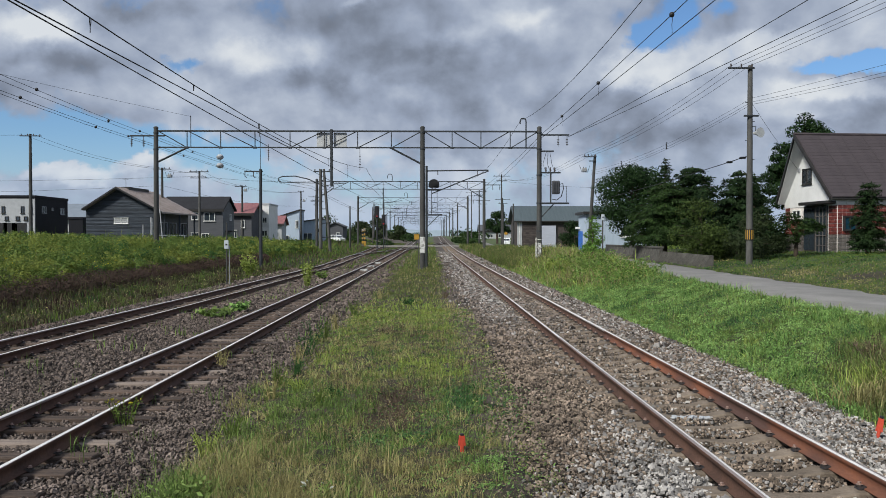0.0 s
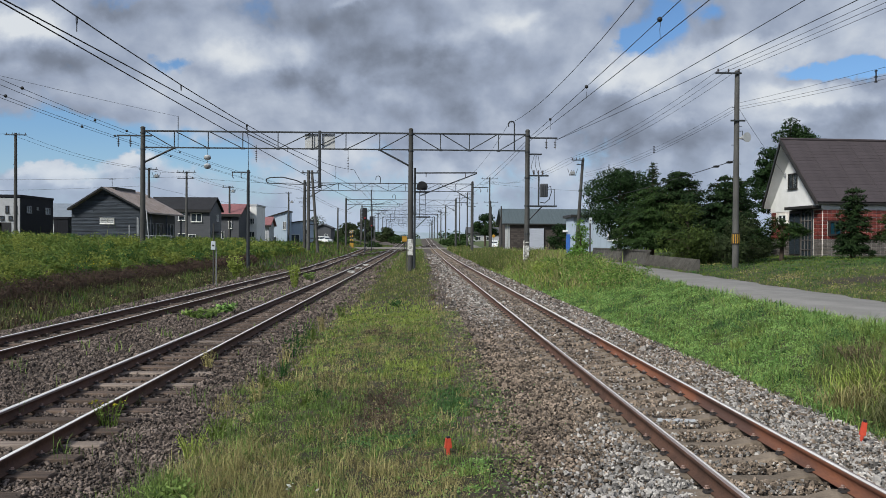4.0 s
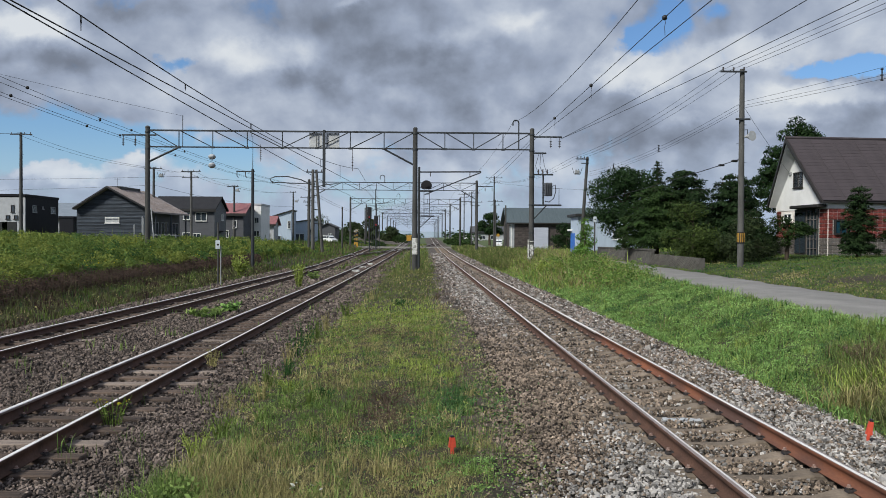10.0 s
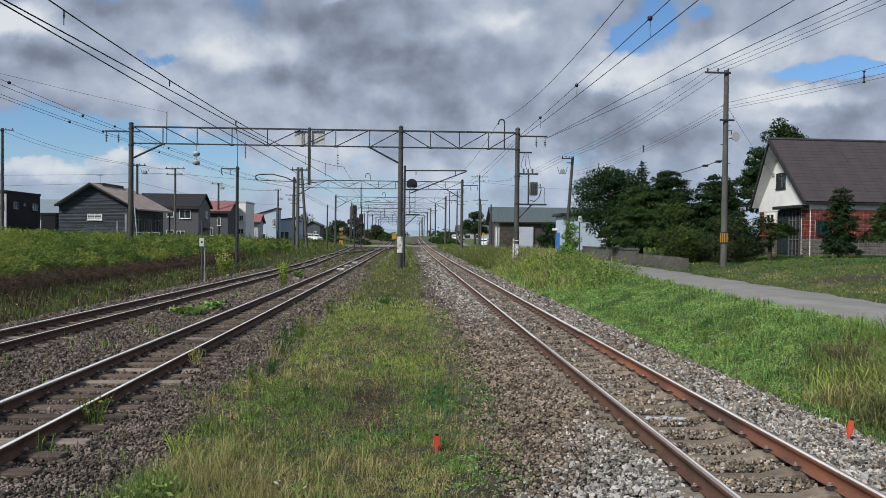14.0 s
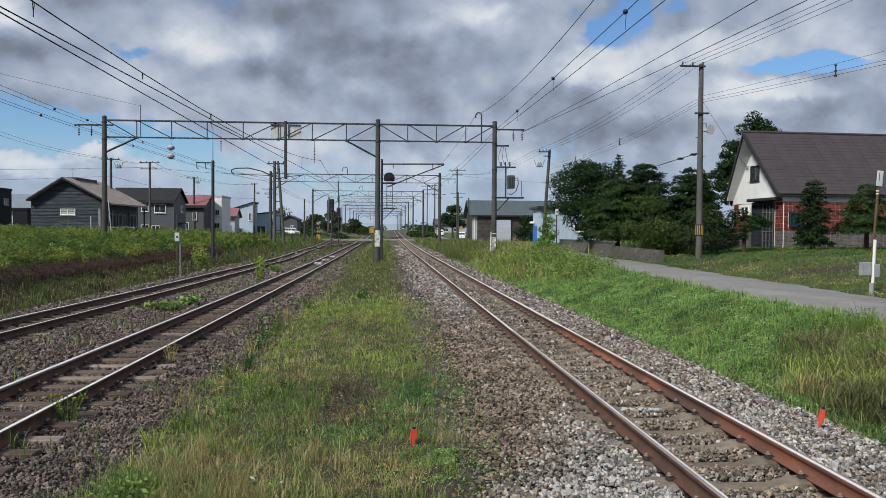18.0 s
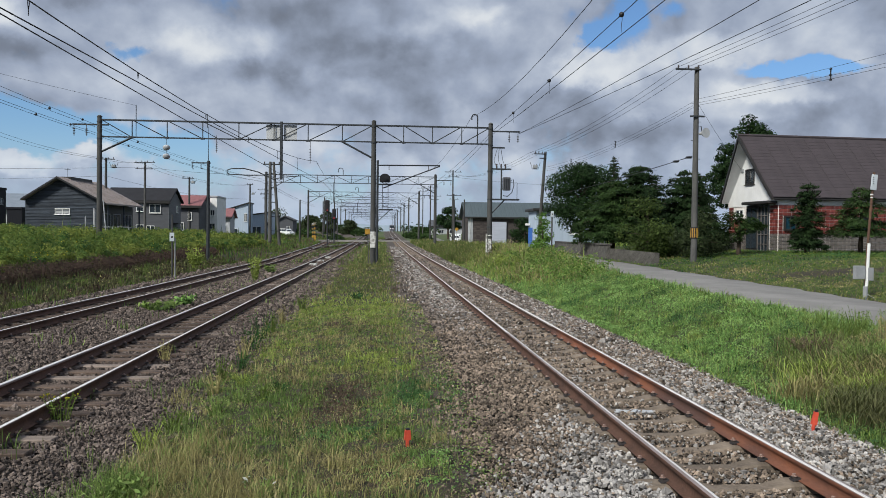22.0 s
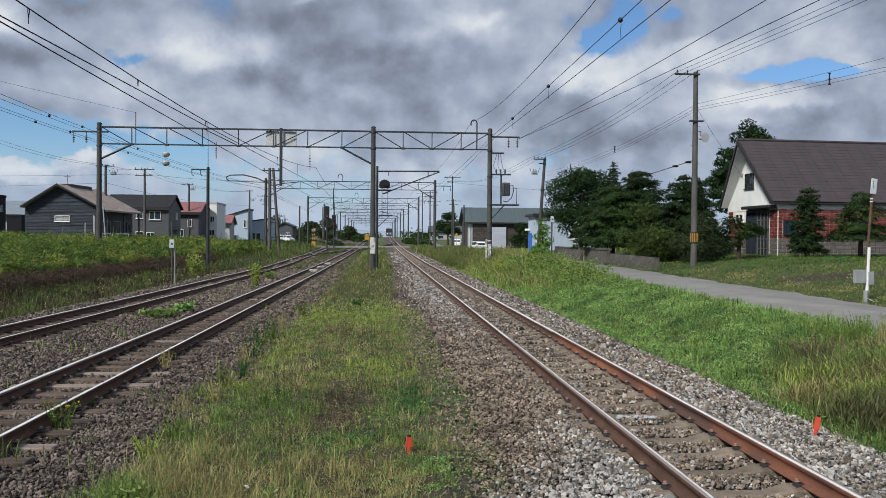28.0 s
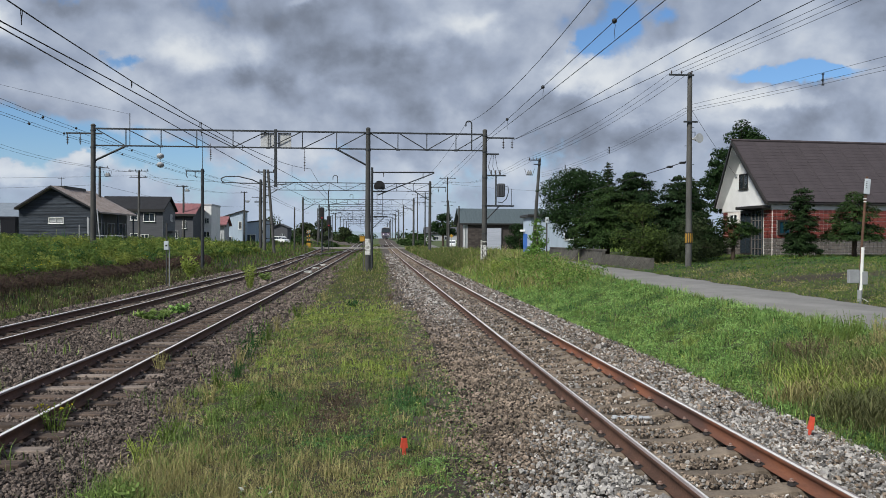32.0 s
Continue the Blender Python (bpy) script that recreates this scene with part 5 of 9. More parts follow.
# wires of the roadside poles
for dx, dz in ((-1.0, 10.02), (-0.55, 10.02), (-0.05, 10.05)):
    cable("thin power line along the road", [((18.7 + dx, -20, dz + 0.6), (15.15 + dx, 38, dz), 0.5), ((15.15 + dx, 38, dz), (13.1 + dx, 66, 8.62), 0.45), ((13.1 + dx, 66, 8.62), (11.6 + dx, 132, 11.9), 1.2)], 0.009, category="power line", name="power_line")
for k, (z0, z1, z2) in enumerate(((8.22, 8.60, 7.10), (8.34, 8.80, 7.24), (8.52, 9.45, 7.42))):
    w = cable("thin service wire between the roadside poles", [((24.0, 8.0, z1), (15.2, 38, z0), 0.3), ((15.2, 38, z0), (13.2, 66, z2), 0.49)], 0.007, category="power line", name="service_wire")
    if k == 1:
        # upright spacers that keep the three wires apart
        for x, y, z, h in ((17.46, 30.3, 8.03, 0.48), (14.41, 49.0, 7.33, 0.40), (13.77, 58.0, 7.08, 0.36)):
            sp = part("spacer", MB().box((x - 0.02, y - 0.02, z), (x + 0.02, y + 0.02, z + h), 0.006), M["black"], w, "short dark upright spacer bar")
            for q in (0.0, 0.4, 0.88):
                part("saddle", MB().box((x - 0.05, y - 0.03, z + q * h), (x + 0.05, y + 0.03, z + q * h + 0.05), 0.008), M["black"], sp)
cable("thin drop wire to the gable", [((15.2, 38, 8.35), (21.93, 47.6, 5.9), 0.1)], 0.008, category="power line", name="service_wire")
tc_ = cable("drooping telephone cable along the road", [((15.1, 38, 5.80), (13.3, 66, 4.9), 0.12)], 0.02, category="telephone cable", name="telephone_cable")
for t in (0.022, 0.075):
    _x, _y, _z = 15.1 - 1.8 * t, 38 + 28 * t, 5.80 - 0.9 * t - 0.48 * t * (1 - t)
    part("splice_box", MB().box((_x - 0.13, _y - 0.13, _z - 0.06), (_x + 0.13, _y + 0.13, _z + 0.04), 0.03), M["black"], tc_)
for (a, b, d) in (((-70, 62, 12.5), (-37.1, 75, 11.4), 0.8), ((-37.1, 75, 11.4), (-27.3, 82, 8.9), 0.5), ((-27.3, 82, 8.9), (-26.4, 92, 9.4), 0.2), ((-26.4, 92, 9.4), (-24.6, 105, 8.6), 0.3), ((-24.6, 105, 8.6), (-21, 130, 9.3), 0.4)):
    for o in (-0.5, 0.5):
        cable("thin power line across the village", [((a[0] + o, a[1], a[2]), (b[0] + o, b[1], b[2]), d)], 0.012, category="power line", name="power_line")
cable("long power line across the village", [((-80, 88, 8.2), (-26.4, 92, 8.9), 0.4), ((-26.4, 92, 8.9), (-14.2, 104, 9.2), 0.3), ((-14.2, 104, 9.2), (11.6, 132, 11.2), 0.6), ((11.6, 132, 11.2), (40, 120, 9.5), 0.6)], 0.014, category="power line", name="power_line")
cable("low power line across the village", [((-80, 88, 6.9), (-27.3, 82, 7.2), 0.5), ((-27.3, 82, 7.2), (-21, 130, 7.0), 0.6)], 0.012, category="power line", name="power_line")


def railway_signal():
    """Signal behind the portal's middle pole, seen with a dark round board and its ladder."""
    s = thing("railway_signal", "black round-backed railway signal on a slim mast with ladder", "railway signal", (-0.32, 57.0, -0.36))
    part("mast", MB().tube([(0, 0, -0.3), (0, 0, 7.35)], 0.085, 10), M["steel"], s, smooth=True)
    a = [(0.39 * math.cos(t), 0.39 * math.sin(t)) for t in np.linspace(-0.62, math.pi + 0.62, 18)]
    bd = part("backboard", MB().prism([(0.52 + p, 6.02 + q) for p, q in a] + [(0.16, 5.72), (0.88, 5.72)][:0], "y", -0.12, -0.06), M["black"], s, "black round backboard")
    part("hood", MB().tube([(0.52, -0.12, 6.05), (0.52, -0.42, 6.05)], [0.13, 0.15], 12), M["black"], bd, smooth=True)
    part("arm", MB().box((0.0, -0.05, 5.6), (1.0, 0.05, 5.68), 0.01), M["steel"], s)
    # bracket for the wires of the right-hand track
    part("bracket_tube", MB().tube([(0, 0, 7.0), (4.4, 0, 7.05)], 0.05, 7), M["steel"], s, smooth=True)
    part("bracket_stay", MB().tube([(0.4, 0, 5.4), (2.6, 0, 6.3), (4.4, 0, 7.0)], 0.04, 7), M["steel"], s, smooth=True)
    for x in (0.8, 3.6):
        part("bracket_drop", MB().tube([(x, 0, 7.05), (x, 0, 6.7)], 0.03, 6), M["porcelain"], s)
    for x in (0.35, 0.75):
        part("stile", MB().tube([(x, 0, 3.9), (x, 0, 5.65)], 0.02, 5), M["steel"], s)
    for k in range(5):
        part("rung", MB().tube([(0.35, 0, 4.1 + k * 0.33), (0.75, 0, 4.1 + k * 0.33)], 0.012, 4), M["steel"], s)
    part("platform", MB().box((0.1, -0.35, 3.85), (1.1, 0.35, 3.92), 0.01), M["steel"], s)
    part("mast_stay", MB().tube([(0.0, 0, 3.0), (0.9, 0, 3.87)], 0.03, 6), M["steel"], s)
    return s


railway_signal()


def transformer_stage():
    """Outrigger stage on the right portal pole with a switch box and its leads."""
    t = thing("pole_switchgear", "grey switch box on a steel outrigger stage of the portal pole", "switchgear", (7.32, 54.3, 0))
    part("stage", MB().box((0.1, -0.25, 4.18), (2.0, 0.25, 4.28), 0.015), M["steel"], t)
    part("stage_brace", MB().tube([(0.15, 0, 3.3), (1.0, 0, 4.2)], 0.045, 6), M["steel"], t)
    part("mast", MB().tube([(0.78, 0, 4.2), (0.78, 0, 6.35)], 0.055, 8), M["steel"], t, smooth=True)
    part("crossarm", MB().box((0.0, -0.04, 6.25), (1.45, 0.04, 6.35), 0.01), M["steel"], t)
    bx = part("switch_box", MB().box((0.88, -0.22, 4.85), (1.38, 0.22, 5.75), 0.04), M["grey_wall"] if "grey_wall" in M else M["pole"], t)
    for k in range(4):
        part("fin", MB().box((0.93 + k * 0.12, -0.26, 4.95), (0.97 + k * 0.12, -0.22, 5.65)), M["steel"], bx)
    part("cable_loop", MB().tube([(1.38, 0, 5.5), (1.6, 0, 5.6), (1.65, 0, 5.2), (1.5, 0, 4.7), (1.2, 0, 4.45), (0.9, 0, 4.5)], 0.03, 6), M["wire"], t, smooth=True)
    part("rail", MB().tube([(1.9, 0.2, 4.2), (1.9, 0.2, 5.4), (1.35, 0.2, 5.4)], 0.02, 5), M["steel"], t)
    for k, x in enumerate((0.45, 0.75, 1.05)):
        part("lead", MB().tube([(x, 0, 6.35), (x - 0.2, 0, 6.9), (x * 0.4 + 0.3, 0, 7.7)], 0.014, 4), M["wire"], t)
        part("insulator", MB().tube([(x, 0, 6.35), (x, 0, 6.45), (x, 0, 6.55), (x, 0, 6.65)], [0.04, 0.06, 0.04, 0.06], 7), M["porcelain"], t, smooth=True)
    for k in range(3):
        part("band", MB().tube([(0, 0, 2.3 + k * 1.9), (0, 0, 2.38 + k * 1.9)], 0.2, 10), M["steel"], t)
    return t


transformer_stage()


def marker(at, rz, label):
    """Short orange stake with a folded top."""
    m = thing("marker_stake", label, "marker stake", at, rz, "orange marker stakes")
    part("stake", MB().box((-0.018, -0.018, -0.2), (0.018, 0.018, 0.10), 0.006), M["orange"], m)
    part("tape", MB().add([(-0.036, -0.016, 0.03), (0.036, -0.016, 0.03), (0.026, -0.02, 0.13), (-0.026, -0.02, 0.13), (-0.036, 0.024, 0.03), (0.036, 0.024, 0.03), (0.026, 0.02, 0.13), (-0.026, 0.02, 0.13)],
         [(0, 1, 2, 3), (4, 7, 6, 5), (0, 4, 5, 1), (2, 6, 7, 3), (0, 3, 7, 4), (1, 5, 6, 2)]), M["orange"], m)
    part("cap", MB().box((-0.02, -0.018, 0.13), (0.02, 0.018, 0.15), 0.004), M["black"], m)
    return m


marker((0.31, 8.13, -0.24), 10, "orange plastic marker stake in the grass strip")
mk = marker((4.66, 8.27, -0.16), -20, "orange plastic marker stake leaning at the ballast edge")
mk.matrix_world = pose(4.66, 8.27, -0.16, 0, 9, -20) @ Matrix.Diagonal((0.9, 0.9, 1.4, 1))


def chipped_patch():
    """Flakes of pale mortar lying along one sleeper."""
    rng = random.Random(6)
    p = thing("mortar_patch", "pale broken mortar flakes lying on a sleeper", "mortar", (3.02, 9.28, -0.20))
    for k in range(11):
        x, w = -0.19 + 0.038 * k, rng.uniform(0.02, 0.045)
        part("flake", MB().box((-w, -w * 0.7, -0.012), (w, w * 0.7, 0.012), 0.004, pose(x, rng.uniform(-0.04, 0.04), rng.uniform(0.0, 0.012), rng.uniform(-12, 12), rng.uniform(-12, 12), rng.uniform(0, 90))), M["pale_wall"], p)


chipped_patch()


M["rust_brown"] = mat("old_brown_rust", (0.13, 0.068, 0.042), (0.075, 0.045, 0.032), 6, 0.85, bump=0.2)


M["plate_grey"] = mat("pale_blue_grey_plate", (0.50, 0.54, 0.58), (0.42, 0.46, 0.50), 4, 0.6, bump=0.1)


def relay_post():
    """White post with a grey box and a rusty pole with a white plate at the road's far edge."""
    p = thing("post_box", "white marker post with a grey junction box and stay wire", "marker post", (12.9, 20.5, 0.25))
    part("post", MB().tube([(0, 0, -0.4), (0.08, 0, 1.5)], 0.04, 8), M["white"], p, smooth=True)
    part("sleeve", MB().tube([(0, 0, -0.4), (0, 0, 0.35)], 0.06, 8), M["grey_sheet"], p, smooth=True)
    part("box", MB().box((-0.33, -0.06, 0.54), (-0.03, 0.06, 0.90), 0.015), M["grey_sheet"], p, "grey steel junction box")
    part("bracket", MB().box((0.04, -0.05, 0.5), (0.2, 0.05, 0.85), 0.01), M["grey_sheet"], p)
    part("stay_wire", MB().tube([(0.05, 0, 0.15), (0.6, -0.5, -0.3)], 0.006, 4), M["white"], p)
    q = thing("sign_pole", "rusty brown pole with a small white plate", "sign pole", (13.12, 20.9, 0.25))
    part("pole", MB().tube([(0, 0, -0.4), (0.08, 0, 1.6), (0.21, 0, 3.42)], 0.034, 8), M["rust_brown"], q, smooth=True)
    pl = part("plate", MB().box((-0.085, -0.06, 0), (0.085, -0.03, 0.42), 0.01, pose(0.17, 0, 2.94, 0, 5, 0)), M["plate_grey"], q, "small white plate")
    for k in range(4):
        part("mark", MB().box((0.155, -0.066, 3.10 + k * 0.055), (0.175, -0.061, 3.13 + k * 0.055)), M["black"], pl)
    for z in (2.72, 2.80):
        part("band", MB().tube([(0.155, 0, z), (0.157, 0, z + 0.035)], 0.042, 8), M["white_worn"], q)
    return p


relay_post()


def slim_post(label, at, h, plate):
    p = thing("marker_post", label, "marker post", at)
    part("post", MB().tube([(0, 0, -0.5), (0, 0, h)], 0.04, 8), M["pole"], p, smooth=True)
    w, hh, z = plate
    pl = part("plate", MB().box((-w / 2, -0.08, z), (w / 2, -0.045, z + hh), 0.01), M["plate_grey"], p, "pale plate")
    part("mark", MB().box((-w * 0.2, -0.086, z + hh * 0.4), (w * 0.25, -0.081, z + hh * 0.6)), M["black"], pl)
    return p


pb = slim_post("slim grey post with a white plate among weeds", (-10.15, 40.0, -0.1), 2.75, (0.22, 0.42, 1.45))
part("second_post", MB().tube([(0.12, 0.05, -0.5), (0.12, 0.05, 1.6)], 0.03, 8), M["grey_sheet"], pb, smooth=True)
slim_post("thin dark post with a small plate beside the road", (9.0, 42.0, 0.4), 2.75, (0.17, 0.3, 2.42))


def lattice_mast():
    """Slim mast left of the tracks with a bracket arm and a lightning rod."""
    m = thing("line_mast", "slim steel line mast with a bracket arm and tall rod", "line mast", (-12.05, 57.0, 0.1))
    part("mast", MB().tube([(0, 0, -0.5), (0, 0, 6.65)], [0.12, 0.10], 10), M["steel"], m, smooth=True)
    part("rod", MB().tube([(0, 0, 6.65), (0, 0, 9.0)], [0.025, 0.012], 6), M["steel"], m)
    part("arm", MB().box((-1.15, -0.04, 6.45), (0.15, 0.04, 6.53), 0.01), M["steel"], m)
    for x in (-1.1, -0.5):
        part("hook", MB().tube([(x, 0, 6.45), (x, 0, 6.15), (x + 0.1, 0, 6.05)], 0.03, 5), M["porcelain"], m)
    return m


lattice_mast()


def left_cantilever():
    """Twin concrete poles beyond the first portal that carry a hooked bracket."""
    m = thing("cantilever_mast", "twin concrete poles with a hooked steel bracket tube", "cantilever mast", (-14.0, 102.0, 0.1))
    part("pole", MB().tube([(0, 0, -0.5), (0, 0, 10.5)], [0.24, 0.18], 12), M["pole_light"], m, smooth=True)
    part("pole", MB().tube([(1.2, 0.4, -0.5), (0.4, 0.1, 10.5)], [0.2, 0.16], 12), M["pole_light"], m, smooth=True)
    for k in range(5):
        part("tie", MB().box((0.0, 0.1, 1.8 + 1.8 * k), (1.1 - 0.13 * k, 0.25, 1.9 + 1.8 * k)), M["steel"], m)
    part("crossarm", MB().box((-0.9, -0.06, 10.1), (1.4, 0.06, 10.25), 0.01), M["steel"], m)
    for x in (-0.7, -0.1, 0.5, 1.1):
        part("insulator", MB().tube([(x, 0, 10.25), (x, 0, 10.4), (x, 0, 10.5)], [0.05, 0.08, 0.05], 7), M["porcelain"], m, smooth=True)
    hook = [(0.4, 0, 8.3), (-1.5, 0, 9.2), (-3.2, 0, 9.6), (-4.8, 0, 9.55), (-5.3, 0, 9.35), (-5.3, 0, 9.05), (-5.0, 0, 8.85)]
    part("bracket_tube", MB().tube(hook, 0.07, 8), M["steel"], m, smooth=True)
    part("register_tube", MB().tube([(-5.2, 0, 8.85), (-2.6, 0, 8.75), (0.3, 0, 8.7)], 0.05, 8), M["steel"], m, smooth=True)
    part("bracket_tube", MB().tube([(0.4, 0, 8.3), (1.6, 0, 8.6), (3.4, 0, 8.75)], 0.05, 8), M["steel"], m, smooth=True)
    return m


left_cantilever()


def ball_pair():
    b = thing("marker_balls", "pair of pale spherical markers hung under the portal beam", "wire marker", (-14.2, 54.3, 6.75))
    for z in (0.0, 0.58):
        part("ball", MB().ball((0, 0, z), 0.24, 12, 0.78), M["pale_wall"], b, smooth=True)
        part("band", MB().tube([(0, 0, z - 0.05), (0, 0, z + 0.05)], 0.245, 12), M["grey_sheet"], b, smooth=True)
    part("hanger", MB().tube([(0, 0, -0.15), (0, 0, 1.2)], 0.012, 5), M["wire"], b)
    return b


ball_pair()


def lamp_signal(at, label):
    s = thing("colour_signal", label, "railway signal", at, 0, "colour light signals")
    part("mast", MB().tube([(0, 0, -0.5), (0, 0, 6.4)], 0.1, 8), M["steel"], s, smooth=True)
    hd = part("head", MB().box((-0.34, -0.2, 4.7), (0.34, 0.0, 6.5), 0.12), M["black"], s)
    for k in range(3):
        part("lens", MB().tube([(0, -0.2, 4.95 + k * 0.58), (0, -0.34, 4.95 + k * 0.58)], 0.12, 10), M["signal_red"] if k == 0 else M["black"], hd, smooth=True)
    part("ladder", MB().tube([(0.3, 0.1, 0), (0.3, 0.1, 4.6)], 0.03, 5).tube([(0.6, 0.1, 0), (0.6, 0.1, 4.6)], 0.03, 5), M["steel"], s)
    return s


M["signal_red"] = glow_mat("red_signal_lens", (0.30, 0.015, 0.02), 0.03)
lamp_signal((-8.2, 122.0, 0.2), "black three-lens railway signal showing red")
lamp_signal((-7.9, 134.0, -0.75), "black railway signal beyond the first one")


def level_crossing():
    y0, y1 = 150.0, 155.0
    tagged(part("crossing_deck", MB().box((-30, y0, 0.1), (7, y1, 0.40), 0.02), M["concrete_pale"], None), "pale concrete level crossing across the tracks", "level crossing")
    for x, y in ((-12.2, 148), (-13.4, 158)):
        b = thing("crossing_barrier", "yellow and black striped level crossing signal post", "crossing barrier", (x, y, 0.2), 0, "crossing barriers")
        part("post", MB().tube([(0, 0, -0.2), (0, 0, 3.4)], 0.1, 8), M["yellow"], b, smooth=True)
        for k in range(4):
            part("stripe", MB().tube([(0, 0, 0.3 + k * 0.75), (0, 0, 0.62 + k * 0.75)], 0.108, 8), M["black"], b)
        part("machine", MB().box((-0.2, -0.2, 0), (0.2, 0.2, 1.0), 0.04), M["yellow"], b)
        part("barrier_arm", MB().tube([(0, 0, 0.95), (1.3, 0, 1.0)], 0.02, 6), M["steel"], b)
        for s in (-1, 1):
            part("cross_board", MB().box((-0.34, -0.03, -0.04), (0.34, 0.03, 0.04), 0.01, pose(0, -0.15, 3.2, 0, s * 40, 0)), M["white_worn"], b)
        part("lamp", MB().tube([(-0.35, -0.2, 2.5), (-0.35, -0.1, 2.5)], 0.16, 10), M["black"], b)
        part("lamp", MB().tube([(0.35, -0.2, 2.5), (0.35, -0.1, 2.5)], 0.16, 10), M["black"], b)


M["concrete_pale"] = mat("pale_concrete", (0.30, 0.28, 0.26), (0.21, 0.2, 0.187), 1, 0.9, bump=0.2)
level_crossing()
cb = thing("relay_cabinet", "orange-yellow relay box on a post beside the middle track", "relay box", (-2.5, 140.0, 0.35))
part("post", MB().tube([(0, 0, -0.3), (0, 0, 1.2)], 0.06, 6), M["steel"], cb)
part("box", MB().box((-0.42, -0.3, 1.2), (0.42, 0.3, 2.1), 0.04), M["yellow"], cb)
part("lid", MB().box((-0.46, -0.34, 2.1), (0.46, 0.34, 2.18), 0.02), M["yellow"], cb)

# pale slabs laid between the rails of the middle track
for y in (56.0, 62.7, 71.0):
    tagged(part("track_slab", MB().box((mid_x(y) - 0.42, y - 0.3, LOW - 0.2), (mid_x(y) + 0.08, y + 0.3, LOW - 0.03), 0.02), M["white_worn"], None), "pale concrete slab between the rails", "slab", "slabs between the rails")


def shed_right():
    """Pale shed with a dark roof edge and a blue panel."""
    h = thing("shed", "pale blue-grey shed with dark roof edge and blue panel", "shed", (13.9, 72.0, 0.75), 0)
    part("wall", MB().box((0, 0, -0.6), (6.5, 3.5, 3.25), 0.02), M["blue_wall"], h)
    part("roof", MB().box((-0.3, -0.4, 3.25), (6.8, 3.8, 3.5), 0.03), M["dark_frame"], h)
    part("blue_panel", MB().box((-0.05, 1.4, -0.4), (0.0, 3.3, 1.75), 0.01), M["blue"], h, "bright blue panel")
    part("canopy", MB().box((-0.35, 2.6, 1.95), (0.0, 3.4, 2.15), 0.02), M["white"], h)
    window(h, 0.9, 0.8, Matrix.Translation((3.6, -0.06, 1.2)), M["white"], M["glass"], 2)
    return h


shed_right()


M["door_lilac"] = mat("pale_lilac_shutter", (0.46, 0.48, 0.56), (0.38, 0.40, 0.48), 1.5, 0.7, bump=0.1, stretch=(0.3, 0.3, 4))


def green_barn():
    """Long barn with a grey-green metal roof and a dark block wall."""
    h = thing("barn", "long barn with grey-green metal roof and dark brick wall", "barn", (14.0, 130.0, 0.75), 0)
    W_, D, ze, zr = 24.0, 10.0, 4.0, 6.3
    part("wall", MB().prism(((0, -1.6), (D, -1.6), (D, ze), (D / 2, zr - 0.1), (0, ze)), "x", 0, W_), M["brick_dark"], h)
    part("corner_panel", MB().box((-0.03, -0.08, -1.5), (0.75, 0.0, ze - 0.1), 0.01), M["pale_wall"], h, "pale corner panel")
    for ya in (-0.6, D + 0.6):
        slab_roof(h, ya, -0.6, W_ + 0.5, ze - 0.25, zr, D / 2, 0.14, M["roof_green"])
    for k in range(40):
        x = -0.5 + k * 0.62
        part("roof_seam", MB().tube([(x, -0.62, ze - 0.09), (x, D / 2, zr + 0.18)], 0.025, 4), M["roof_green"], h)
    part("brick_wall", MB().box((0.8, -0.12, -1.5), (3.6, 0.0, ze - 0.1), 0.01), M["brick_dark"], h, "dark block wall")
    rng = random.Random(2)
    bk = MB().box((0, -0.05, 0), (0.53, 0, 0.27), 0.01).mesh("brick")
    bk.materials.append(M["brick_dark"])
    for r in range(13):
        for c in range(5):
            part("brick", bk, None, h).matrix_basis = pose(0.8 + c * 0.56 + (0.1 if r % 2 else 0), -0.12, 0.0 + r * 0.295)
    dr = part("door", MB().box((3.75, -0.3, -1.4), (6.25, -0.14, 3.1), 0.02), M["door_lilac"], h, "pale blue shutter door")
    for k in range(9):
        part("slat", MB().box((3.85, -0.315, -0.1 + k * 0.34), (6.15, -0.3, 0.21 + k * 0.34), 0.01), M["door_lilac"], dr)
    part("fascia", MB().box((-0.6, -0.66, ze - 0.35), (W_ + 0.5, -0.61, ze - 0.12), 0.01), M["dark_frame"], h)
    part("downpipe", MB().tube([(0.3, -0.15, -0.3), (0.3, -0.15, ze)], 0.06, 6), M["white"], h)
    return h


green_barn()


def kerb_wall():
    """Low concrete wall of leaning panels at the far edge of the road."""
    w = thing("retaining_wall", "low grey concrete retaining wall with leaning slatted panels", "retaining wall", (0, 0, 0))
    for k in range(9):
        y = 46.6 + k * 1.6
        z = road_z(y)
        part("panel", MB().prism(((13.15, z - 0.1), (13.35, z + 0.78), (13.5, z + 0.78), (13.5, z - 0.1)), "y", y, y + 1.56), M["concrete"], w)
    for k in range(5):
        y = 38.3 + k * 1.62
        z = road_z(y)
        part("panel", MB().prism(((12.95, z - 0.1), (13.4, z + 0.62), (13.55, z + 0.62), (13.55, z - 0.1)), "y", y, y + 1.58), M["concrete"], w, "leaning slatted concrete panel")
        for j in range(6):
            yy = y + 0.1 + j * 0.25
            part("rib", MB().tube([(12.98, yy, z), (13.38, yy, z + 0.62)], 0.03, 4), M["concrete"], w)
    part("coping", MB().box((13.3, 46.6, road_z(52) + 0.74), (13.6, 61.0, road_z(52) + 0.86), 0.02), M["concrete"], w)
    return w


kerb_wall()

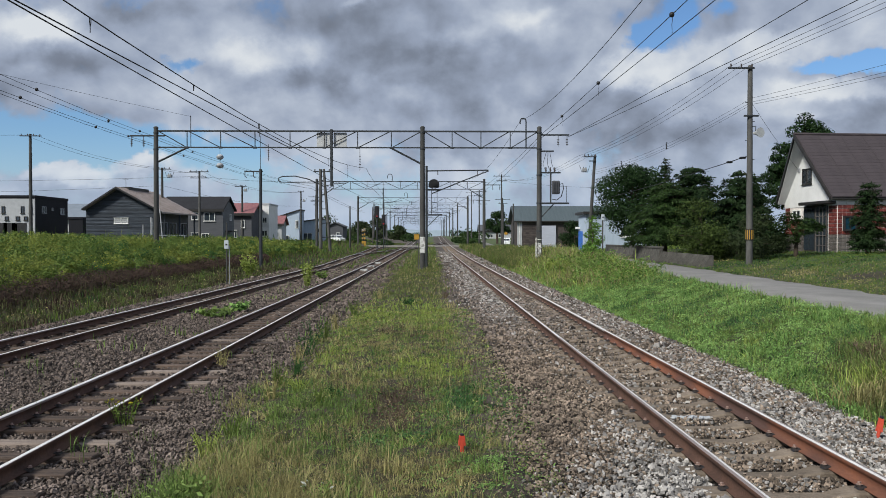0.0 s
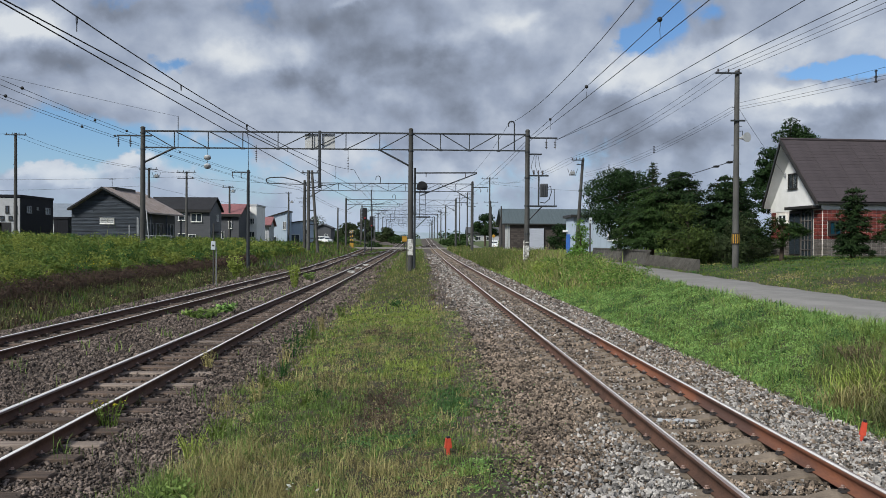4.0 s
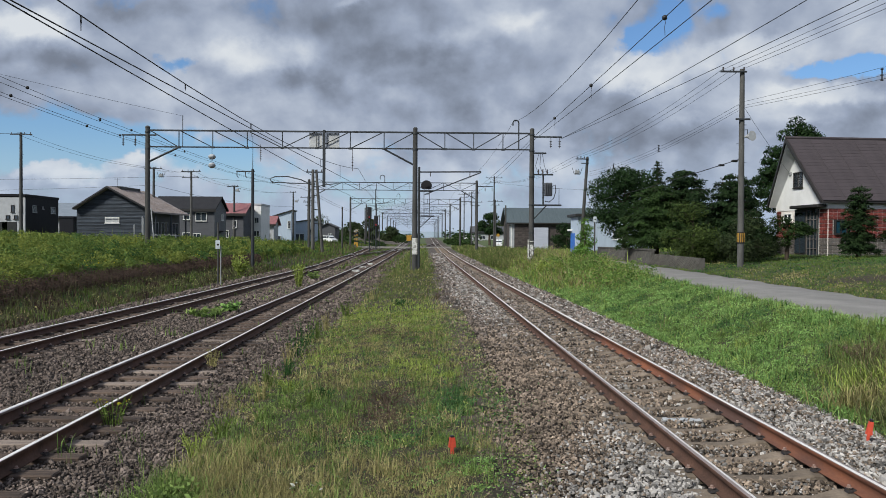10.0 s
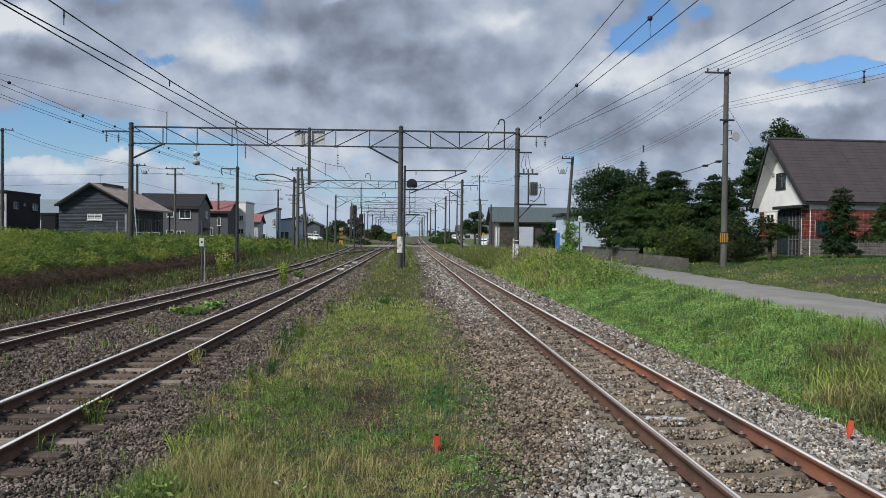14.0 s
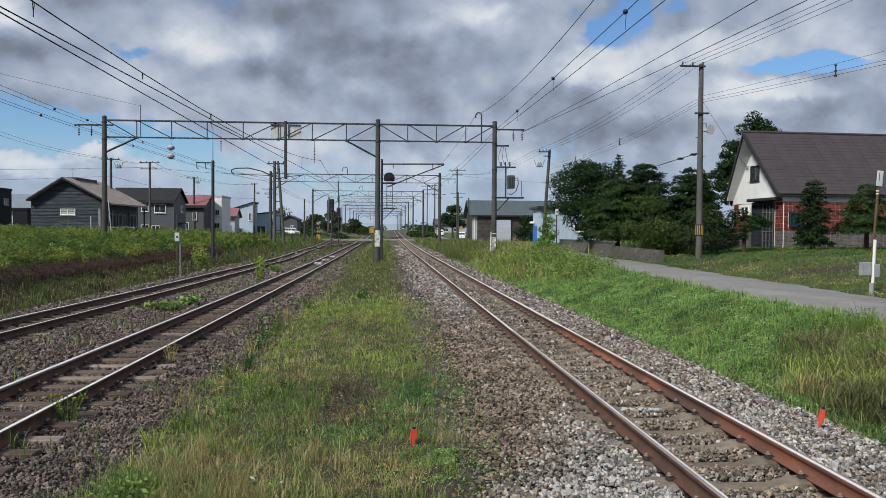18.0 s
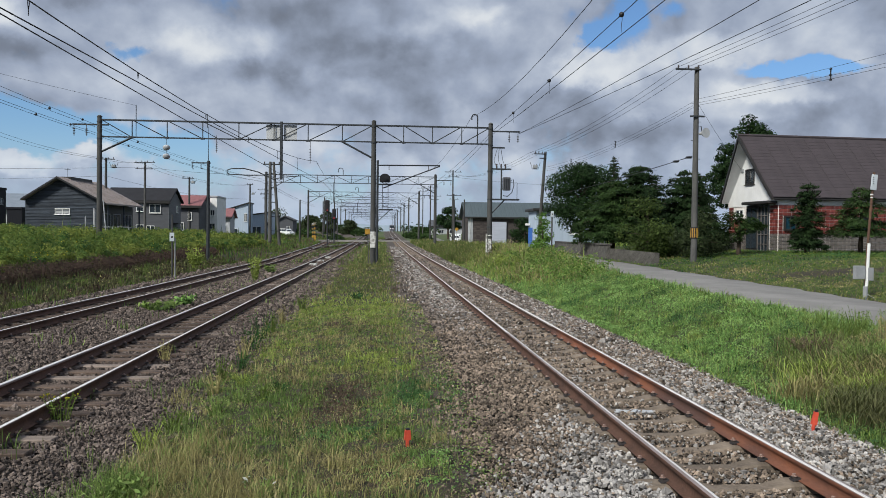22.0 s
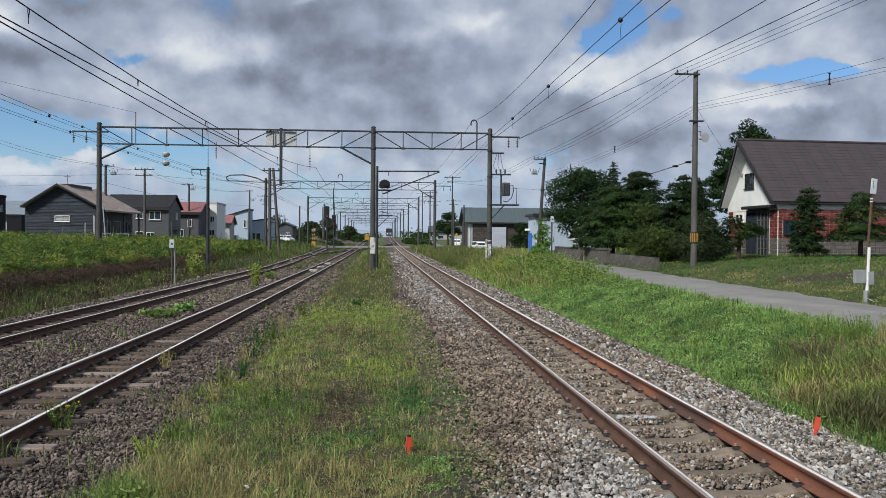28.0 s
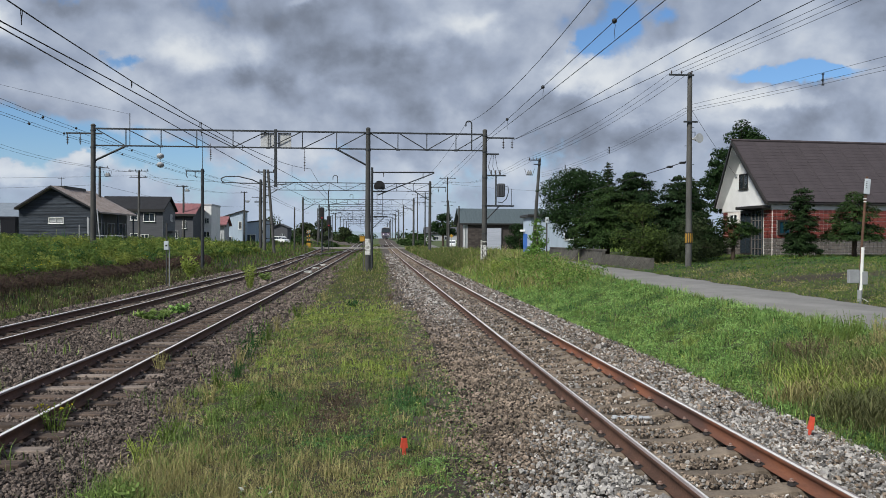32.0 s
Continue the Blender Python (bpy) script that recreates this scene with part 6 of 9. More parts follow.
# far village
for lab, at, rz, w, d, ze, zr, wall, roof, wins, rdg in (
    ("dark grey house with a red tiled roof in the village", (-28.2, 105, 1.0), 0, 4.8, 6, 4.1, 5.35, "grey_wall", "roof_red", ((3.7, 2.2, 0.5, 1.0), (2.6, 0.9, 0.7, 1.0)), "x"),
    ("white flat-roofed two-storey house in the village", (-24.4, 110, 1.0), 0, 2.3, 6, 5.35, 5.5, "house_white", "pale_wall", ((0.55, 2.7, 0.45, 0.7), (1.7, 2.9, 0.6, 0.8), (1.65, 1.1, 0.8, 0.8)), "flat"),
    ("small pale house with a red roof", (-25.4, 125, 1.0), 0, 2.2, 4, 3.1, 4.2, "pale_wall", "roof_red", ((1.4, 1.0, 0.6, 0.7), (0.6, 1.0, 0.5, 0.7)), "x"),
    ("pale blue building with a slanting dark roof", (-25.5, 135, 0.9), 0, 3.4, 5, 4.4, 5.55, "blue_wall", "dark_frame", ((0.8, 3.1, 0.9, 0.8), (3.0, 2.6, 0.5, 1.3), (1.2, 0.6, 1.0, 0.8)), "mono"),
    ("pale blue garage with a dark opening", (-22.4, 140, 0.9), 0, 3.3, 6, 3.7, 4.15, "blue_wall", "dark_frame", ((0.9, 0.2, 1.6, 1.6), (2.7, 1.9, 0.5, 0.7)), "mono"),
    ("low grey-green shed with shallow roof", (-21.6, 168, 0.9), 0, 3.2, 8, 3.4, 4.1, "grey_wall", "grey_wall", ((2.2, 1.4, 0.7, 0.7),), "y"),
    ("distant pale low house", (14, 230, 0.9), 0, 9, 7, 3, 4.6, "pale_wall", "grey_wall", ((3, 1, 1.4, 1), (6, 1, 1.4, 1)), "x"),
    ("distant grey house with a dark roof", (30, 210, 0.9), 4, 11, 8, 4, 6.0, "grey_wall", "roof_brown", ((3, 1, 1.4, 1), (7, 1, 1.4, 1)), "x"),
    ("distant pale house across the fields", (-48, 190, 1.0), -5, 10, 8, 4.2, 6.2, "pale_wall", "roof_green", ((3, 1, 1.4, 1), (7, 1, 1.4, 1)), "x"),
    ("distant grey house across the fields", (-66, 160, 1.0), -5, 11, 8, 4.0, 6.0, "pale_wall", "grey_wall", ((3, 1, 1.4, 1), (7, 1, 1.4, 1)), "x"),
):
    plain_house(lab, at, rz, w, d, ze, zr, M[wall], M[roof], wins, rdg)


# ---------------------------------------------------------------- vehicles
def kei_car():
    """Small white estate car; own space: x ahead."""
    c = thing("car", "small white estate car driving on the road", "car")
    prof = ((-1.65, 0.35), (-1.68, 0.85), (-1.55, 1.42), (-1.2, 1.52), (0.35, 1.50), (0.85, 0.98), (1.55, 0.86), (1.68, 0.70), (1.68, 0.32))
    part("body", MB().prism(prof, "y", -0.72, 0.72), M["car_white"], c)
    part("windscreen", MB().add([(0.37, -0.62, 1.45), (0.37, 0.62, 1.45), (0.88, 0.66, 1.0), (0.88, -0.66, 1.0), (0.34, -0.62, 1.42), (0.34, 0.62, 1.42), (0.85, 0.66, 0.97), (0.85, -0.66, 0.97)],
         [(0, 1, 2, 3), (4, 7, 6, 5), (0, 4, 5, 1), (2, 6, 7, 3), (0, 3, 7, 4), (1, 5, 6, 2)]), M["glass"], c)
    for s in (-1, 1):
        for a, b in ((-1.45, -0.75), (-0.7, -0.05), (0.0, 0.6)):
            part("side_window", MB().box((a, s * 0.715, 0.98), (b, s * 0.728, 1.40), 0.005), M["glass"], c)
        for x in (-1.1, 1.1):
            w = part("wheel", MB().tube([(x, s * 0.60, 0.27), (x, s * 0.75, 0.27)], 0.27, 16), M["black"], c, smooth=True)
            part("rim", MB().tube([(x, s * 0.74, 0.27), (x, s * 0.765, 0.27)], 0.17, 12), M["grey_sheet"], w)
        part("headlight", MB().box((1.6, s * 0.42, 0.66), (1.70, s * 0.68, 0.82), 0.02), M["curtain"], c)
        part("mirror", MB().box((0.55, s * 0.74, 0.98), (0.66, s * 0.9, 1.1), 0.02), M["car_white"], c)
    part("number_plate", MB().box((1.68, -0.17, 0.42), (1.70, 0.17, 0.56)), M["yellow"], c)
    part("bumper", MB().box((1.6, -0.72, 0.28), (1.74, 0.72, 0.5), 0.03), M["car_white"], c)
    return c


M["car_white"] = mat("white_car_paint", (0.78, 0.79, 0.80), (0.74, 0.75, 0.76), 2, 0.25, bump=0, spec=0.6)
CAR = kei_car()


def train():
    """Short diesel railcar, front towards -y; own origin on the rails at the front."""
    t = thing("train", "silver railcar with dark violet-grey front approaching on the track", "train")
    L_ = 20.0
    sec = ((-1.35, 0.95), (-1.42, 1.3), (-1.42, 3.1), (-1.25, 3.55), (-0.7, 3.85), (0.7, 3.85), (1.25, 3.55), (1.42, 3.1), (1.42, 1.3), (1.35, 0.95))
    for k, y in enumerate((0.0, 20.6)):
        part("carbody", MB().prism(sec, "y", y, y + L_), M["train_body"], t, smooth=False)
        for s in (-1, 1):
            part("side_band", MB().box((s * 1.415, y + 0.3, 1.75), (s * 1.435, y + L_ - 0.3, 2.0)), M["train_red"], t)
            for j in range(9):
                part("side_window", MB().box((s * 1.415, y + 1.5 + j * 2.0, 2.1), (s * 1.432, y + 2.9 + j * 2.0, 2.95)), M["glass"], t)
        for yy in (y + 3, y + L_ - 3):
            for a in (-1.0, 1.0):
                for s in (-1, 1):
                    part("wheel", MB().tube([(s * 0.50, yy + a, 0.43), (s * 0.62, yy + a, 0.43)], 0.43, 14), M["iron"], t)
            part("bogie", MB().box((-0.95, yy - 1.5, 0.35), (0.95, yy + 1.5, 0.85), 0.05), M["black"], t)
    part("front_panel", MB().box((-1.38, -0.06, 2.0), (1.38, 0.0, 3.6), 0.02), M["black"], t, "dark glazed front")
    for a, b in ((-1.25, -0.5), (-0.4, 0.4), (0.5, 1.25)):
        part("front_window", MB().box((a, -0.09, 2.2), (b, -0.06, 3.2), 0.01), M["glass"], t)
    part("front_band", MB().box((-1.38, -0.05, 1.15), (1.38, 0.0, 1.95), 0.01), M["train_front"], t)
    part("colour_band", MB().box((-1.39, -0.07, 1.85), (1.39, 0.0, 2.02), 0.01), M["train_red"], t, "dull violet band")
    part("skirt", MB().box((-1.3, -0.2, 0.35), (1.3, 0.1, 1.1), 0.05), M["train_grey"], t)
    for x in (-0.75, 0.75):
        part("headlight", MB().tube([(x, -0.05, 1.6), (x, -0.14, 1.6)], 0.15, 12), M["headlight"], t, "lit headlight")
    part("front_crown", MB().box((-1.05, -0.05, 3.55), (1.05, 0.1, 3.86), 0.06), M["train_body"], t, "pale front crown")
    part("roof_unit", MB().box((-0.6, 4, 3.85), (0.6, 8, 4.1), 0.05), M["grey_sheet"], t)
    part("coupler", MB().box((-0.2, -0.5, 0.75), (0.2, 0, 1.05), 0.03), M["black"], t)
    return t


M["train_body"] = mat("silver_train_side", (0.42, 0.43, 0.46), (0.34, 0.35, 0.38), 2, 0.4, 0.4, bump=0.05)
M["train_front"] = mat("violet_grey_front", (0.15, 0.14, 0.20), (0.11, 0.10, 0.15), 2, 0.5, bump=0.05)
M["train_red"] = mat("dull_violet_band", (0.16, 0.06, 0.16), (0.12, 0.045, 0.12), 2, 0.5, bump=0.05)
M["train_grey"] = mat("grey_train_skirt", (0.10, 0.09, 0.11), (0.07, 0.065, 0.08), 2, 0.6, bump=0.05)
M["headlight"] = glow_mat("lit_headlight", (1.0, 0.95, 0.85), 1.4)
TRAIN = train()
PARKED = copy_thing(CAR, pose(-18.7, 160, 0.95, 0, 0, -40))
VAN = copy_thing(CAR, pose(15.0, 160, 0.35, 0, 0, -95))
tagged(VAN, "white estate car parked beyond the barn", "car")
tagged(PARKED, "white estate car parked near the village crossing", "car")


sp = thing("warning_sign", "yellow warning board on a slim post by the road", "road sign", (11.75, 126, 0.05))
part("post", MB().tube([(0, 0, -0.3), (0, 0, 2.6)], 0.04, 6), M["grey_sheet"], sp)
part("board", MB().box((-0.22, -0.05, -0.22), (0.22, -0.02, 0.22), 0.02, pose(0, 0, 2.5, 0, 45, 0)), M["yellow"], sp)


def yard_clutter():
    """What stands about the weatherboard house."""
    rng = random.Random(9)
    hp = thing("debris_heap", "dark heap of old timber and sheets beside the house", "debris heap", (-23.9, 76.5, 1.1))
    for k in range(26):
        x, y, z = rng.uniform(-1.2, 1.2), rng.uniform(-0.6, 0.6), rng.uniform(-0.1, 1.0)
        w = rng.uniform(0.3, 0.9)
        part("plank", MB().box((-w, -0.09, -0.04), (w, 0.09, 0.04), 0.01, pose(x, y, z * (1 - abs(x) / 1.6), rng.uniform(-25, 25), rng.uniform(-30, 30), rng.uniform(0, 180))), M["sleeper_wood"], hp)
    for x, y, h, dx in ((-26.4, 74.0, 3.2, 0.0), (-25.6, 73.8, 3.9, 0.0), (-24.6, 73.2, 4.6, 0.35)):
        p = thing("stake", "pale upright stake standing in the weeds", "stake", (x, y, 0.9), 0, "stakes by the house")
        part("shaft", MB().tube([(dx, 0, -0.5), (0, 0, h - 1.0)], 0.05, 6), M["pale_wall"], p)
    for x in (-25.0, -23.6):
        f = thing("frame_rack", "pale metal frame standing in the weeds", "rack", (x, 73.6, 1.0), 0, "frames by the house")
        for a in (0.0, 1.1):
            part("upright", MB().tube([(a, 0, -0.4), (a, 0, 1.15)], 0.035, 6), M["pale_wall"], f)
        part("crossbar", MB().tube([(0, 0, 1.12), (1.1, 0, 1.12)], 0.035, 6), M["pale_wall"], f)


yard_clutter()


# ---------------------------------------------------------------- ballast stones
def stones(rng, x, y, z, size, material, label):
    """Crushed stones at the given places: skewed blocks with a smaller top, lying mostly flat, in one mesh."""
    n = len(x)
    R = turns(rng, n)
    base = np.array([(a * (0.72 if c > 0 else 1), b * (0.72 if c > 0 else 1), c) for a in (-1, 1) for b in (-1, 1) for c in (-1, 1)], float)
    quad = np.array([(0, 1, 3, 2), (4, 6, 7, 5), (0, 4, 5, 1), (2, 3, 7, 6), (1, 5, 7, 3)])  # the underside lies in the bed
    v = base[None] * rng.uniform(0.6, 1.1, (n, 8, 1)) * rng.uniform((0.9, 0.75, 0.5), (1.25, 1.05, 0.85), (n, 3))[:, None] + rng.normal(0, 0.13, (n, 8, 3))
    v = np.einsum("nij,nkj->nki", R, v) * size[:, None, None] + np.stack([x, y, z], -1)[:, None]
    f = (quad[None] + 8 * np.arange(n)[:, None, None]).reshape(-1, 4)
    return tagged(new("ballast_stones", big_mesh("ballast_stones", v.reshape(-1, 3), f, material, True)), label, "ballast", kind="stuff")


def turns(rng, n):
    """Random turns about the upright with a moderate tilt, as n matrices."""
    a, t, p = rng.uniform(0, 2 * math.pi, n), rng.normal(0, 0.5, n), rng.uniform(0, 2 * math.pi, n)
    w, q = np.cos(t / 2), np.sin(t / 2)
    ax, ay = q * np.cos(p), q * np.sin(p)
    ca, sa = np.cos(a / 2), np.sin(a / 2)
    # tilt after turn
    W, A, B, C = w * ca, ax * ca + ay * sa, ay * ca - ax * sa, w * sa
    return np.stack([1 - 2 * (B * B + C * C), 2 * (A * B - C * W), 2 * (A * C + B * W), 2 * (A * B + C * W), 1 - 2 * (A * A + C * C), 2 * (B * C - A * W),
                  2 * (A * C - B * W), 2 * (B * C + A * W), 1 - 2 * (A * A + B * B)], -1).reshape(n, 3, 3)


def spread(rng, x0, x1, bands):
    """Random places in bands of depth: (y0, y1, number per square metre, size)."""
    X, Y, S = [], [], []
    for y0, y1, dens, size in bands:
        n = int((x1 - x0) * (y1 - y0) * dens)
        X.append(rng.uniform(x0, x1, n))
        Y.append(rng.uniform(y0, y1, n))
        S.append(size * rng.lognormal(0, 0.28, n))
    return np.concatenate(X), np.concatenate(Y), np.concatenate(S)


def patches(x, y, scale, seed):
    """Smooth patchy values from 0 to 1 at the places x, y."""
    rng = np.random.RandomState(seed)
    out = np.zeros(len(x))
    for k in range(7):
        a, ph = rng.uniform(0, 2 * math.pi), rng.uniform(0, 2 * math.pi)
        s = scale * rng.uniform(0.5, 1.9)
        out += np.sin((x * math.cos(a) + y * math.sin(a)) / s * 2 * math.pi + ph)
    return 1 / (1 + np.exp(-out * 0.9))


def lay_ballast():
    rng = np.random.RandomState(11)
    x, y, s = spread(rng, 0.55, 5.35, ((-8, 5.6, 150, 0.04), (5.6, 9, 1650, 0.0145), (9, 15, 860, 0.0175), (15, 26, 360, 0.0235), (26, 42, 130, 0.032), (42, 62, 56, 0.041), (62, 110, 16, 0.058)))
    edge = rng.normal(0, 0.12, len(x))
    bare = 0.85 + 0.35 * patches(x * 0, y, 4.0, 5) + 0.2 * (y > 9)
    seen = (x < 0.66 * y + 0.8) | (y < 5.6)
    keep = ((x + edge > bare) | (rng.uniform(size=len(x)) < np.where(y < 10, 0.34, 0.16))) & (x - edge < 5.2) & seen
    on_sleeper = (np.abs(((y + 5.8) / 0.585 + 0.5) % 1 - 0.5) * 0.585 < 0.12) & (np.abs(x - RIGHT) < 0.98)
    outer = np.abs(x - RIGHT) > 0.66
    sparse = rng.uniform(size=len(x)) < np.where(np.abs(x - RIGHT) < 0.5, 0.02, np.where(outer, np.where(y > 7.0, 0.95, 0.75), 0.3))
    keep &= ~on_sleeper | sparse
    keep &= np.abs(np.abs(x - RIGHT) - GAUGE / 2) > 0.07
    x, y, s = x[keep], y[keep], s[keep]
    z = np.interp(x, PX, PZ) + climb(y) + rng.uniform(-0.026, 0.022, len(x)) + 0.3 * s
    inner = np.abs(x - RIGHT) < 0.52
    z = np.where(inner, z - 0.002, z) + 0.045 * np.clip(1 - np.abs(np.abs(x - RIGHT) - 0.9) / 0.28, 0, 1)
    brown = rng.uniform(size=len(x)) < np.where(inner, 0.85, np.where(x < RIGHT, np.clip(0.15 + (y - 6.4) / 3.2 + 0.45 * (1.8 - x) + 0.4 * (patches(x, y, 2.0, 6) - 0.5), 0.06, np.interp(y, (17, 26), (0.92, 0.3)) + 0.5 * np.clip(1.9 - x, 0, 1)), np.clip(0.38 + (y - 9) / 20, 0.38, 0.65)))
    old = ~brown & (y > 11) & (rng.uniform(size=len(x)) < np.clip((y - 11) / 9, 0, 0.2)) | brown & (y > 13) & (rng.uniform(size=len(x)) < np.clip((y - 13) / 12, 0, 0.75))
    brown &= ~old
    # the nearest stones of the shoulder lie as pieces of their own
    loose = np.nonzero((x > 1.15) & (x < 2.5) & (y > 6.2) & (y < 7.6) & ~brown)[0]
    loose = loose[np.argsort(y[loose])][:300]
    pale = ~brown & ~old
    pale[loose] = False
    bed = stones(rng, x[pale], y[pale], z[pale], s[pale], M["stone"], "pale grey crushed stone ballast along the track")
    shapes = []
    for k in range(10):
        v = np.array([(a * (0.72 if c > 0 else 1), b * (0.72 if c > 0 else 1), c) for a in (-1, 1) for b in (-1, 1) for c in (-1, 1)]) * rng.uniform(0.65, 1.1, (8, 1)) * (1.1, 0.85, 0.65) + rng.normal(0, 0.13, (8, 3))
        me = big_mesh("stone", v, [(0, 1, 3, 2), (4, 6, 7, 5), (0, 4, 5, 1), (2, 3, 7, 6), (0, 2, 6, 4), (1, 5, 7, 3)], M["stone_single"], True)
        shapes.append(me)
    for i in loose:
        a = (rng.normal(0, 25), rng.normal(0, 25), rng.uniform(0, 360))
        part("stone", shapes[rng.randint(10)], None, bed).matrix_basis = pose(x[i], y[i], z[i], *a) @ Matrix.Scale(s[i], 4)
    stones(rng, x[brown], y[brown], z[brown], s[brown] * 0.84, M["stone_brown"], "brownish weathered ballast along the track")
    stones(rng, x[old], y[old], z[old], s[old], M["stone_mid"], "greyish old ballast along the track")
    x, y, s = spread(rng, -10.9, -2.2, ((-8, 6, 45, 0.055), (6, 13, 860, 0.0142), (13, 24, 300, 0.0205), (24, 40, 100, 0.033), (40, 60, 28, 0.055), (60, 100, 8, 0.075)))
    edge = rng.normal(0, 0.2, len(x))
    keep = (x + edge > -10.6) & (x + edge < -2.38 + 0.25 * np.sin(y * 0.9)) & ((x > -0.60 * y - 1) | (y < 6))
    for cx in (MID + 0.003 * np.minimum(y, 40), np.interp(y, (-10, 15, 30, 60), (-8.55, -8.52, -8.25, -8.0))):
        on = (np.abs(((y + 1.8) / 0.61 + 0.5) % 1 - 0.5) * 0.61 < 0.09) & (np.abs(x - cx) < 1.02)
        keep &= ~on | (rng.uniform(size=len(x)) < 0.3)
        keep &= np.abs(np.abs(x - cx) - GAUGE / 2) > 0.07
    x, y, s = x[keep], y[keep], s[keep]
    crib = (np.abs(x - mid_x(20)) < 0.5) | (np.abs(x - np.interp(y, (-10, 15, 30, 60), (-8.55, -8.52, -8.25, -8.0))) < 0.5)
    z = np.interp(x, PX, PZ) + climb(y) + rng.uniform(-0.012, 0.022, len(x)) + 0.3 * s - 0.008 * crib
    stones(rng, x, y, z, s, M["stone_dark"], "dark old ballast stones round the left tracks")


lay_ballast()

# ---------------------------------------------------------------- grass
M["grass_green"] = leaf_mat("fresh_green_grass", (0.215, 0.295, 0.083), (0.118, 0.19, 0.05), 0.5)
M["grass_lush"] = leaf_mat("lush_bright_grass", (0.255, 0.39, 0.12), (0.12, 0.23, 0.06), 0.55)
M["clover"] = leaf_mat("deep_green_clover", (0.095, 0.185, 0.062), (0.05, 0.11, 0.036), 0.5)
M["field_green"] = leaf_mat("field_weed_green", (0.148, 0.205, 0.046), (0.09, 0.138, 0.03), 0.22)
M["field_lime"] = leaf_mat("field_weed_yellow_green", (0.235, 0.27, 0.058), (0.155, 0.195, 0.043), 0.22)
M["field_deep"] = leaf_mat("field_weed_deep_green", (0.065, 0.135, 0.034), (0.04, 0.09, 0.024), 0.22)
M["grass_olive"] = leaf_mat("olive_dry_grass", (0.40, 0.355, 0.165), (0.26, 0.235, 0.10), 0.5)
M["grass_straw"] = leaf_mat("pale_straw_grass", (0.37, 0.305, 0.175), (0.26, 0.21, 0.115), 0.45)
M["grass_lime"] = leaf_mat("yellow_green_grass", (0.34, 0.405, 0.098), (0.215, 0.285, 0.06), 0.45)
M["leaf_light"] = leaf_mat("light_green_leaf", (0.13, 0.24, 0.045), (0.08, 0.16, 0.03), 0.4)
M["far_olive"] = leaf_mat("dull_green_grass", (0.17, 0.185, 0.075), (0.105, 0.115, 0.047), 0.4)
# dull reed tone, darkened further for the shade low among the reeds
M["reed_dull"] = leaf_mat("dull_shaded_reed", (0.15, 0.155, 0.07), (0.075, 0.082, 0.036), 0.45)
M["foot_olive"] = leaf_mat("dull_olive_weed", (0.115, 0.115, 0.056), (0.066, 0.068, 0.035), 0.35)
M["dead_leaf"] = leaf_mat("dead_reddish_leaf", (0.17, 0.125, 0.09), (0.09, 0.066, 0.05), 0.5)
M["weed_brown"] = leaf_mat("dark_brown_weeds", (0.078, 0.052, 0.038), (0.046, 0.031, 0.025), 0.3)
M["weed_dark"] = leaf_mat("dark_green_weeds", (0.05, 0.12, 0.035), (0.03, 0.08, 0.024), 0.5)
M["flower_yellow"] = leaf_mat("yellow_blossom", (0.55, 0.47, 0.03), (0.40, 0.36, 0.03))
M["flower_white"] = leaf_mat("white_blossom", (0.7, 0.7, 0.66), (0.55, 0.55, 0.5))


def blades(rng, x, y, z, h, w, material, name, label, lean=0.45, category="grass"):
    """Bent blades, each of one quad and a tip, in one mesh."""
    n = len(x)
    if not n:
        return None
    a = rng.uniform(0, 2 * math.pi, n)
    b = a + rng.normal(0, 0.6, n) + math.pi / 2
    k = np.abs(rng.normal(0, lean, n)) * h
    sx, sy = np.cos(a) * w / 2, np.sin(a) * w / 2
    dx, dy = np.cos(b) * k, np.sin(b) * k
    P = np.empty((n, 5, 3))
    P[:, 0] = np.stack([x - sx, y - sy, z], -1)
    P[:, 1] = np.stack([x + sx, y + sy, z], -1)
    P[:, 2] = np.stack([x + sx * 0.75 + dx * 0.35, y + sy * 0.75 + dy * 0.35, z + h * 0.6], -1)
    P[:, 3] = np.stack([x - sx * 0.75 + dx * 0.35, y - sy * 0.75 + dy * 0.35, z + h * 0.6], -1)
    P[:, 4] = np.stack([x + dx, y + dy, z + h * rng.uniform(0.8, 1.0, n)], -1)
    o = 5 * np.arange(n)[:, None]
    F = np.concatenate([o + (0, 1, 2), o + (0, 2, 3), o + (3, 2, 4)])
    return tagged(new(name, big_mesh(name, P.reshape(-1, 3), F, material)), label, category, kind="stuff")


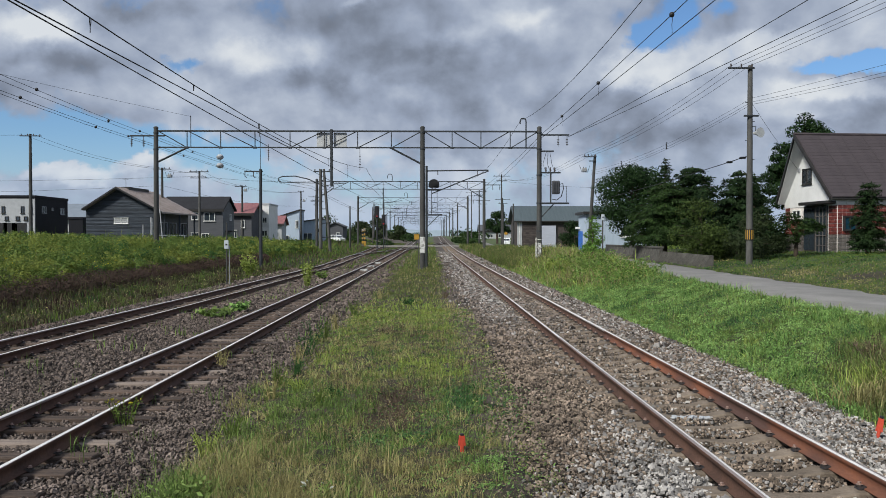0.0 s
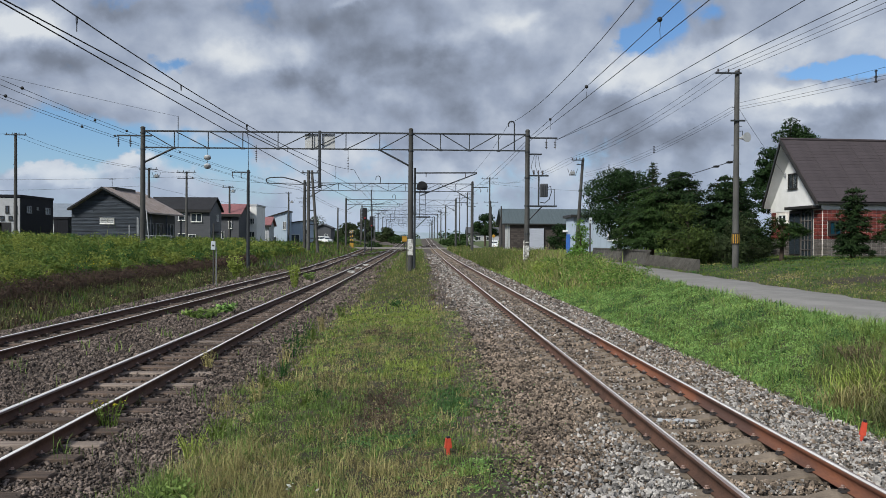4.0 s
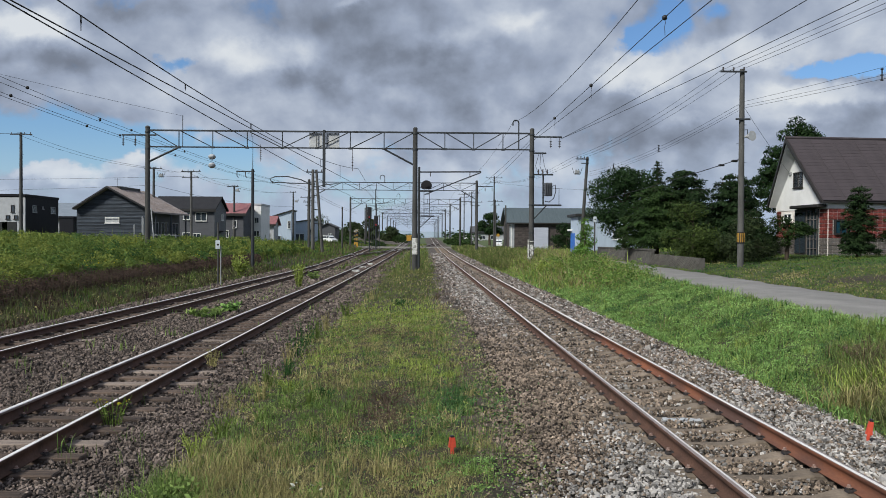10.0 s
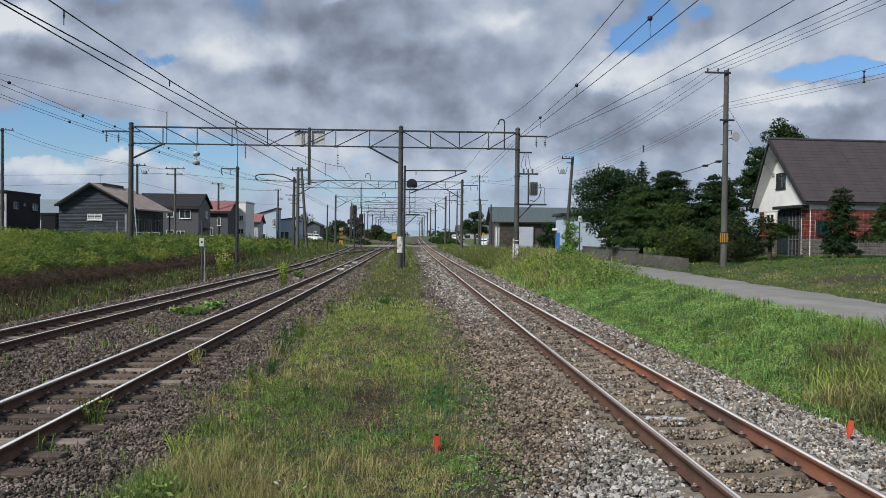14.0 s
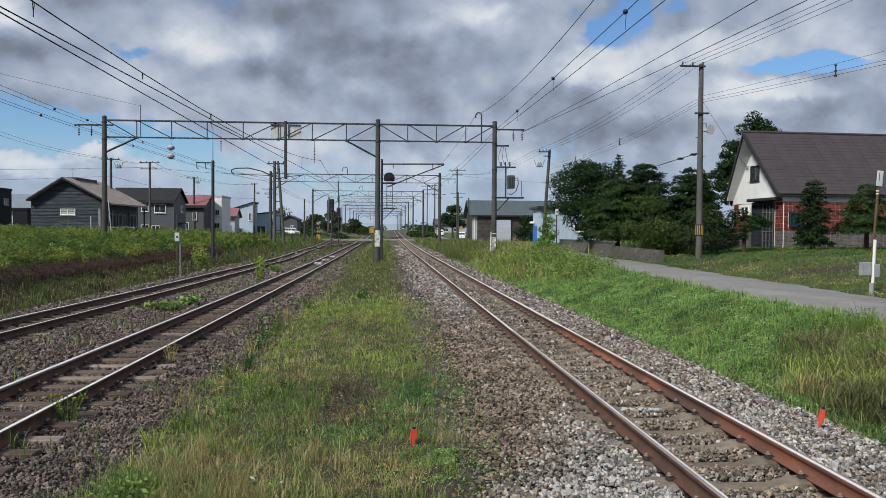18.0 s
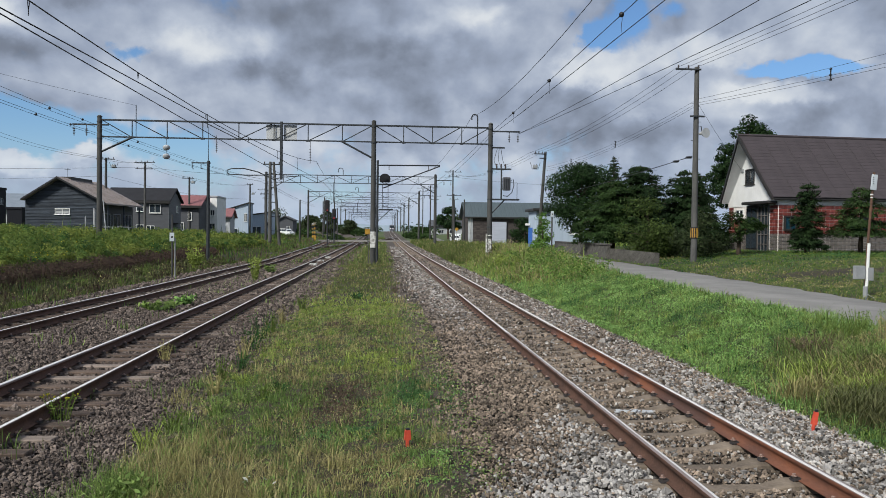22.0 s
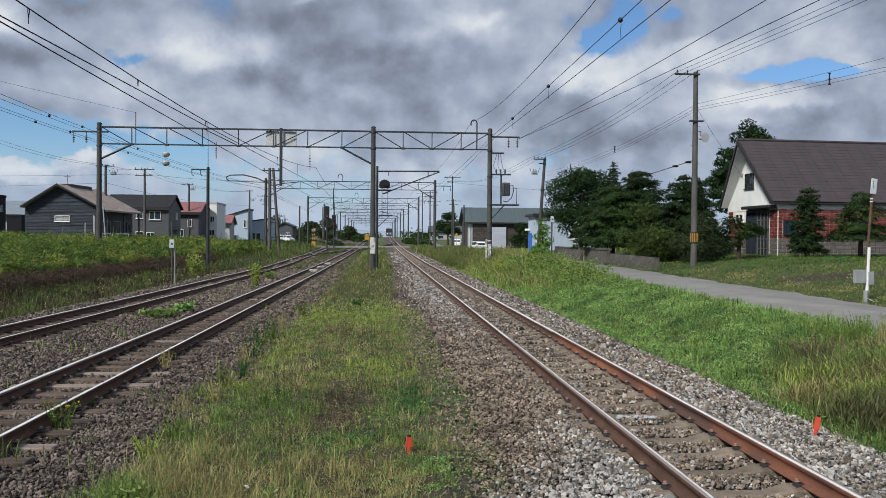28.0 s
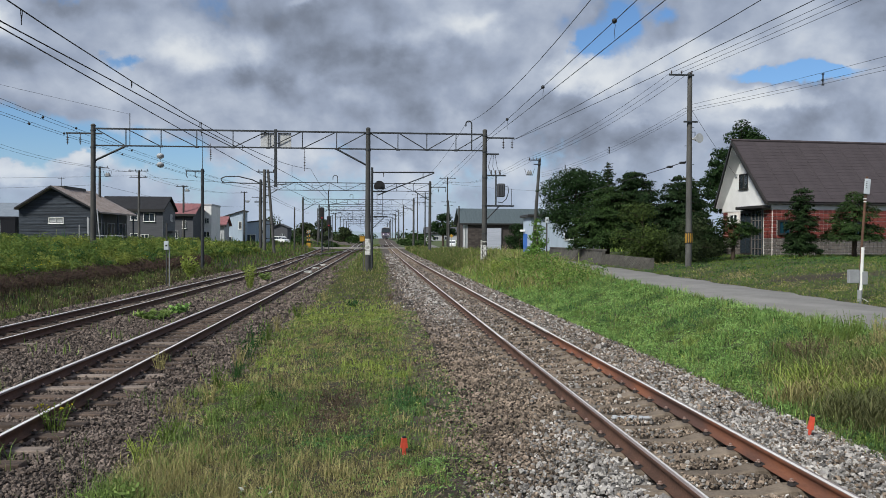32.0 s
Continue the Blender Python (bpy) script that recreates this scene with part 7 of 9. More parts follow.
def reeds_(rng, x, y, z, h, material):
    """Long blades that rise and arch over, of four lengths each."""
    n = len(x)
    a = rng.uniform(0, 2 * math.pi, n)
    w = rng.uniform(0.004, 0.008, n)
    reach = h * rng.uniform(0.35, 1.1, n)
    P = np.empty((n, 9, 3))
    for k, (t, up, wide) in enumerate(((0, 0, 1.0), (0.18, 0.5, 0.95), (0.45, 0.85, 0.8), (0.75, 0.97, 0.5))):
        bx, by = x + np.cos(a) * reach * t, y + np.sin(a) * reach * t
        for q, sgn in enumerate((-1, 1)):
            P[:, 2 * k + q] = np.stack([bx - np.sin(a) * w * wide * sgn, by + np.cos(a) * w * wide * sgn, z + h * up], -1)
    P[:, 8] = np.stack([x + np.cos(a) * reach, y + np.sin(a) * reach, z + h * rng.uniform(0.72, 0.92, n)], -1)
    o = 9 * np.arange(n)[:, None]
    F = np.concatenate([o + q for k in range(3) for q in ((2 * k, 2 * k + 1, 2 * k + 3), (2 * k, 2 * k + 3, 2 * k + 2))] + [o + (6, 7, 8)])
    return tagged(new("reeds", big_mesh("reeds", P.reshape(-1, 3), F, material)), "arching pale reeds at the near end of the verge", "grass", kind="stuff")


def leaves(rng, c, size, normal_up=0.3, along=None, slim=0.42, face=None, loose=0.45):
    """Leaf quads (rhombs) round the centres c: verts and faces. along: the way that sprays point; face: the way that the blades look, more or less."""
    n = len(c)
    d = rng.normal(0, 1, (n, 3))
    if face is not None:
        q = face / (np.linalg.norm(face, axis=-1, keepdims=True) + 1e-6) + rng.normal(0, loose, (n, 3))
        q /= np.linalg.norm(q, axis=1, keepdims=True)
        d = d if along is None else d * 0.45 + along
        d -= q * (d * q).sum(1, keepdims=True)
        d /= np.linalg.norm(d, axis=1, keepdims=True) + 1e-6
        u = np.cross(q, d)
    else:
        d[:, 2] *= 0.6
        if along is not None:
            d = d * 0.45 + along
        d /= np.linalg.norm(d, axis=1, keepdims=True)
        u = np.cross(d, rng.normal(0, 1, (n, 3)) * (1 if along is None else 0.5) + (0, 0, normal_up))
        u /= np.linalg.norm(u, axis=1, keepdims=True)
    s = np.broadcast_to(size, (n,))[:, None] * rng.uniform(0.6, 1.25, (n, 1))
    P = np.stack([c - d * s, c + u * s * slim, c + d * s, c - u * s * slim], 1)
    F = np.arange(4 * n).reshape(n, 4)
    return P.reshape(-1, 3), F


def leafy(name, P, F, material, label, category="weeds"):
    return tagged(new(name, big_mesh(name, P, F, material)), label, category, kind="stuff")


def mounds(x, y):
    """Uneven height of the tall weeds: humps at two sizes."""
    return 0.20 + 0.9 * patches(x, y, 3.6, 73) + 0.55 * patches(x, y, 1.3, 74)


def sow():
    rng = np.random.RandomState(21)
    U = lambda n: rng.uniform(size=n)
    # the strip between the tracks: kinds of grass in soft zones (x, y, half widths, amount), mottled at two scales
    x, y, s = spread(rng, -2.95, 1.3, ((-8, 5.8, 420, 0.018), (5.8, 8.5, 4400, 0.0048), (8.5, 13, 2700, 0.0062), (13, 24, 1150, 0.0095), (24, 56, 210, 0.019), (56, 110, 45, 0.045), (110, 190, 14, 0.08)))
    edge = rng.normal(0, 0.16, len(x))
    right = 0.55 + 0.40 * patches(x * 0, y, 4.0, 5) - 0.25 * (y < 8) - 0.15 * (y > 14)
    keep = (x + edge > -2.6 + 0.25 * np.sin(y * 0.9)) & (x - edge < right)
    keep &= U(len(x)) < (0.55 + 0.5 * patches(x, y, 1.6, 9)) * np.where(y < 24, 0.18 + 1.15 * patches(x, y, 0.22 + 0.006 * y.clip(0, 30).mean(), 10) ** 1.2, 1.0)
    x, y, s = x[keep], y[keep], s[keep]
    z = land_z(x, y) - 0.01
    zone = lambda rows: sum(k * np.exp(-((x - cx) / rx) ** 2 - ((y - cy) / ry) ** 2) for cx, cy, rx, ry, k in rows)
    mottle = lambda seed: 0.30 * (patches(x, y, 1.5, seed) - 0.5) + 0.26 * (patches(x, y, 0.4, seed + 100) - 0.5) + 0.30 * (U(len(x)) - 0.5)
    score = np.stack([
        0.24 + mottle(31) + zone(((-1.6, 10.5, 0.9, 1.6, 0.25), (0.55, 7.4, 0.3, 0.45, 0.6), (-2.3, 6.9, 0.5, 0.5, 0.3), (-0.6, 33, 2.5, 8, 0.05))),
        0.20 + mottle(32) + zone(((-1.1, 7.4, 1.3, 0.9, 0.26), (0.0, 7.2, 0.7, 0.6, 0.26), (-1.4, 13, 0.6, 1.2, 0.22), (-0.8, 15.5, 1.0, 1.6, 0.2), (-0.3, 45, 3, 14, 0.3), (0.4, 32, 0.8, 6, 0.25))),
        -0.02 + mottle(33) + zone(((-0.1, 13.3, 0.9, 1.5, 0.6), (-1.9, 15.2, 0.6, 1.5, 0.6), (-0.8, 24, 1.5, 4.0, 0.85), (0.3, 17, 0.5, 2.5, 0.2), (-1.2, 9.6, 0.5, 0.5, 0.2))),
        -0.10 + mottle(34) + zone(((-1.2, 7.0, 1.2, 0.7, 0.18),)),
        -0.45 + mottle(35) + zone(((0.42, 10.6, 0.5, 1.25, 1.0), (-0.35, 8.8, 0.55, 0.42, 0.65), (0.45, 7.4, 0.3, 0.4, 0.4), (-0.5, 26.5, 0.4, 1.0, 0.7))),
        -0.08 + mottle(36) + zone(((-0.45, 10.6, 0.55, 1.3, 0.75), (-0.9, 19, 0.6, 1.7, 0.5), (-1.3, 12.6, 0.5, 0.9, 0.28), (0.6, 13.5, 0.25, 3.5, 0.4), (-0.6, 48, 3, 14, 0.3), (-0.6, 36, 2.5, 5, 0.15)))])
    kinds = np.argmax(score, 0)
    kinds = np.where(y < 5.8, np.where(kinds > 2, 0, kinds), kinds)
    kinds = np.where((y > 29) & (kinds != 4) & (U(len(x)) < 0.72), np.where(U(len(x)) < 0.55, 6, 7), kinds)
    near = np.clip((9.0 - y) / 2.0, 0, 1) * np.clip((-0.2 - x) / 0.8, 0, 1)
    tall = 0.028 + 0.045 * patches(x, y, 0.9, 40) ** 1.5 + 0.085 * patches(x, y, 0.3, 41) ** 2 + 0.055 * near
    tall = np.where((x < -1.75) & (y < 9.5), tall + 0.05, tall)
    tall = np.where(y > 50, tall * 2.0, tall)
    tall = np.where(kinds == 4, 0.075, tall) * rng.lognormal(0, 0.3, len(x))
    for k, m, lab in ((0, "grass_green", "low green grass between the tracks"), (1, "grass_olive", "dry olive grass between the tracks"), (2, "grass_lime", "yellow-green grass patches between the tracks"),
                      (3, "grass_straw", "pale dry grass stalks between the tracks"), (4, "clover", "deep green weeds by the marker stake"), (5, "dead_leaf", "dead brown weeds between the tracks"),
                      (6, "far_olive", "dull olive grass between the tracks"), (7, "field_green", "green weeds between the tracks")):
        i = kinds == k
        blades(rng, x[i], y[i], z[i], tall[i] * (1.25 if k == 3 else 1), s[i] * (1.7 if k == 4 else 1), M[m], "grass", lab, lean=0.7)
    # broad leaves of low weeds in the strip
    n = 5200
    x, y = rng.uniform(-2.3, 0.8, n), 4.2 + 22 * U(n) ** 1.7
    keep = patches(x, y, 0.9, 51) > 0.62
    keep |= (((x - 0.42) / 0.5) ** 2 + ((y - 10.6) / 1.3) ** 2 < 0.9) & (U(n) < 0.8)
    x, y = x[keep], y[keep]
    c = np.stack([x, y, np.interp(x, PX, PZ) + rng.uniform(0.01, 0.09, len(x))], -1)
    leafy("weeds", *leaves(rng, c, 0.011 + 0.0011 * y, face=np.array((0, 0, 1.0)), loose=0.5), M["clover"], "broad-leaved low weeds between the tracks")
    for k, cx, cy, rx, ry, mk, lab in ((5200, 0.42, 10.6, 0.42, 0.95, "clover", "deep green clover by the marker stake"), (2400, -0.35, 8.8, 0.42, 0.3, "clover", "deep green clover in the grass strip"),
                                       (2200, 0.5, 7.35, 0.24, 0.32, "grass_lush", "fresh green weeds at the ballast edge"), (2600, -0.45, 10.6, 0.42, 0.95, "dead_leaf", "dead brown leaves in the grass strip"),
                                       (1400, -0.9, 19.0, 0.5, 1.3, "dead_leaf", "dead brown leaves in the grass strip")):
        x, y = rng.normal(cx, rx, k), rng.normal(cy, ry, k)
        i = patches(x, y, 0.35, 55) > 0.25
        c = np.stack([x, y, land_z(x, y) + 0.09 * U(k) * patches(x, y, 0.5, 56)], -1)[i]
        leafy("weeds", *leaves(rng, c, 0.010 + 0.0009 * cy, face=np.array((0, -0.2, 1.0)), loose=0.5), M[mk], lab)
    n = 66000
    x, y = rng.uniform(-2.5, 1.15, n), 4.2 + 20 * U(n) ** 1.8
    c = np.stack([x, y, land_z(x, y) + rng.uniform(0.0, 0.06, n)], -1)
    g, r = patches(x, y, 0.7, 53), U(n)
    for m, i, lab in (("grass_olive", (g < 0.4) & (r < 0.6), "tiny olive leaves in the grass strip"), ("grass_green", g > 0.62, "tiny green leaves in the grass strip"),
                      ("grass_straw", (g > 0.4) & (g < 0.5) & (r < 0.35), "dry bits in the grass strip"), ("grass_lime", (g > 0.4) & (g < 0.52) & (r > 0.35), "small yellow-green leaves in the grass strip"), ("dead_leaf", (g > 0.52) & (g < 0.58), "dead brown bits in the grass strip")):
        leafy("weeds", *leaves(rng, c[i], 0.006 + 0.0009 * c[i][:, 1], face=np.array((0, 0, 1.0)), loose=0.5), M[m], lab)
    # the right verge
    x, y, s = spread(rng, 4.95, 9.25, ((-8, 6, 60, 0.03), (6, 11, 1500, 0.0075), (11, 18, 950, 0.0095), (18, 32, 420, 0.015), (32, 62, 170, 0.03)))
    edge = rng.normal(0, 0.1, len(x))
    keep = (x + edge > 5.15) & (x - np.abs(edge) < 9.1) & (U(len(x)) < 0.22 + 1.1 * patches(x, y, 0.35, 60) ** 1.2) & ((x < 0.66 * y + 0.8) | (y < 6))
    x, y, s = x[keep], y[keep], s[keep]
    z = land_z(x, y) - 0.01
    p, r = patches(x, y, 2.0, 61), U(len(x))
    clump = patches(x, y, 0.55, 64)
    tall = (0.03 + 0.045 * p + 0.10 * clump ** 1.6) * rng.lognormal(0, 0.25, len(x))
    reeds = (x > 5.6) & (y < 12.6 + 0.8 * np.sin(x * 2)) & (patches(x, y, 1.2, 62) + 0.3 * (x > 6.0) > 0.45)
    far = np.clip((y - 33) / 6, 0, 1) * patches(x, y, 3.0, 63)
    tall = np.where(reeds, tall + 0.27 * np.clip((x - 5.2) / 1.2, 0, 1), tall) + 0.55 * far * np.clip((x - 5.2) / 1.5, 0, 1)
    tall = tall + 0.16 * np.clip((x - 7.9) / 0.9, 0, 1) * patches(x, y, 0.8, 69) ** 2 + 0.10 * patches(x, y, 1.6, 70) ** 3
    beyond = np.clip((y - 28) / 6, 0, 1) * np.clip((x - 5.2) / 1.2, 0.3, 1)
    tall = tall + beyond * (0.12 + 0.25 * patches(x, y, 1.4, 65)) * rng.lognormal(0, 0.25, len(x))
    # dark clover kept to low spots also paints the shade between clumps
    kinds = np.where(r < 0.015 + 0.08 * reeds, 3, np.where(r < 0.12 + 0.42 * reeds + 0.35 * (far > 0.3), 2, np.where((clump < 0.2) & (r < 0.6), 5, np.where(p + 0.3 * (r - 0.5) > 0.40, 4, 0))))
    mix = patches(x, y, 2.6, 67)
    r2 = U(len(x))
    # most near reeds take the dull tone with shade painted in
    kinds = np.where(((kinds == 2) | (kinds == 4)) & reeds & (r2 < 0.78), 6, kinds)
    kinds = np.where((r2 < beyond * 0.9) & (r < 0.92), np.where(r < 0.16, 3, np.where(mix + 0.4 * (r - 0.5) > 0.45, 2, np.where(r < 0.62, 1, 0))), kinds)
    for k, m, lab in ((1, "grass_olive", "dry olive grass on the verge"), (5, "weed_dark", "dark green clover in the verge"), (0, "grass_green", "green grass on the verge"), (2, "grass_lime", "yellow-green grass on the verge"), (3, "grass_straw", "pale dry blades on the verge"), (4, "grass_lush", "lush bright green grass on the verge"), (6, "reed_dull", "dull olive reeds on the verge")):
        i = kinds == k
        blades(rng, x[i], y[i], z[i], tall[i] * (1.15 if k == 3 else 1), s[i] * (1.6 if k == 5 else 1), M[m], "grass", lab, lean=1.0 if k in (2, 3) else 0.65)
    # arching reed tussocks at the near end of the verge
    for cx, cy, rr, k, mk in ((5.75, 9.3, 0.35, 420, "far_olive"), (6.2, 9.9, 0.4, 480, "grass_lime"), (5.6, 10.2, 0.3, 300, "grass_olive"), (6.5, 9.1, 0.4, 420, "far_olive"), (6.0, 8.6, 0.3, 300, "reed_dull"), (6.9, 10.4, 0.45, 420, "grass_olive"),
                              (6.3, 11.0, 0.4, 360, "grass_lime"), (7.3, 11.3, 0.5, 420, "grass_green"), (5.9, 9.8, 0.4, 70, "grass_straw"), (6.4, 10.4, 0.5, 60, "grass_straw"), (5.9, 9.0, 0.35, 420, "reed_dull")):
        x, y = rng.normal(cx, rr * 0.6, k), rng.normal(cy, rr * 0.6, k)
        reeds_(rng, x, y, land_z(x, y) - 0.02, rng.uniform(0.18, 0.44, k), M[mk])
    n = 110000
    x, y = rng.uniform(5.15, 9.0, n), 6.5 + 27 * U(n) ** 1.5
    hollow = patches(x, y, 0.5, 66)
    i = (hollow > 0.22) & (x < 0.66 * y + 0.8) & ((x < 5.7) | (y > 11.5) | (U(n) < 0.3))
    x, y, hollow = x[i], y[i], hollow[i]
    c = np.stack([x, y, land_z(x, y) + 0.01 + (0.03 + 0.13 * hollow) * U(len(x)) ** 0.6], -1)
    # leaf tone darkens in hollows and brightens on humps, as painted shading
    t = patches(x, y, 2.2, 61) + 0.35 * (U(len(x)) - 0.5) + 0.25 * (hollow - 0.5)
    for mk, i, lab in (("clover", t < 0.22, "deep green small leaves in the verge"), ("grass_green", (t >= 0.22) & (t < 0.45), "green small leaves in the verge"), ("grass_lush", t >= 0.45, "bright green small leaves in the verge")):
        leafy("weeds", *leaves(rng, c[i], 0.010 + 0.0009 * c[i][:, 1], face=np.array((0, -0.25, 1.0)), loose=0.55), M[mk], lab)
    n = 17000
    x, y = rng.uniform(5.7, 9.0, n), rng.uniform(27, 47, n)
    hump = patches(x, y, 1.9, 68) * np.clip((x - 5.6) / 1.2, 0, 1) * np.clip((y - 27) / 5, 0, 1)
    i = hump > 0.4
    x, y, hump = x[i], y[i], hump[i]
    c = np.stack([x, y, land_z(x, y) + 0.95 * hump * (1 - 0.6 * U(len(x)) ** 2)], -1)
    g = U(len(x)) < 0.6
    leafy("weed_leaves", *leaves(rng, c[g], 0.055, 0.6), M["grass_green"], "leafy bushy weeds on the verge")
    leafy("weed_leaves", *leaves(rng, c[~g], 0.055, 0.6), M["leaf_light"], "light leafy weeds on the verge")
    # tall meadow beside the right track further on, and the rough ground before the village
    x, y, s = spread(rng, 5.3, 9.0, ((54, 70, 120, 0.028), (70, 100, 70, 0.04), (100, 150, 24, 0.09)))
    keep = x < 8.9
    x, y, s = x[keep], y[keep], s[keep]
    r = U(len(x))
    for k, (m, lab) in enumerate((("far_olive", "tall olive grass beside the line"), ("field_green", "tall green grass beside the line"), ("grass_olive", "tall dry grass beside the line"))):
        i = np.digitize(r, (0.42, 0.86)) == k
        blades(rng, x[i], y[i], land_z(x[i], y[i]), rng.uniform(0.4, 0.95, i.sum()), s[i], M[m], "grass", lab)
    # the field on the left
    x, y, s = spread(rng, -62, -10.4, ((13, 30, 100, 0.014), (30, 52, 48, 0.018), (52, 84, 18, 0.032), (84, 125, 7, 0.07)))
    keep = (x > -0.60 * y - 3) & (x < -10.6 - 0.04 * np.clip(y - 55, 0, 150))
    keep &= (np.interp(y, (18, 30, 45, 75), (-12.6, -12.8, -13.0, -13.1)) - x < 1.5) | (U(len(x)) < 0.35)
    x, y, s = x[keep], y[keep], s[keep]
    d = -10.6 - x
    p, q, r = patches(x, y, 5.0, 71), patches(x, y, 1.8, 72), U(len(x))
    bx = np.interp(y, (18, 30, 45, 75), (-12.6, -12.8, -13.0, -13.1))
    e = bx - x + 0.5 * (q - 0.5)
    brown = (e > -0.25) & (e < 0.8) & (y < 66) & (r < 0.92)
    tall = np.where(e < 0, 0.10 + 0.12 * q, np.where(brown, 0.42, 0.42 + 0.4 * np.clip((e - 0.8) / 2, 0, 1))) * rng.lognormal(0, 0.22, len(x)) * mounds(x, y)
    kinds = np.where(brown, 5, np.where(r < 0.02 + 0.09 * (e < 0), 3, np.where((e < 0) & (r < 0.24), 5, np.where((e < 0) & (r < 0.68), 4, np.where((e > 0) & (p + 0.5 * (r - 0.5) > 0.64), 2, np.where(q > 0.55, 4, 0))))))
    z = land_z(x, y) - 0.02
    for k, m, lab in ((0, "field_green", "tall green weeds in the field"), (2, "field_lime", "tall yellow-green goldenrod in the field"), (3, "grass_straw", "dry stalks in the field"),
                      (4, "weed_dark", "tall dark green weeds in the field"), (5, "weed_brown", "belt of dead brown weeds along the field edge")):
        i = kinds == k
        blades(rng, x[i], y[i], z[i], tall[i], s[i], M[m], "tall_weeds", lab, lean=0.3, category="weeds")
    # leafy heads of the tall weeds: tufts of leaves, each a small dome
    n = 2700
    y = 17 + 78 * U(n) ** 1.35
    edge = np.interp(y, (18, 30, 45, 75), (-12.6, -12.8, -13.0, -13.1))
    x = edge - 0.5 - U(n) ** 1.7 * np.clip(0.60 * y - 9, 1.5, 60)
    e = edge - 0.5 - x
    rad = rng.uniform(0.25, 0.7, n) * (0.75 + 0.005 * y) * (0.6 + 0.4 * np.clip(e / 1.5, 0, 1))
    top = land_z(x, y) + 0.42 + (0.30 + 0.26 * np.clip(e / 2.4, 0, 1) ** 0.7) * mounds(x, y)
    m = 64
    d = rng.normal(0, 1, (n, m, 3))
    d[:, :, 2] = np.abs(d[:, :, 2]) * 1.1 - 0.35
    d /= np.linalg.norm(d, axis=2, keepdims=True)
    c = np.stack([x, y, top - 0.8 * rad], -1)[:, None] + d * (rad[:, None] * rng.uniform(0.7, 1.05, (n, m)))[:, :, None] * (1, 1, 0.95)
    # the two darkest leaf tones stand in for shaded hollows among the mounds
    g = 0.5 * patches(x, y, 4.0, 75) + 0.3 * patches(x, y, 1.3, 76) + 0.20 * U(n)
    size = np.repeat(0.02 + 0.0011 * y, m).reshape(n, m)
    for mk, i, lab in (("weed_dark", g < 0.12, "dark green leafy weeds in the field"), ("field_deep", (g >= 0.12) & (g < 0.3), "deep green leafy weeds in the field"),
                       ("field_green", (g >= 0.3) & (g < 0.57), "leafy green weed tops in the field"), ("field_lime", g >= 0.57, "leafy yellow-green weed tops in the field")):
        leafy("weed_leaves", *leaves(rng, c[i].reshape(-1, 3), size[i].ravel(), slim=0.4, face=(d[i] + (0, 0, 0.2)).reshape(-1, 3), loose=0.3), M[mk], lab)
    c, x, y, n = c.reshape(-1, 3), np.repeat(x, m), np.repeat(y, m), n * m
    # low weeds between the belt and the outer track
    k = 15000
    yb = 16 + 44 * U(k) ** 1.4
    xb = np.interp(yb, (18, 30, 45, 75), (-12.6, -12.8, -13.0, -13.1)) + 0.2
    xb = xb + U(k) * np.maximum(-10.75 - xb, 0.1)
    cb = np.stack([xb, yb, land_z(xb, yb) + 0.24 * U(k) * patches(xb, yb, 1.2, 79)], -1)
    t = patches(xb, yb, 1.7, 80) + 0.5 * (U(k) - 0.5)
    for mk, i, lab in (("foot_olive", t < 0.35, "low dull weeds beside the outer track"), ("far_olive", (t >= 0.35) & (t < 0.62), "low green weeds beside the outer track"),
                       ("grass_olive", (t >= 0.62) & (t < 0.74), "dry low weeds beside the outer track"), ("weed_brown", t >= 0.74, "dead low weeds beside the outer track")):
        leafy("weed_leaves", *leaves(rng, cb[i], 0.016 + 0.0012 * cb[i][:, 1], slim=0.32, face=np.array((0, -0.5, 1.0)), loose=0.6), M[mk], lab)
    k = 17000
    yb = 15 + 47 * U(k) ** 1.5
    xb = np.interp(yb, (18, 30, 45, 75), (-12.6, -12.8, -13.0, -13.1)) - 0.3
    xb = xb + U(k) * np.maximum(-10.65 - xb, 0.1)
    t = patches(xb, yb, 1.5, 84) + 0.6 * (U(k) - 0.5)
    hb = (0.10 + 0.22 * patches(xb, yb, 0.9, 85)) * rng.lognormal(0, 0.3, k)
    for mk, i, lab in (("field_green", t < 0.2, "green grass at the foot of the bank"), ("foot_olive", (t >= 0.25) & (t < 0.6), "dull olive grass at the foot of the bank"), ("far_olive", (t >= 0.55) & (t < 0.8), "lighter grass at the foot of the bank"),
                       ("weed_brown", t >= 0.8, "dead stalks at the foot of the bank")):
        blades(rng, xb[i], yb[i], land_z(xb[i], yb[i]) - 0.02, hb[i], 0.008 + 0.0006 * yb[i], M[mk], "grass", lab)
    # dark brown growth in the belt along the foot of the bank
    k = 24000
    yb = 17 + 47 * U(k) ** 1.3
    xb = np.interp(yb, (18, 30, 45, 75), (-12.6, -12.8, -13.0, -13.1)) + 0.35 - 1.1 * U(k)
    cb = np.stack([xb, yb, land_z(xb, yb) + 0.6 * U(k) * (0.7 + 0.5 * patches(xb, yb, 1.5, 78))], -1)
    leafy("dead_weeds", *leaves(rng, cb, 0.020 + 0.0009 * yb, slim=0.35, face=np.array((0.25, -0.7, 0.7)), loose=0.3), M["weed_brown"], "matted dead brown weeds along the field edge")
    i = (U(n) < 0.035) & (patches(x, y, 2.5, 77) > 0.86)
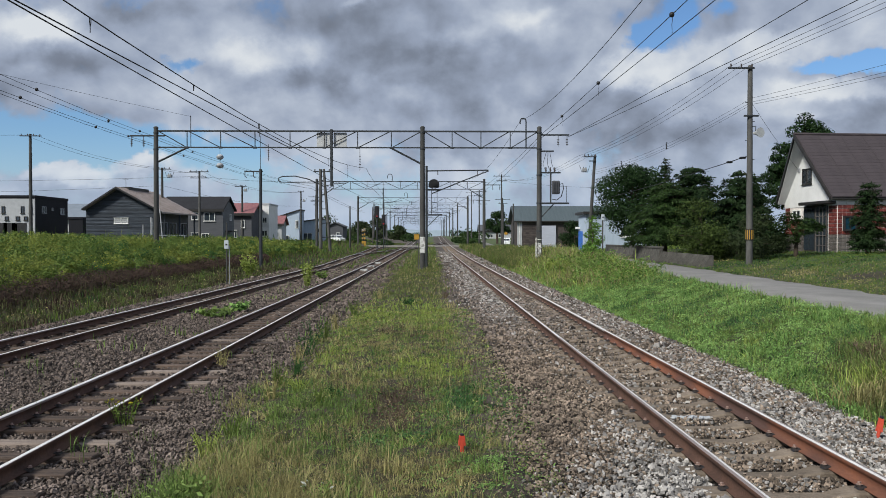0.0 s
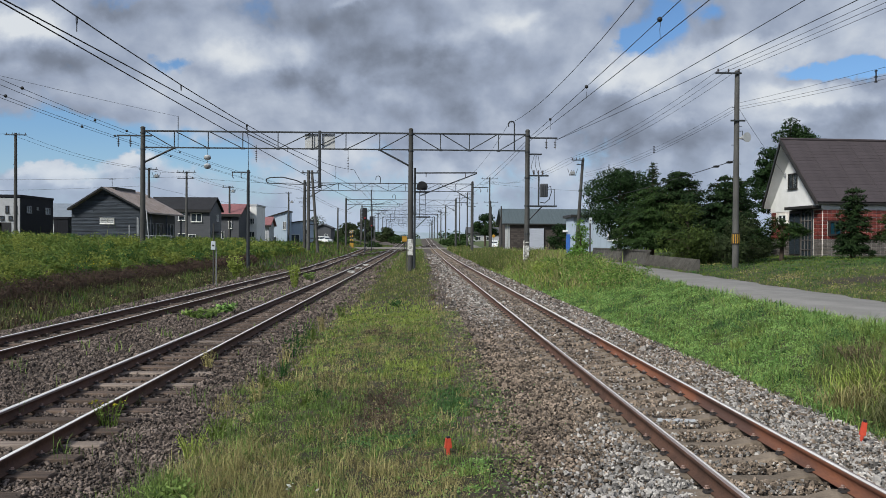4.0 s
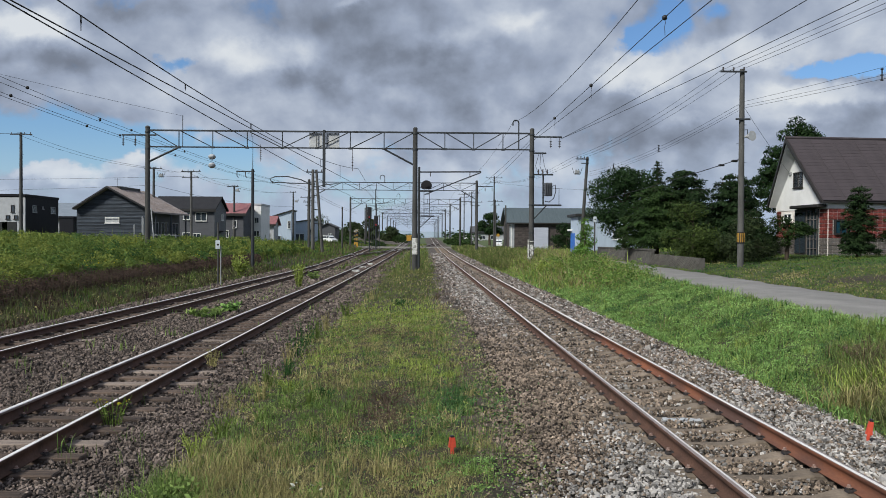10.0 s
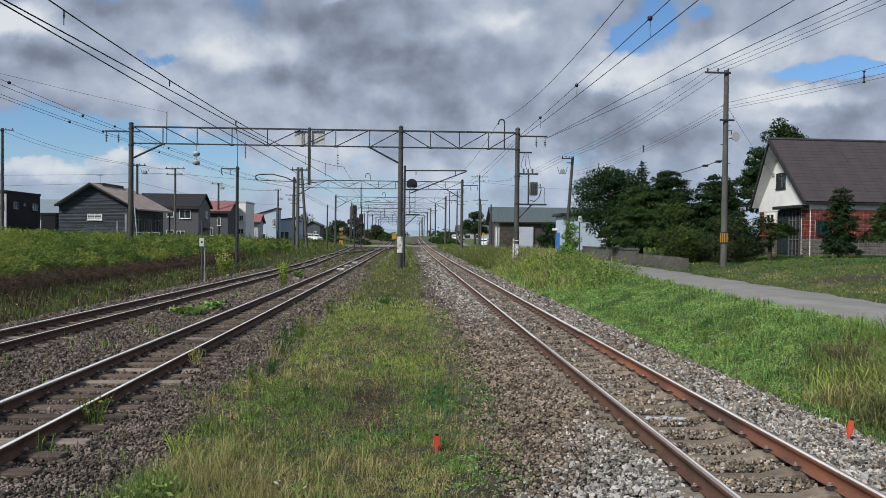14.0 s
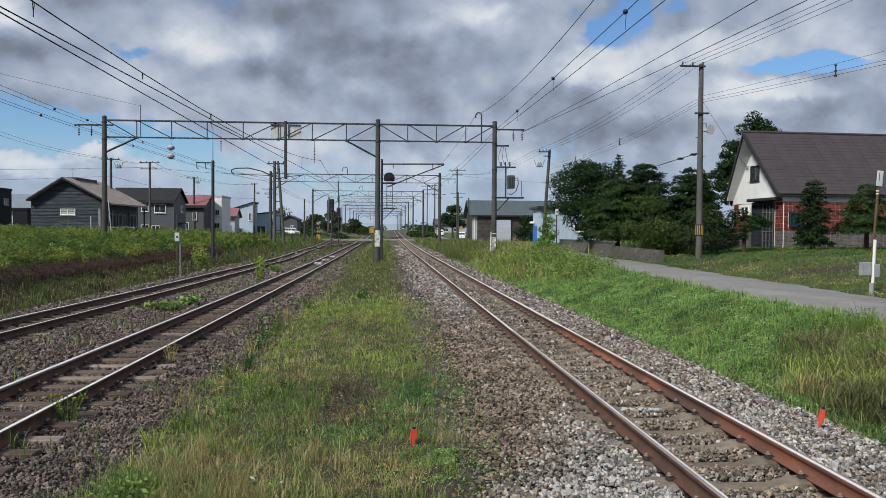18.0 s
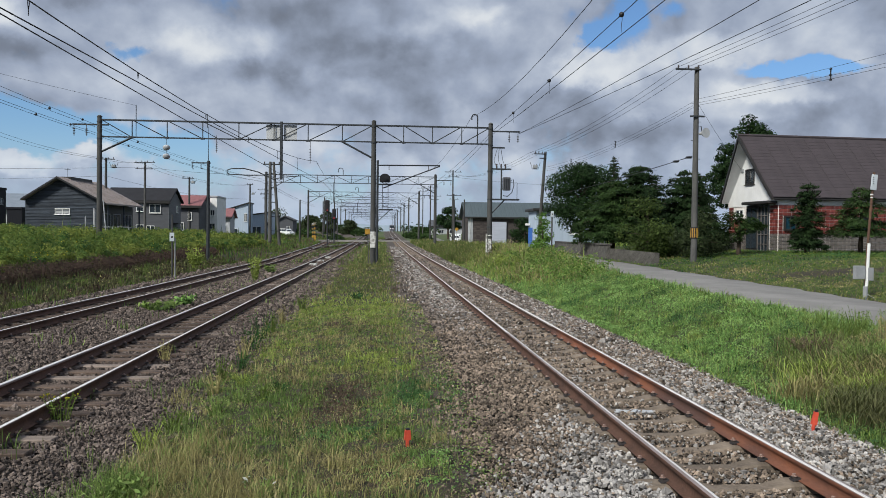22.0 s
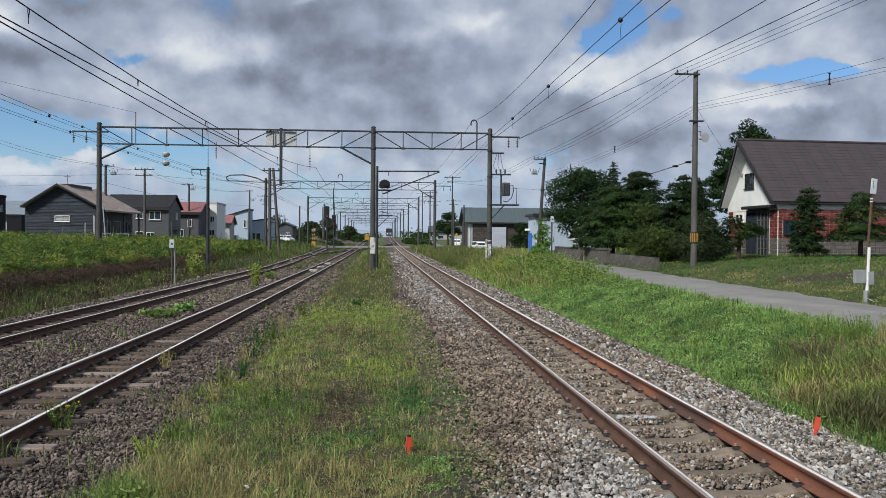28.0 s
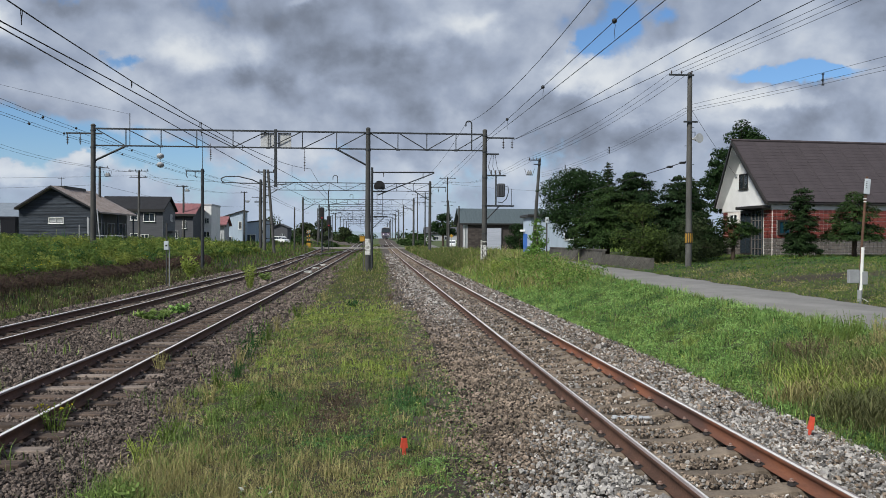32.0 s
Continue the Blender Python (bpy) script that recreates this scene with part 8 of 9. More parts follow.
    leafy("wildflowers", *leaves(rng, c[i] + (0, 0, 0.12), 0.05), M["flower_yellow"], "small yellow wildflowers in the field", "flowers")
    # yard before the house and the ground behind the road
    x, y, s = spread(rng, 12.7, 34, ((17, 30, 130, 0.016), (30, 46, 70, 0.024), (46, 70, 16, 0.05)))
    keep = ~((x > 21.2) & (y > 43.2)) & (x < 0.64 * y + 4) & (((x - 16.2) / 2.4) ** 2 + ((y - 27.5) / 1.5) ** 2 > 1 + 0.9 * (U(len(x)) - 0.5) - 1.2 * (U(len(x)) < 0.35))
    x, y, s = x[keep], y[keep], s[keep]
    r, p = U(len(x)), patches(x, y, 3.5, 81)
    kinds = np.where((y < 33 + 2 * p) & (r < 0.75), np.where(r < 0.07, 3, np.where(r < 0.4, 1, 0)), np.where(p > 0.4, 0, 4))
    for k, m, lab in ((0, "field_green", "green yard grass before the house"), (1, "grass_olive", "dry olive grass beside the road"), (3, "grass_straw", "pale dry grass beside the road"), (4, "weed_dark", "dark green yard weeds")):
        i = kinds == k
        blades(rng, x[i], y[i], land_z(x[i], y[i]) - 0.02, rng.uniform(0.04, 0.13, i.sum()), s[i] * 1.2, M[m], "grass", lab, lean=0.8)
    n = 29000
    y = 16.5 + 27 * U(n) ** 1.3
    x = 12.75 + U(n) * np.clip(0.60 * y - 8.5, 1, 22)
    i = ((x - 16.2) / 2.4) ** 2 + ((y - 27.5) / 1.5) ** 2 > 1 + 0.8 * (U(n) - 0.5)
    x, y = x[i], y[i]
    c = np.stack([x, y, land_z(x, y) + rng.uniform(0.0, 0.10, len(x))], -1)
    t = patches(x, y, 2.6, 83) + 0.35 * (U(len(x)) - 0.5) - 0.4 * np.clip(1 - np.abs(x - 13.4 - 0.08 * (y - 18)) / 1.6, 0, 1)
    for m, i, lab in (("grass_olive", t < -0.12, "dry olive turf beside the road"), ("field_lime", (t >= -0.12) & (t < 0.02), "yellowish turf beside the road"), ("field_deep", (t >= 0.02) & (t < 0.3), "dark turf in the yard"),
                      ("field_green", (t >= 0.3) & (t < 0.75), "short green turf in the yard"), ("clover", t >= 0.75, "clover in the yard turf")):
        leafy("turf", *leaves(rng, c[i], 0.012 + 0.0011 * c[i][:, 1], slim=0.3, face=np.array((0, -0.3, 1.0)), loose=0.5), M[m], lab, "grass")
    # rough meadow between the road and the far barn
    x, y, s = spread(rng, 8.9, 32, ((60, 92, 20, 0.055), (92, 150, 8, 0.1)))
    keep = ~((x > 8.8) & (x < 12.9)) & ~((x > 13.5) & (x < 22) & (y > 70) & (y < 79)) & ~((y > 117) & (x > 12)) & (x < 0.5 * y)
    x, y, s = x[keep], y[keep], s[keep]
    r = U(len(x))
    for k, (m, lab) in enumerate((("grass_green", "rough meadow grass before the barn"), ("grass_lime", "yellow-green meadow grass before the barn"))):
        i = np.digitize(r, (0.6,)) == k
        blades(rng, x[i], y[i], land_z(x[i], y[i]) - 0.02, rng.uniform(0.2, 0.5, i.sum()), s[i], M[m], "grass", lab)
    # rough ground left of the line before the village, and the gaps between the far tracks
    x, y, s = spread(rng, -34, -2.9, ((58, 100, 26, 0.05), (100, 190, 11, 0.09)))
    lx = np.interp(y, (-10, 15, 30, 60, 90, 170, 600), (-8.55, -8.52, -8.25, -8.0, -8.75, -10.4, -20))
    keep = (x < lx - 1.1) | ((x > lx + 1.2) & (x < -5.9) & (U(len(x)) < 0.5)) | ((x > -3.4) & (U(len(x)) < 0.7))
    keep &= (x > -10.9) | (y > 84) | (U(len(x)) < 0.4)
    keep &= ~((y > 149) & (y < 156))
    x, y, s = x[keep], y[keep], s[keep]
    r = U(len(x))
    for k, (m, lab) in enumerate((("field_green", "rough green grass beside the far tracks"), ("dead_leaf", "dry grass beside the far tracks"), ("field_deep", "dark weeds beside the far tracks"))):
        i = np.digitize(r, (0.5, 0.8)) == k
        blades(rng, x[i], y[i], land_z(x[i], y[i]) - 0.02, rng.uniform(0.12, 0.4, i.sum()) * np.where(x[i] < -11, 1.5, 1), s[i], M[m], "grass", lab)
    # between the left tracks: a few weeds
    x, y, s = spread(rng, -10.6, -2.6, ((6, 16, 60, 0.008), (16, 55, 25, 0.018)))
    keep = (patches(x, y, 1.3, 91) > 0.86) & (np.abs(x - MID) > 0.5) & (np.abs(x - LEFT) > 0.6)
    x, y, s = x[keep], y[keep], s[keep]
    blades(rng, x, y, np.interp(x, PX, PZ), rng.uniform(0.08, 0.3, len(x)), s, M["grass_green"], "grass", "scattered weeds between the left tracks")


sow()


def weed_plant(label, at, h, w, n, material, leaf=0.05, seed=1, flowers=None):
    """One weed: stems with small leaves."""
    rng = np.random.RandomState(seed)
    p = thing("weed_plant", label, "weed", at)
    mb, C = MB(), []
    for k in range(n):
        a, r = rng.uniform(0, 2 * math.pi), w * rng.uniform(0.2, 1)
        hh = h * rng.uniform(0.6, 1.0)
        pts = [(0.3 * r * math.cos(a), 0.3 * r * math.sin(a), -0.08), (0.6 * r * math.cos(a), 0.6 * r * math.sin(a), hh * 0.5), (r * math.cos(a), r * math.sin(a), hh)]
        mb.tube(pts, [0.007, 0.005, 0.003], 4)
        for j in range(9):
            t = rng.uniform(0.15, 1.0)
            C.append((r * math.cos(a) * (0.3 + 0.7 * t) + rng.normal(0, 0.03), r * math.sin(a) * (0.3 + 0.7 * t) + rng.normal(0, 0.03), hh * t))
    tagged(part("stalk", mb, material, p), kind="stuff")
    P, F = leaves(rng, np.array(C), leaf)
    tagged(part("foliage", big_mesh("foliage", P, F, material), None, p), kind="stuff")
    if flowers:
        C = np.array([c for c in C if c[2] > 0.75 * h])
        P, F = leaves(rng, C, 0.026)
        tagged(part("blossom", big_mesh("blossom", P, F, flowers), None, p), kind="stuff")
    return p


for args in (("leafy weed growing beside the rail", (-3.85, 10.1, -0.47), 0.40, 0.28, 16, M["field_green"], 0.022, 1, M["flower_yellow"]), ("leafy weed growing beside the rail", (-3.8, 14.6, -0.47), 0.42, 0.22, 12, M["grass_olive"], 0.024, 2),
             ("low broad-leaved plant between the tracks", (-6.4, 24.0, -0.46), 0.28, 0.75, 26, M["grass_green"], 0.10, 3), ("low broad-leaved plant between the tracks", (-6.2, 25.8, -0.46), 0.3, 0.5, 20, M["grass_lush"], 0.10, 4),
             ("tall yellowish weed between the tracks", (-6.0, 39.0, -0.46), 1.25, 0.36, 42, M["grass_lime"], 0.06, 5), ("weed between the tracks", (-6.2, 46.0, -0.46), 0.5, 0.5, 16, M["grass_green"], 0.1, 6),
             ("slender grey weed at the ballast edge", (-2.5, 16.0, -0.48), 0.55, 0.35, 16, M["weed_dark"], 0.03, 7), ("slender grey weed at the ballast edge", (-2.6, 17.8, -0.48), 0.6, 0.3, 14, M["weed_dark"], 0.03, 8),
             ("clump of fine green stalks", (-1.8, 10.8, -0.40), 0.26, 0.22, 12, M["grass_green"], 0.016, 9), ("dense tall green clump", (-2.1, 6.75, -0.45), 0.34, 0.32, 60, M["grass_green"], 0.035, 10),
             ("dark round weed in the grass strip", (-0.7, 26.5, -0.34), 0.3, 0.4, 20, M["weed_dark"], 0.04, 11), ("white-flowered weed in the strip", (-0.95, 6.75, -0.33), 0.2, 0.16, 10, M["grass_green"], 0.025, 12, M["flower_white"]),
             ("leafy bush on the verge", (7.4, 38.0, 0.1), 0.85, 1.0, 70, M["grass_green"], 0.08, 13), ("leafy bush on the verge", (8.2, 40.5, 0.3), 0.9, 0.9, 70, M["grass_green"], 0.08, 14), ("leafy bush on the verge", (6.6, 42.5, 0.05), 0.8, 0.9, 50, M["grass_lime"], 0.08, 15),
             ("tall slender weed by the road edge", (8.3, 12.6, -0.02), 0.62, 0.3, 24, M["grass_olive"], 0.022, 17), ("tall slender weed by the road edge", (8.75, 13.3, 0.0), 0.7, 0.28, 24, M["grass_green"], 0.022, 18),
             *(("upright leafy weed at the edge of the strip", (x_, y_, -0.44), h_, 0.2, 16, M[m_], 0.02, 60 + k_) for k_, (x_, y_, h_, m_) in enumerate(((-2.35, 9.4, 0.3, "field_green"), (-2.0, 10.2, 0.26, "grass_green"), (-1.55, 10.9, 0.34, "field_green"), (-1.35, 11.3, 0.32, "weed_dark"), (-2.3, 11.6, 0.36, "grass_olive"), (-2.45, 12.7, 0.4, "field_green"), (-2.3, 13.6, 0.34, "weed_dark"), (-2.0, 12.2, 0.24, "grass_lime"), (-2.5, 15.0, 0.45, "grass_olive"), (-2.4, 8.6, 0.3, "grass_lime"), (-2.5, 18.8, 0.5, "field_green"), (-2.45, 20.5, 0.5, "grass_olive"), (-2.3, 24.0, 0.55, "field_green"), (0.55, 24.5, 0.4, "grass_olive"), (0.5, 29.0, 0.45, "dead_leaf"), (-1.9, 30.0, 0.5, "grass_olive")))),
             *(("tall bushy weeds at the road edge", (x_, y_, -0.06), h_, 0.42, 60, M[m_], 0.024, 40 + k_) for k_, (x_, y_, h_, m_) in enumerate(((7.9, 12.2, 0.5, "grass_olive"), (8.5, 13.6, 0.75, "grass_green"), (8.0, 13.3, 0.6, "field_green"), (7.3, 11.6, 0.42, "grass_green"), (8.8, 12.9, 0.7, "grass_olive"), (7.6, 10.9, 0.45, "field_lime"), (8.3, 14.4, 0.6, "grass_green"), (6.9, 12.4, 0.36, "dead_leaf")))),
             ("dry brown weed in the verge", (7.3, 12.9, -0.1), 0.5, 0.35, 24, M["weed_brown"], 0.02, 19), ("yellow-flowered weed at the field edge", (-10.6, 47.0, -0.2), 1.2, 0.7, 40, M["grass_lime"], 0.1, 16, M["flower_yellow"])):
    weed_plant(*args)


# ---------------------------------------------------------------- trees
M["leaf_dark"] = leaf_mat("dark_green_leaf", (0.03, 0.06, 0.019), (0.014, 0.032, 0.011), 0.5)
M["leaf_conifer"] = leaf_mat("conifer_needle_spray", (0.029, 0.055, 0.018), (0.012, 0.026, 0.009), 0.5)
M["leaf_olive"] = leaf_mat("olive_green_leaf", (0.045, 0.082, 0.022), (0.021, 0.042, 0.013), 0.45)
M["leaf_bush"] = leaf_mat("yellowish_bush_leaf", (0.078, 0.113, 0.028), (0.039, 0.062, 0.017), 0.4)
M["leaf_greyish"] = leaf_mat("greyish_green_leaf", (0.056, 0.078, 0.032), (0.028, 0.04, 0.017), 0.4)


def tree(label, at, h, trunk_r, clumps, n, leaf, material, seed, name="tree", bare=0.25, spread_=0.5, category="tree"):
    """Trunk, limbs to each clump, and a crown of leaves round the clumps. clumps: x, y, z, radius, flatness."""
    rng = np.random.RandomState(seed)
    t = thing(name, label, category, at)
    tip = max(c[2] for c in clumps)
    wob = rng.normal(0, 0.12, (4, 2))
    pts = [(wob[k][0] * k * 0.4, wob[k][1] * k * 0.4, h_) for k, h_ in enumerate((-0.3, tip * 0.3, tip * 0.62, tip * 0.93))]
    part("trunk", MB().tube(pts, [trunk_r * 1.25, trunk_r, trunk_r * 0.6, trunk_r * 0.2], 9), M["bark"], t, smooth=True)
    C, D = [], []
    vol = np.array([c[3] ** 2 for c in clumps])
    for c, share in zip(clumps, vol / vol.sum()):
        z0 = max(0.35, min(c[2] * 0.75, tip * 0.8))
        f = np.interp(z0, [q[2] for q in pts], range(4))
        i = min(int(f), 2)
        a = Vector(pts[i]).lerp(Vector(pts[i + 1]), f - i)
        b = Vector((c[0], c[1], c[2]))
        part("limb", MB().tube([a, a.lerp(b, 0.5) + Vector((0, 0, 0.12)), b], [trunk_r * 0.42, trunk_r * 0.25, trunk_r * 0.08], 6), M["bark"], t, smooth=True)
        m = int(n * share)
        d = rng.normal(0, 1, (m, 3))
        d /= np.linalg.norm(d, axis=1, keepdims=True)
        rad = c[3] * rng.uniform(0.45, 1.0, (m, 1)) ** 0.6
        # sub-clumps give an uneven outline with gaps
        k = rng.normal(0, 1, (14, 3))
        k /= np.linalg.norm(k, axis=1, keepdims=True)
        near = (d @ k.T).max(1)
        ok = near > (0.70 if c[4] > 0.6 else 0.55)
        d, rad, near = d[ok], rad[ok], near[ok]
        C.append(np.array(c[:3]) + d * rad * (0.75 + 0.45 * near[:, None]) * (1, 1, c[4]) + rng.normal(0, 0.05, d.shape))
        D.append(d + (0, 0, 0.35))
    C, D = np.concatenate(C), np.concatenate(D)
    if name in ("conifer", "garden_pine"):
        # sprays point outwards and droop a little
        away = C * (1, 1, 0)
        away = away / (np.linalg.norm(away, axis=1, keepdims=True) + 0.15) + (0, 0, -0.22)
        P, F = leaves(rng, C, leaf * 1.35, 1.2, away, 0.26)
    else:
        P, F = leaves(rng, C, leaf, face=D, loose=0.45)
    part("crown", big_mesh("crown", P, F, material), None, t)
    return t


def round_crown(cx, h0, h1, r, k, seed):
    rng = random.Random(seed)
    out = []
    for i in range(k):
        a, f = rng.uniform(0, 2 * math.pi), rng.random()
        z = h0 + (h1 - h0) * f
        q = r * (0.75 * math.sin(math.pi * (0.15 + 0.75 * f)))
        out.append((cx + q * math.cos(a), q * math.sin(a), z, r * rng.uniform(0.32, 0.5), 0.75))
    return out + [(cx, 0, h1 * 0.97, r * 0.35, 0.8)]


def conifer(label, at, h, r0, whorls, per, n, leaf, material, seed, low=0.12, power=0.7, droop=0.16, name="conifer", category="conifer"):
    """Trunk, whorls of boughs in flat layers, and needle sprays along each bough."""
    rng = np.random.RandomState(seed)
    t = thing(name, label, category, at)
    tr = 0.025 * h + 0.03
    part("trunk", MB().tube([(0, 0, -0.3), (0.05, 0, h * 0.45), (0, 0.04, h * 0.95)], [tr * 1.2, tr * 0.75, 0.02], 9), M["bark"], t, smooth=True)
    C, D = [], []
    for i in range(whorls):
        f = i / (whorls - 1)
        z0 = h * (low + (0.94 - low) * f) + rng.normal(0, 0.05)
        k = max(3, int(per * (1 - 0.45 * f)))
        a0 = rng.uniform(0, 6.28)
        for j in range(k):
            a = a0 + 6.28 * j / k + rng.normal(0, 0.25)
            Lb = (r0 * (1 - f) ** power + 0.22) * rng.uniform(0.6, 1.15)
            u = np.array((math.cos(a), math.sin(a), 0.0))
            v = np.array((-u[1], u[0], 0.0))
            rise = rng.uniform(0.05, 0.3) + 0.5 * f ** 3
            b = lambda q: u * (Lb * q) + np.array((0, 0, z0 + Lb * (rise * q - (droop + rise * 0.6) * q * q)))
            part("limb", MB().tube([tuple(b(0.0)), tuple(b(0.5)), tuple(b(0.92))], [tr * 0.3, tr * 0.18, 0.01], 4), M["bark"], t)
            m = int(n * Lb ** 1.4)
            q = 1 - rng.uniform(0, 0.82, m) ** 1.3
            side = rng.normal(0, 0.26, m) * Lb * (1.15 - q) ** 0.6
            pos = np.array([b(w) for w in q]) + v * side[:, None] + rng.normal(0, 0.055, (m, 3)) - np.array((0, 0, 1.0)) * (0.35 * np.abs(side))[:, None]
            C.append(pos)
            D.append(u + v * (side / (0.25 * Lb))[:, None] * 0.8 + np.array((0, 0, -0.12)))
    P, F = leaves(rng, np.concatenate(C), leaf, 1.6, np.concatenate(D), 0.30, np.concatenate(D) * 0.5 + (0, 0, 0.8), 0.4)
    part("crown", big_mesh("crown", P, F, material), None, t)
    return t


tree("dark broad-leaved tree with a rounded crown behind the wall", (15.6, 62, 1.1), 6.3, 0.16, round_crown(0, 1.8, 5.7, 2.7, 22, 3), 17000, 0.115, M["leaf_dark"], 3)
conifer("slender spruce with a pointed top", (19.3, 66, 1.1), 7.6, 1.2, 22, 7, 75, 0.12, M["leaf_conifer"], 4, 0.35, 0.8, 0.05)
conifer("broad dark conifer with layered branches", (17.0, 52, 0.9), 5.9, 2.6, 24, 11, 76, 0.125, M["leaf_conifer"], 5, 0.22, 0.55)
conifer("olive-green spreading conifer with layered branches", (14.9, 51, 0.85), 4.9, 2.4, 22, 11, 80, 0.12, M["leaf_olive"], 6, 0.2, 0.5)
conifer("dark conifer behind the roadside pole", (17.5, 45.5, 0.9), 5.0, 2.0, 22, 11, 80, 0.12, M["leaf_conifer"], 7, 0.16, 0.55)
conifer("dark conifer near the gable", (19.6, 49.0, 1.0), 5.0, 1.75, 22, 10, 84, 0.12, M["leaf_conifer"], 8, 0.1, 0.5)
tree("broad bright-green bush beside the retaining wall", (14.7, 43.2, 0.7), 3.0, 0.08, round_crown(0, 0.4, 2.9, 1.75, 15, 9), 7500, 0.085, M["leaf_bush"], 9, "bush", category="bush")
tree("low leafy bush at the foot of the pole", (16.5, 41.0, 0.75), 2.1, 0.06, round_crown(0, 0.3, 2.0, 1.5, 12, 10), 5200, 0.075, M["leaf_greyish"], 10, "bush", category="bush")
tree("tall dark green tree with an uneven crown behind the house", (28.5, 61, 1.1), 10.2, 0.3, round_crown(0.5, 3.0, 8.4, 2.3, 20, 11) + [(0.0, 0, 9.7, 0.6, 1.0), (0.7, 0, 9.2, 0.7, 0.8), (-0.7, 0, 8.9, 0.6, 0.8), (1.7, 0, 8.6, 0.45, 0.7), (-1.7, 0, 7.6, 0.6, 0.7), (-2.1, 0, 6.9, 0.5, 0.6), (-2.2, 0, 6.1, 0.6, 0.6), (-2.7, 0, 5.4, 0.6, 0.6), (-2.1, 0, 4.6, 0.9, 0.6), (-1.6, 0, 3.6, 0.9, 0.6)], 24000, 0.13, M["leaf_dark"], 11)
tree("small leaning garden pine before the gable", (18.55, 40.6, 0.95), 2.2, 0.1, [(-0.8, 0, 1.5, 0.5, 0.4), (-0.2, 0.3, 1.95, 0.5, 0.5), (0.5, 0, 1.7, 0.55, 0.4), (1.1, 0.2, 1.45, 0.45, 0.4), (0.2, -0.4, 1.3, 0.5, 0.4), (-0.3, 0, 0.9, 0.5, 0.5)], 3800, 0.075, M["leaf_olive"], 12, "garden_pine", category="pine")
conifer("upright garden conifer before the house wall", (21.95, 40.0, 0.95), 3.85, 0.74, 18, 9, 130, 0.10, M["leaf_conifer"], 13, 0.14, 0.5)
conifer("spreading garden conifer before the house wall", (25.2, 40.6, 0.95), 3.8, 1.5, 13, 9, 90, 0.10, M["leaf_olive"], 14, 0.3, 0.6)
tree("young light-green sapling on the verge", (8.75, 43.5, 0.35), 2.5, 0.035, [(0.16 * k % 0.5 - 0.2, 0.13 * k % 0.3, 0.8 + 0.23 * k, 0.5 - 0.04 * k, 0.6) for k in range(9)], 1500, 0.085, M["leaf_light"], 15, "sapling", category="sapling")
tree("dark leafy bush before the barn", (19.0, 106, 0.3), 3.0, 0.08, round_crown(0, 0.5, 3.2, 1.9, 12, 31), 4000, 0.16, M["leaf_dark"], 31, "bush", category="bush")
tree("round dark tree beside the far barn", (14.2, 172, 0.9), 6.6, 0.22, round_crown(0, 1.5, 6.0, 2.5, 14, 16), 5000, 0.24, M["leaf_dark"], 16)
for k, (x, y, h, r) in enumerate(((-14.5, 215, 6.5, 2.4), (-10.0, 240, 4.4, 2.4), (-21, 240, 5.4, 3.4), (-34, 260, 7.5, 5.0), (24, 240, 6.5, 4.0), (38, 200, 6.0, 4.0))):
    tree("distant dark tree by the line", (x, y, 1.0), h, 0.25, round_crown(0, 0.6, h - 0.5, r, 20, 20 + k), 3200, 0.34, M["leaf_greyish"], 20 + k)


